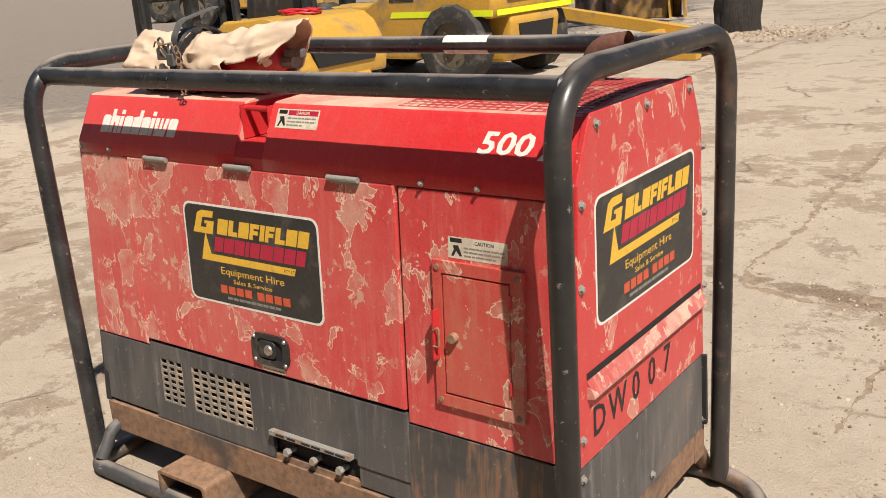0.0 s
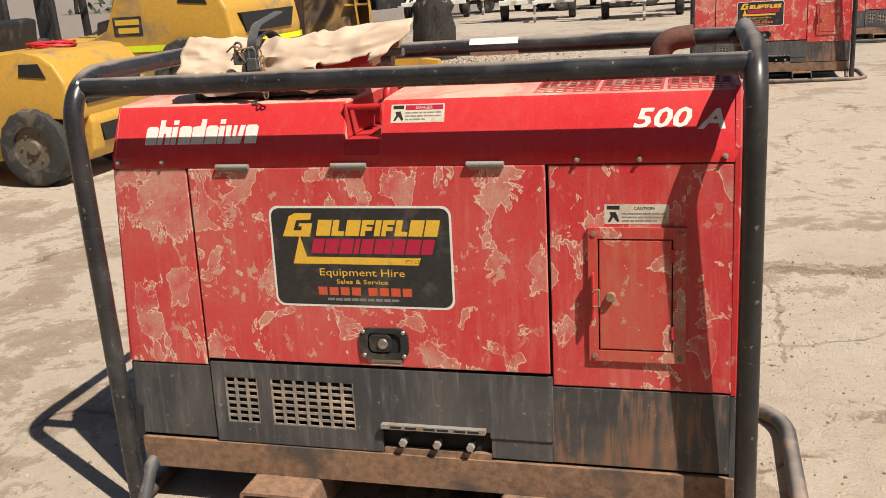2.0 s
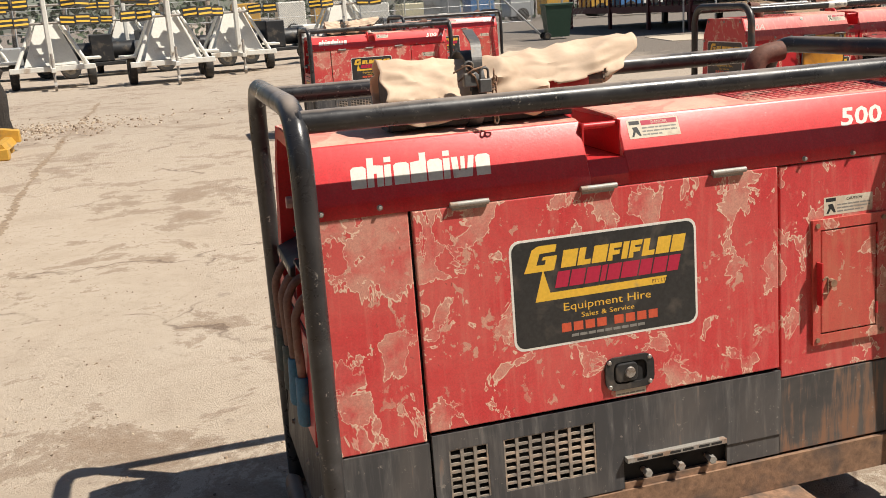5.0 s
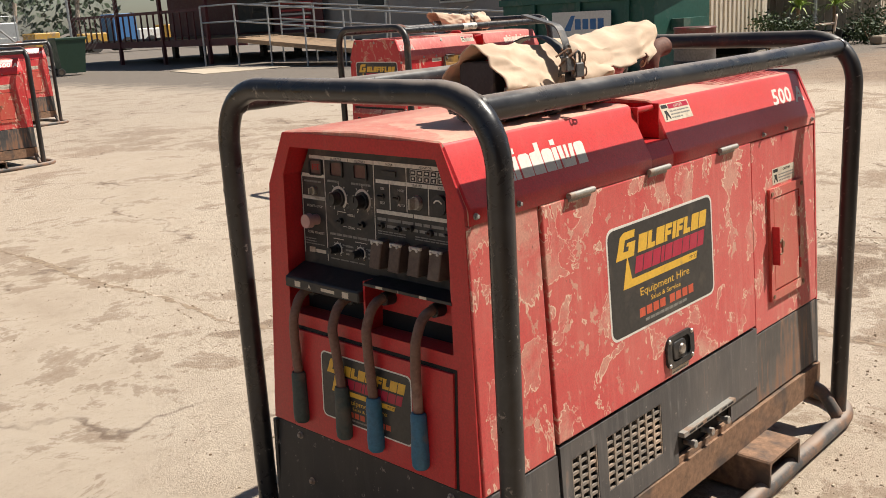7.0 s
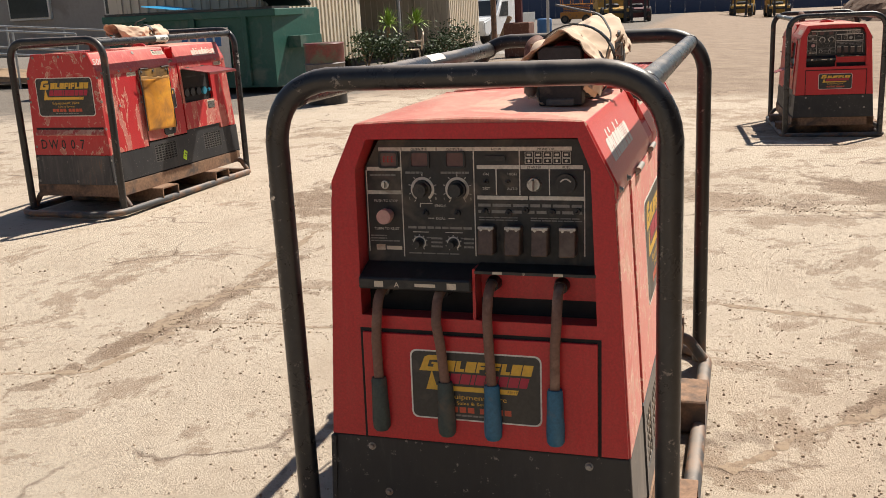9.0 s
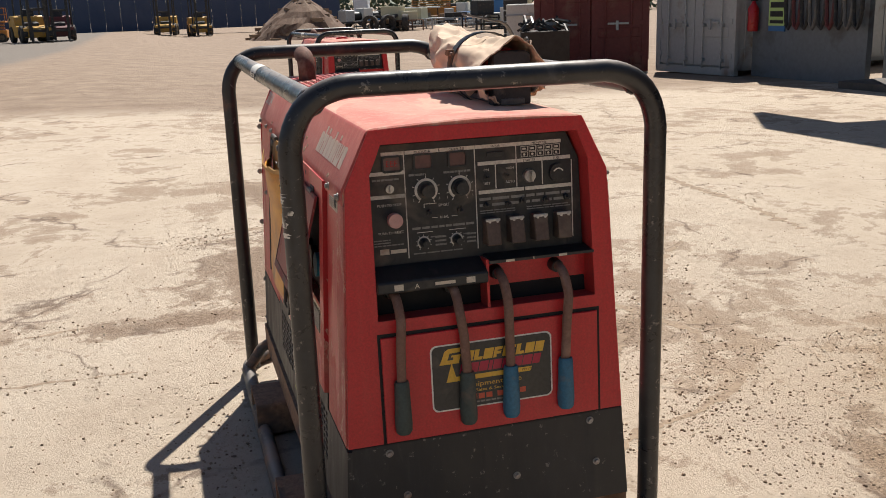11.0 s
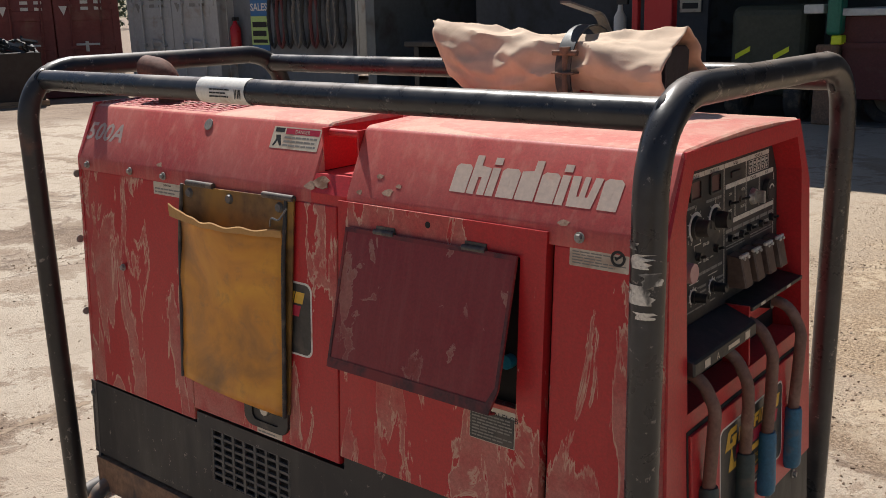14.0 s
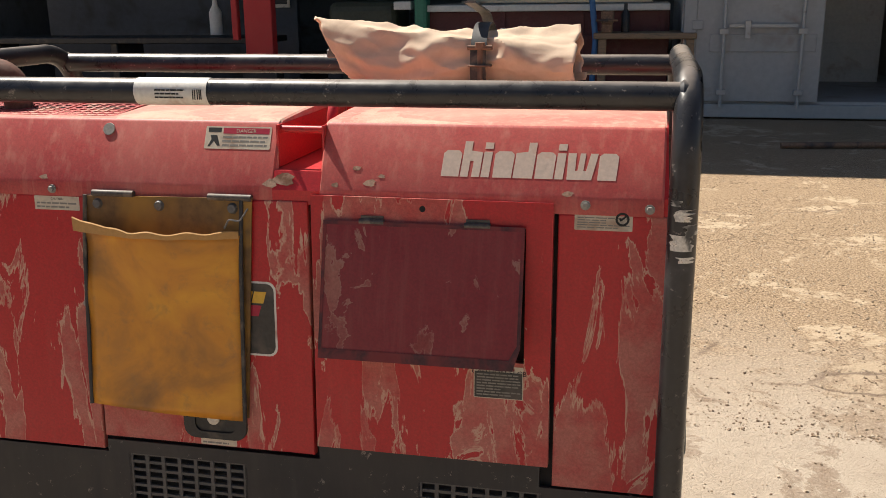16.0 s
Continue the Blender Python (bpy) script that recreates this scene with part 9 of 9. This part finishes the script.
nt = thing("notice", pose(4.65, -11.47, 1.3), "pale printed notice on the partition", "sign")
bm = bmesh.new()
box(bm, (-0.16, 0, 0), (0.16, 0.02, 0.75), 0.003)
part("sheet", bm, CREAM_LABEL, nt)
nf = Face((0, 0.02, 0), (-1, 0, 0), (0, 0, 1))
bars("print_bars", nf, [(-0.12, z, 0.12, z + 0.08) for z in (0.05, 0.2, 0.35, 0.5, 0.62)], 0.0, BLACK_INK, nt)


def flatbed(m):
    root = thing("flatbed_truck", m, "dark red flatbed trailer loaded with pale boards", "trailer")
    bm = bmesh.new()
    box(bm, (-1.5, -0.9, 1.22), (1.5, 0.9, 1.3), 0.01)
    part("tray", bm, WHITE_PAINT, root)
    bm = bmesh.new()
    box(bm, (-1.5, 0.72, 0.3), (1.5, 0.78, 1.22), 0.01)
    part("side_board", bm, DARK_RED, root)
    bm = bmesh.new()
    for x in (-1.45, -0.5, 0.45, 1.4):
        box(bm, (x, 0.78, 0.3), (x + 0.06, 0.82, 1.22))
    box(bm, (-1.5, 0.78, 0.86), (1.5, 0.83, 0.93))
    part("rib", bm, DARK_RED, root)
    for k in range(5):
        bd = thing("loose_board", m @ pose(-0.3 + 0.1 * k, 0.75 - 0.16 * k, 1.31 + 0.02 * (k % 2), 0, 0, 3 * k - 5), "pale board lying on the trailer", "board", "boards on the trailer")
        bm = bmesh.new()
        box(bm, (-1.0, -0.06, 0), (1.0, 0.06, 0.03), 0.003)
        part("plank", bm, BOARD, bd)
    for x in (-0.9, 0.9):
        wheel(root, (x, 0.5, 0.32), (0, 1, 0), 0.32, 0.2)
    return root


flatbed(pose(0.6, -10.5, 0))
gm = thing("green_press", pose(2.15, -9.67, 0), "green workshop press with a yellow foot", "machine")
bm = bmesh.new()
box(bm, (-0.16, -0.12, 1.0), (0.0, 0.12, 2.4), 0.04, seg=2)
part("press_column", bm, plain("machine_green", (0.03, 0.2, 0.12), 0.45, 0, 0.15, 8), gm)
bm = bmesh.new()
box(bm, (-0.18, -0.1, 0.9), (-0.06, 0.1, 1.0), 0.01)
part("foot_trim", bm, HIVIS, gm)
bm = bmesh.new()
box(bm, (-0.15, -0.1, 0), (0.1, 0.1, 0.9), 0.02)
part("stand", bm, RUST, gm)
bm = bmesh.new()
box(bm, (0.04, -0.1, 1.24), (0.26, 0.1, 1.34), 0.01)
part("table", bm, WHITE_PAINT, gm)
km = thing("khaki_machine", pose(2.86, -10.07, 0), "dark khaki machine with yellow hazard stripes", "machine")
bm = bmesh.new()
box(bm, (-0.45, -0.4, 0.3), (0.45, 0.4, 1.35), 0.12, seg=3)
part("hood", bm, plain("khaki_paint", (0.05, 0.055, 0.035), 0.6, 0, 0.2, 6), km)
bm = bmesh.new()
hf = Face((0, 0.405, 0), (-1, 0, 0), (0, 0, 1))
for u in (-0.36, 0.1):
    plate(bm, hf, [(u, 0.72), (u + 0.18, 0.82), (u + 0.18, 0.88), (u, 0.78)], 0.0, 0.006)
part("hazard_stripe", bm, HIVIS, km)
for s in (-1, 1):
    wheel(km, (s * 0.36, 0.2, 0.3), (1, 0, 0), 0.3, 0.2)
wb = thing("timber_bench", pose(-0.65, -9.55, 0), "timber work bench beside the container", "bench")
bm = bmesh.new()
box(bm, (-0.55, -0.35, 0.9), (0.6, 0.35, 0.97), 0.01)
part("top", bm, TIMBER, wb)
for x in (-0.48, 0.5):
    for y in (-0.28, 0.28):
        bm = bmesh.new()
        box(bm, (x - 0.045, y - 0.045, 0), (x + 0.045, y + 0.045, 0.9), 0.006)
        part("leg", bm, TIMBER, wb)
vice = thing("bench_vice", pose(-0.2, -9.3, 0.97), "rusty bench vice on the timber bench", "vice")
bm = bmesh.new()
box(bm, (-0.06, -0.1, 0), (0.06, 0.1, 0.1), 0.01)
box(bm, (-0.07, -0.13, 0.1), (0.07, -0.04, 0.24), 0.012)
box(bm, (-0.07, 0.04, 0.1), (0.07, 0.12, 0.24), 0.012)
cyl(bm, (-0.12, 0.2, 0.14), (0.12, 0.2, 0.14), 0.012, 8)
cyl(bm, (0, 0.1, 0.14), (0, 0.22, 0.14), 0.02, 8)
part("vice_body", bm, RUST, vice)
bt2 = thing("drink_bottle", pose(-0.4, -9.35, 0.97), "dark bottle on the timber bench", "bottle")
bm = bmesh.new()
tube(bm, [(0, 0, 0), (0, 0, 0.2), (0, 0, 0.26), (0, 0, 0.32)], 0.05, 12, radii=[0.05, 0.05, 0.02, 0.02])
part("bottle_body", bm, MACHINE_BLACK, bt2, smooth=True)
hs = thing("blue_hose", pose(-0.12, 0.3, -0.08), "blue hose hanging down to the floor", "hose")
bm = bmesh.new()
tube(bm, fillet([(0.35, -9.6, 2.2), (0.12, -9.6, 1.5), (0.05, -9.6, 0.9), (0.1, -9.6, 0.05)], 0.3, 5), 0.035, 10)
part("hose_pipe", bm, BLUE_BOX, hs, smooth=True)
cw = thing("cream_wall_panel", pose(-0.18, 0.44, -0.1), "pale lit wall panel deep in the workshop", "partition", kind="structure")
bm = bmesh.new()
box(bm, (-0.15, -13.2, 0), (0.75, -13.1, 3.0))
part("sheet", bm, CLAD_BEIGE, cw)
# tool wall with extinguisher and sales sign
tw = thing("tool_wall", pose(0, 0, -0.22), "grey sheet wall with hanging gear", "partition", kind="structure")
bm = bmesh.new()
box(bm, (10.25, -10.4, 0), (13.36, -10.3, 3.4))
part("sheet", bm, SHED_SHEET, tw)
fe = thing("fire_extinguisher", pose(13.2, -10.18, 0.85), "red fire extinguisher on the workshop wall", "fire extinguisher")
bm = bmesh.new()
tube(bm, [(0, 0, 0), (0, 0, 0.02), (0, 0, 0.42), (0, 0, 0.5), (0, 0, 0.56)], 0.1, 16, radii=[0.09, 0.1, 0.1, 0.05, 0.03])
part("tank", bm, RED_TANK, fe, smooth=True)
bm = bmesh.new()
box(bm, (-0.03, -0.08, 0.55), (0.03, 0.05, 0.62), 0.006)
part("valve", bm, MACHINE_BLACK, fe)
ss = thing("sales_sign", pose(12.6, -10.29, 0.85, 0, 0, -90), "dark blue and lime sales sign on the wall", "sign")
sf = Face((0, 0, 0), (0, -1, 0), (0, 0, 1))
bm = bmesh.new()
plate(bm, sf, rrect(-0.24, 0, 0.24, 1.4), 0, 0.02)
sn = part("sign_board", bm, BLUE_BOX, ss)
bm = bmesh.new()
plate(bm, sf, rrect(-0.24, 0.1, 0.24, 0.62), 0.02, 0.024)
part("sign_field", bm, plain("lime_paint", (0.45, 0.6, 0.2), 0.5), sn)
lettering("lettered_line", "SALES", sf, 0, 0.72, 0.021, 0.13, WHITE_PAINT, sn, align="CENTER", bold=0.004)
bars("print_bars", sf, [(-0.2, 0.42, 0.2, 0.52), (-0.2, 0.26, 0.18, 0.36), (-0.2, 0.14, 0.2, 0.2)], 0.025, BLACK_INK, sn)
for k in range(9):
    hg = thing("hanging_lead", pose(12.15 - k * 0.22, -10.25, 0.0, 0, 0, -90), "coiled leads hanging on the workshop wall", "cable", "leads on the wall")
    bm = bmesh.new()
    rr = random.Random(k)
    pts = [(-0.05 - 0.02 * (j % 2), 0.1 * math.cos(j * 0.5), 1.35 + rr.uniform(-0.2, 0.2) * 0 + 0.45 * math.sin(j * 0.5)) for j in range(34)]
    tube(bm, pts, 0.03, 6)
    part("cable", bm, (MACHINE_BLACK, DARK_RED, MACHINE_BLACK, GREY_METAL)[k % 4], hg, smooth=True)
# pallets and crates beside the containers
wc = thing("white_crate", pose(23.7, -9.7, 0, 0, 0, -25) @ Matrix.Scale(1.1, 4), "tall white bulk crate", "crate")
bm = bmesh.new()
box(bm, (-0.5, -0.45, 0.12), (0.5, 0.45, 1.45), 0.02)
part("crate_body", bm, WHITE_PAINT, wc)
bm = bmesh.new()
box(bm, (-0.52, -0.47, 1.15), (0.52, 0.47, 1.2), 0.01)
part("crate_band", bm, GALV, wc)
bm = bmesh.new()
box(bm, (-0.5, -0.45, 0), (0.5, 0.45, 0.12))
part("crate_base", bm, GALV, wc)
sk = thing("black_crates", pose(39.2, -15.3, 0, 0, 0, -20) @ Matrix.Scale(1.5, 4), "stack of black plastic crates", "crates")
for k in range(4):
    bm = bmesh.new()
    box(bm, (-0.5, -0.36, k * 0.34), (0.5, 0.36, k * 0.34 + 0.3), 0.02)
    part("crate", bm, MACHINE_BLACK, sk)
db = thing("scrap_bin", pose(15.5, -6.9, 0, 0, 0, -20) @ Matrix.Scale(0.95, 4), "dark steel scrap bin heaped with offcuts", "bin")
bm = bmesh.new()
box(bm, (-0.5, -0.5, 0.12), (0.5, 0.5, 1.0), 0.01)
part("bin_body", bm, plain("dark_brown_steel", (0.035, 0.025, 0.02), 0.7), db)
bm = bmesh.new()
box(bm, (-0.55, -0.55, 0.0), (0.55, 0.55, 0.12), 0.01)
part("pallet", bm, TIMBER, db)
bm = bmesh.new()
rnd = random.Random(9)
for k in range(40):
    p = Vector((rnd.uniform(-0.45, 0.45), rnd.uniform(-0.45, 0.45), 1.0 + rnd.uniform(0, 0.22)))
    box(bm, (-0.18, -0.02, -0.02), (0.18, 0.02, 0.03), 0, Matrix.Translation(p) @ Euler((rnd.uniform(-0.6, 0.6), rnd.uniform(-0.6, 0.6), rnd.uniform(0, 3))).to_matrix().to_4x4())
tagged(part("scrap_metal", bm, MACHINE_BLACK, db), kind="stuff")
hose = thing("hose_on_ground", pose(0, 0, -0.047), "dark hose lying on the ground before the container", "hose")
bm = bmesh.new()
tube(bm, fillet([(-1.9, -7.0, 0.03), (-2.8, -7.15, 0.03), (-4.2, -7.0, 0.03)], 0.5, 5), 0.03, 8)
part("hose_pipe", bm, RUST, hose, smooth=True)


# ---- joints, stones and litter on the ground ----
CRACK_DIRT = plain("joint_dirt", (0.21, 0.148, 0.1), 0.95, 0, 0.35, 60, (0.3, 0.225, 0.155), 0.46, 0.5)


def joint(pts, wide, seed, high=0.0, mat=None):
    """A dirt-filled joint between slabs: a ragged low ridge along a line."""
    rnd = random.Random(seed)
    bm = bmesh.new()
    pts = [Vector((*p, 0)) for p in pts]
    rows = []
    for a, b in zip(pts, pts[1:]):
        n = max(2, int((b - a).length / 0.014))
        d = (b - a).normalized()
        s = Vector((-d.y, d.x, 0))
        for k in range(n):
            p = a.lerp(b, k / n)
            p = p + s * (0.05 * noise.noise(Vector((p.x * 1.5, p.y * 1.5, seed))) + 0.02 * noise.noise(Vector((p.x * 9, p.y * 9, seed))))
            w = wide * max(0.05, 0.3 + 0.9 * noise.noise(Vector((p.x * 1.7, p.y * 1.7, seed + 5))) + 0.8 * noise.noise(Vector((p.x * 14, p.y * 14, 2))) + 0.5 * rnd.random())
            rows.append([p - s * w + Vector((0, 0, 0.001 + high + rise(p.x, p.y))), p + Vector((0, 0, 0.0015 + high + rise(p.x, p.y))), p + s * w + Vector((0, 0, 0.001 + high + rise(p.x, p.y)))])
    loft(bm, rows, caps=False, wrap=False)
    return part("slab_joint", bm, mat or CRACK_DIRT, joints, smooth=True)


joints = thing("slab_joints", pose(0, 0, 0), "dirt-filled joints between the concrete slabs", "joints", kind="structure")

LINES = (
    (((0.81, 1.94), (1.5, 1.92), (2.44, 1.99), (3.33, 2.03), (5.72, 2.36), (9.8, 2.73)), 0.035),
    (((1.5, 1.92), (1.55, 1.47), (1.67, 0.95), (1.6, 0.3), (1.62, -0.4), (1.4, -1.19)), 0.03),
    (((0.9, 1.98), (1.04, 1.56), (1.02, 0.82)), 0.02),
    (((0.02, -0.51), (0.29, -0.74), (0.58, -1.0), (0.94, -1.29), (1.33, -1.58), (1.95, -2.12)), 0.035),
    (((1.4, -1.19), (0.94, -1.29), (0.61, -1.39), (0.3, -1.32)), 0.025),
    (((-0.31, -0.42), (-0.19, -0.73), (-0.06, -1.03), (0.12, -1.31)), 0.03),
    (((10.6, -3.36), (6.8, -3.32), (4.07, -3.07), (1.9, -2.9)), 0.06),
    (((0.27, 5.34), (0.27, 4.07), (0.32, 2.71), (0.31, 2.16), (0.38, 1.95), (0.66, 1.86), (0.97, 1.85)), 0.03),
    (((-2.2, 2.2), (-2.33, 4.3), (-2.33, 5.8), (-2.35, 9.6), (-2.21, 14.1), (-2.1, 19.0)), 0.05),
    (((3.05, 0.64), (3.25, 0.31), (3.4, -0.05)), 0.03),
    (((4.13, -0.25), (3.64, -0.84), (3.64, -1.4)), 0.035),
)
for n, (pts, wide) in enumerate(LINES):
    joint(pts, wide, 3 + n * 7)

m, t, b = nodes_of("mixed_pebble")
geo = t.nodes.new("ShaderNodeNewGeometry")
link(t, ramp(t, geo.outputs["Random Per Island"], [(0.0, (0.16, 0.11, 0.075)), (0.35, (0.3, 0.22, 0.15)), (0.7, (0.42, 0.33, 0.235)), (1.0, (0.56, 0.47, 0.37))]), b.inputs["Base Color"])
b.inputs["Roughness"].default_value = 0.9
PEBBLE = m


def pebbles(n, seed, place, r0, r1):
    """Loose stones, each a rough low lump on the ground."""
    rnd = random.Random(seed)
    vs, fs = [], []
    while n:
        x, y = place(rnd)
        if abs(x) < 0.85 and abs(y) < 0.45:
            continue
        n -= 1
        r = r0 + (r1 - r0) * rnd.random() ** 3.5
        o = len(vs)
        g = rise(x, y)
        a0 = rnd.uniform(0, 6.28)
        for k in range(5):
            a = a0 + k * 1.2566
            q = r * rnd.uniform(0.7, 1.25)
            vs.append((x + q * math.cos(a), y + q * math.sin(a), g - 0.001))
        for k in range(5):
            a = a0 + k * 1.2566 + 0.5
            q = r * rnd.uniform(0.45, 0.85)
            vs.append((x + q * math.cos(a), y + q * math.sin(a), g + r * rnd.uniform(0.45, 0.95)))
        for k in range(5):
            j = (k + 1) % 5
            fs.append((o + k, o + j, o + 5 + k))
            fs.append((o + j, o + 5 + j, o + 5 + k))
        fs.append(tuple(o + 5 + k for k in range(5)))
    me = bpy.data.meshes.new("loose_stones")
    me.from_pydata(vs, [], fs)
    me.materials.append(PEBBLE)
    return tagged(new("loose_stones", me), "small brown stones scattered over the concrete", "stones", kind="stuff")


def around(rnd):
    for _ in range(50):
        a, r = rnd.uniform(0, 6.283), 0.5 + 8.5 * rnd.random() ** 1.2
        x, y = r * math.cos(a), r * math.sin(a)
        if noise.noise(Vector((x * 0.7, y * 0.7, 3))) + 0.5 * noise.noise(Vector((x * 2.3, y * 2.3, 8))) > rnd.uniform(-0.5, 0.4):
            return x, y
    return 3.0, 3.0


def by_shed(rnd):
    for _ in range(50):
        x, y = rnd.uniform(-6.5, 0.4), -0.9 - 5.2 * rnd.random() ** 1.3
        if noise.noise(Vector((x * 1.3, y * 1.3, 13))) + 0.6 * noise.noise(Vector((x * 4, y * 4, 5))) > rnd.uniform(-0.5, 0.35):
            return x, y
    return -2.0, -3.0


def by_joint(rnd):
    pts, wide = rnd.choice(LINES)
    k = rnd.randrange(len(pts) - 1)
    f = rnd.random()
    return tuple(pts[k][i] * (1 - f) + pts[k + 1][i] * f + rnd.gauss(0, 0.05 + wide * 2) for i in (0, 1))


pebbles(5000, 14, by_joint, 0.0016, 0.008)
pebbles(20000, 4, around, 0.0014, 0.007)
pebbles(45000, 9, by_shed, 0.0015, 0.0068)


def at_tree(rnd):
    a, r = rnd.uniform(0, 6.283), abs(rnd.gauss(0, 0.9))
    return -3.3 + r * math.cos(a) * 1.5, 12.3 + r * math.sin(a)


bark = pebbles(2600, 21, at_tree, 0.006, 0.03)
bark.name = "bark_litter"
tagged(bark, "brown bark and leaf litter round the tree", "litter", kind="stuff")
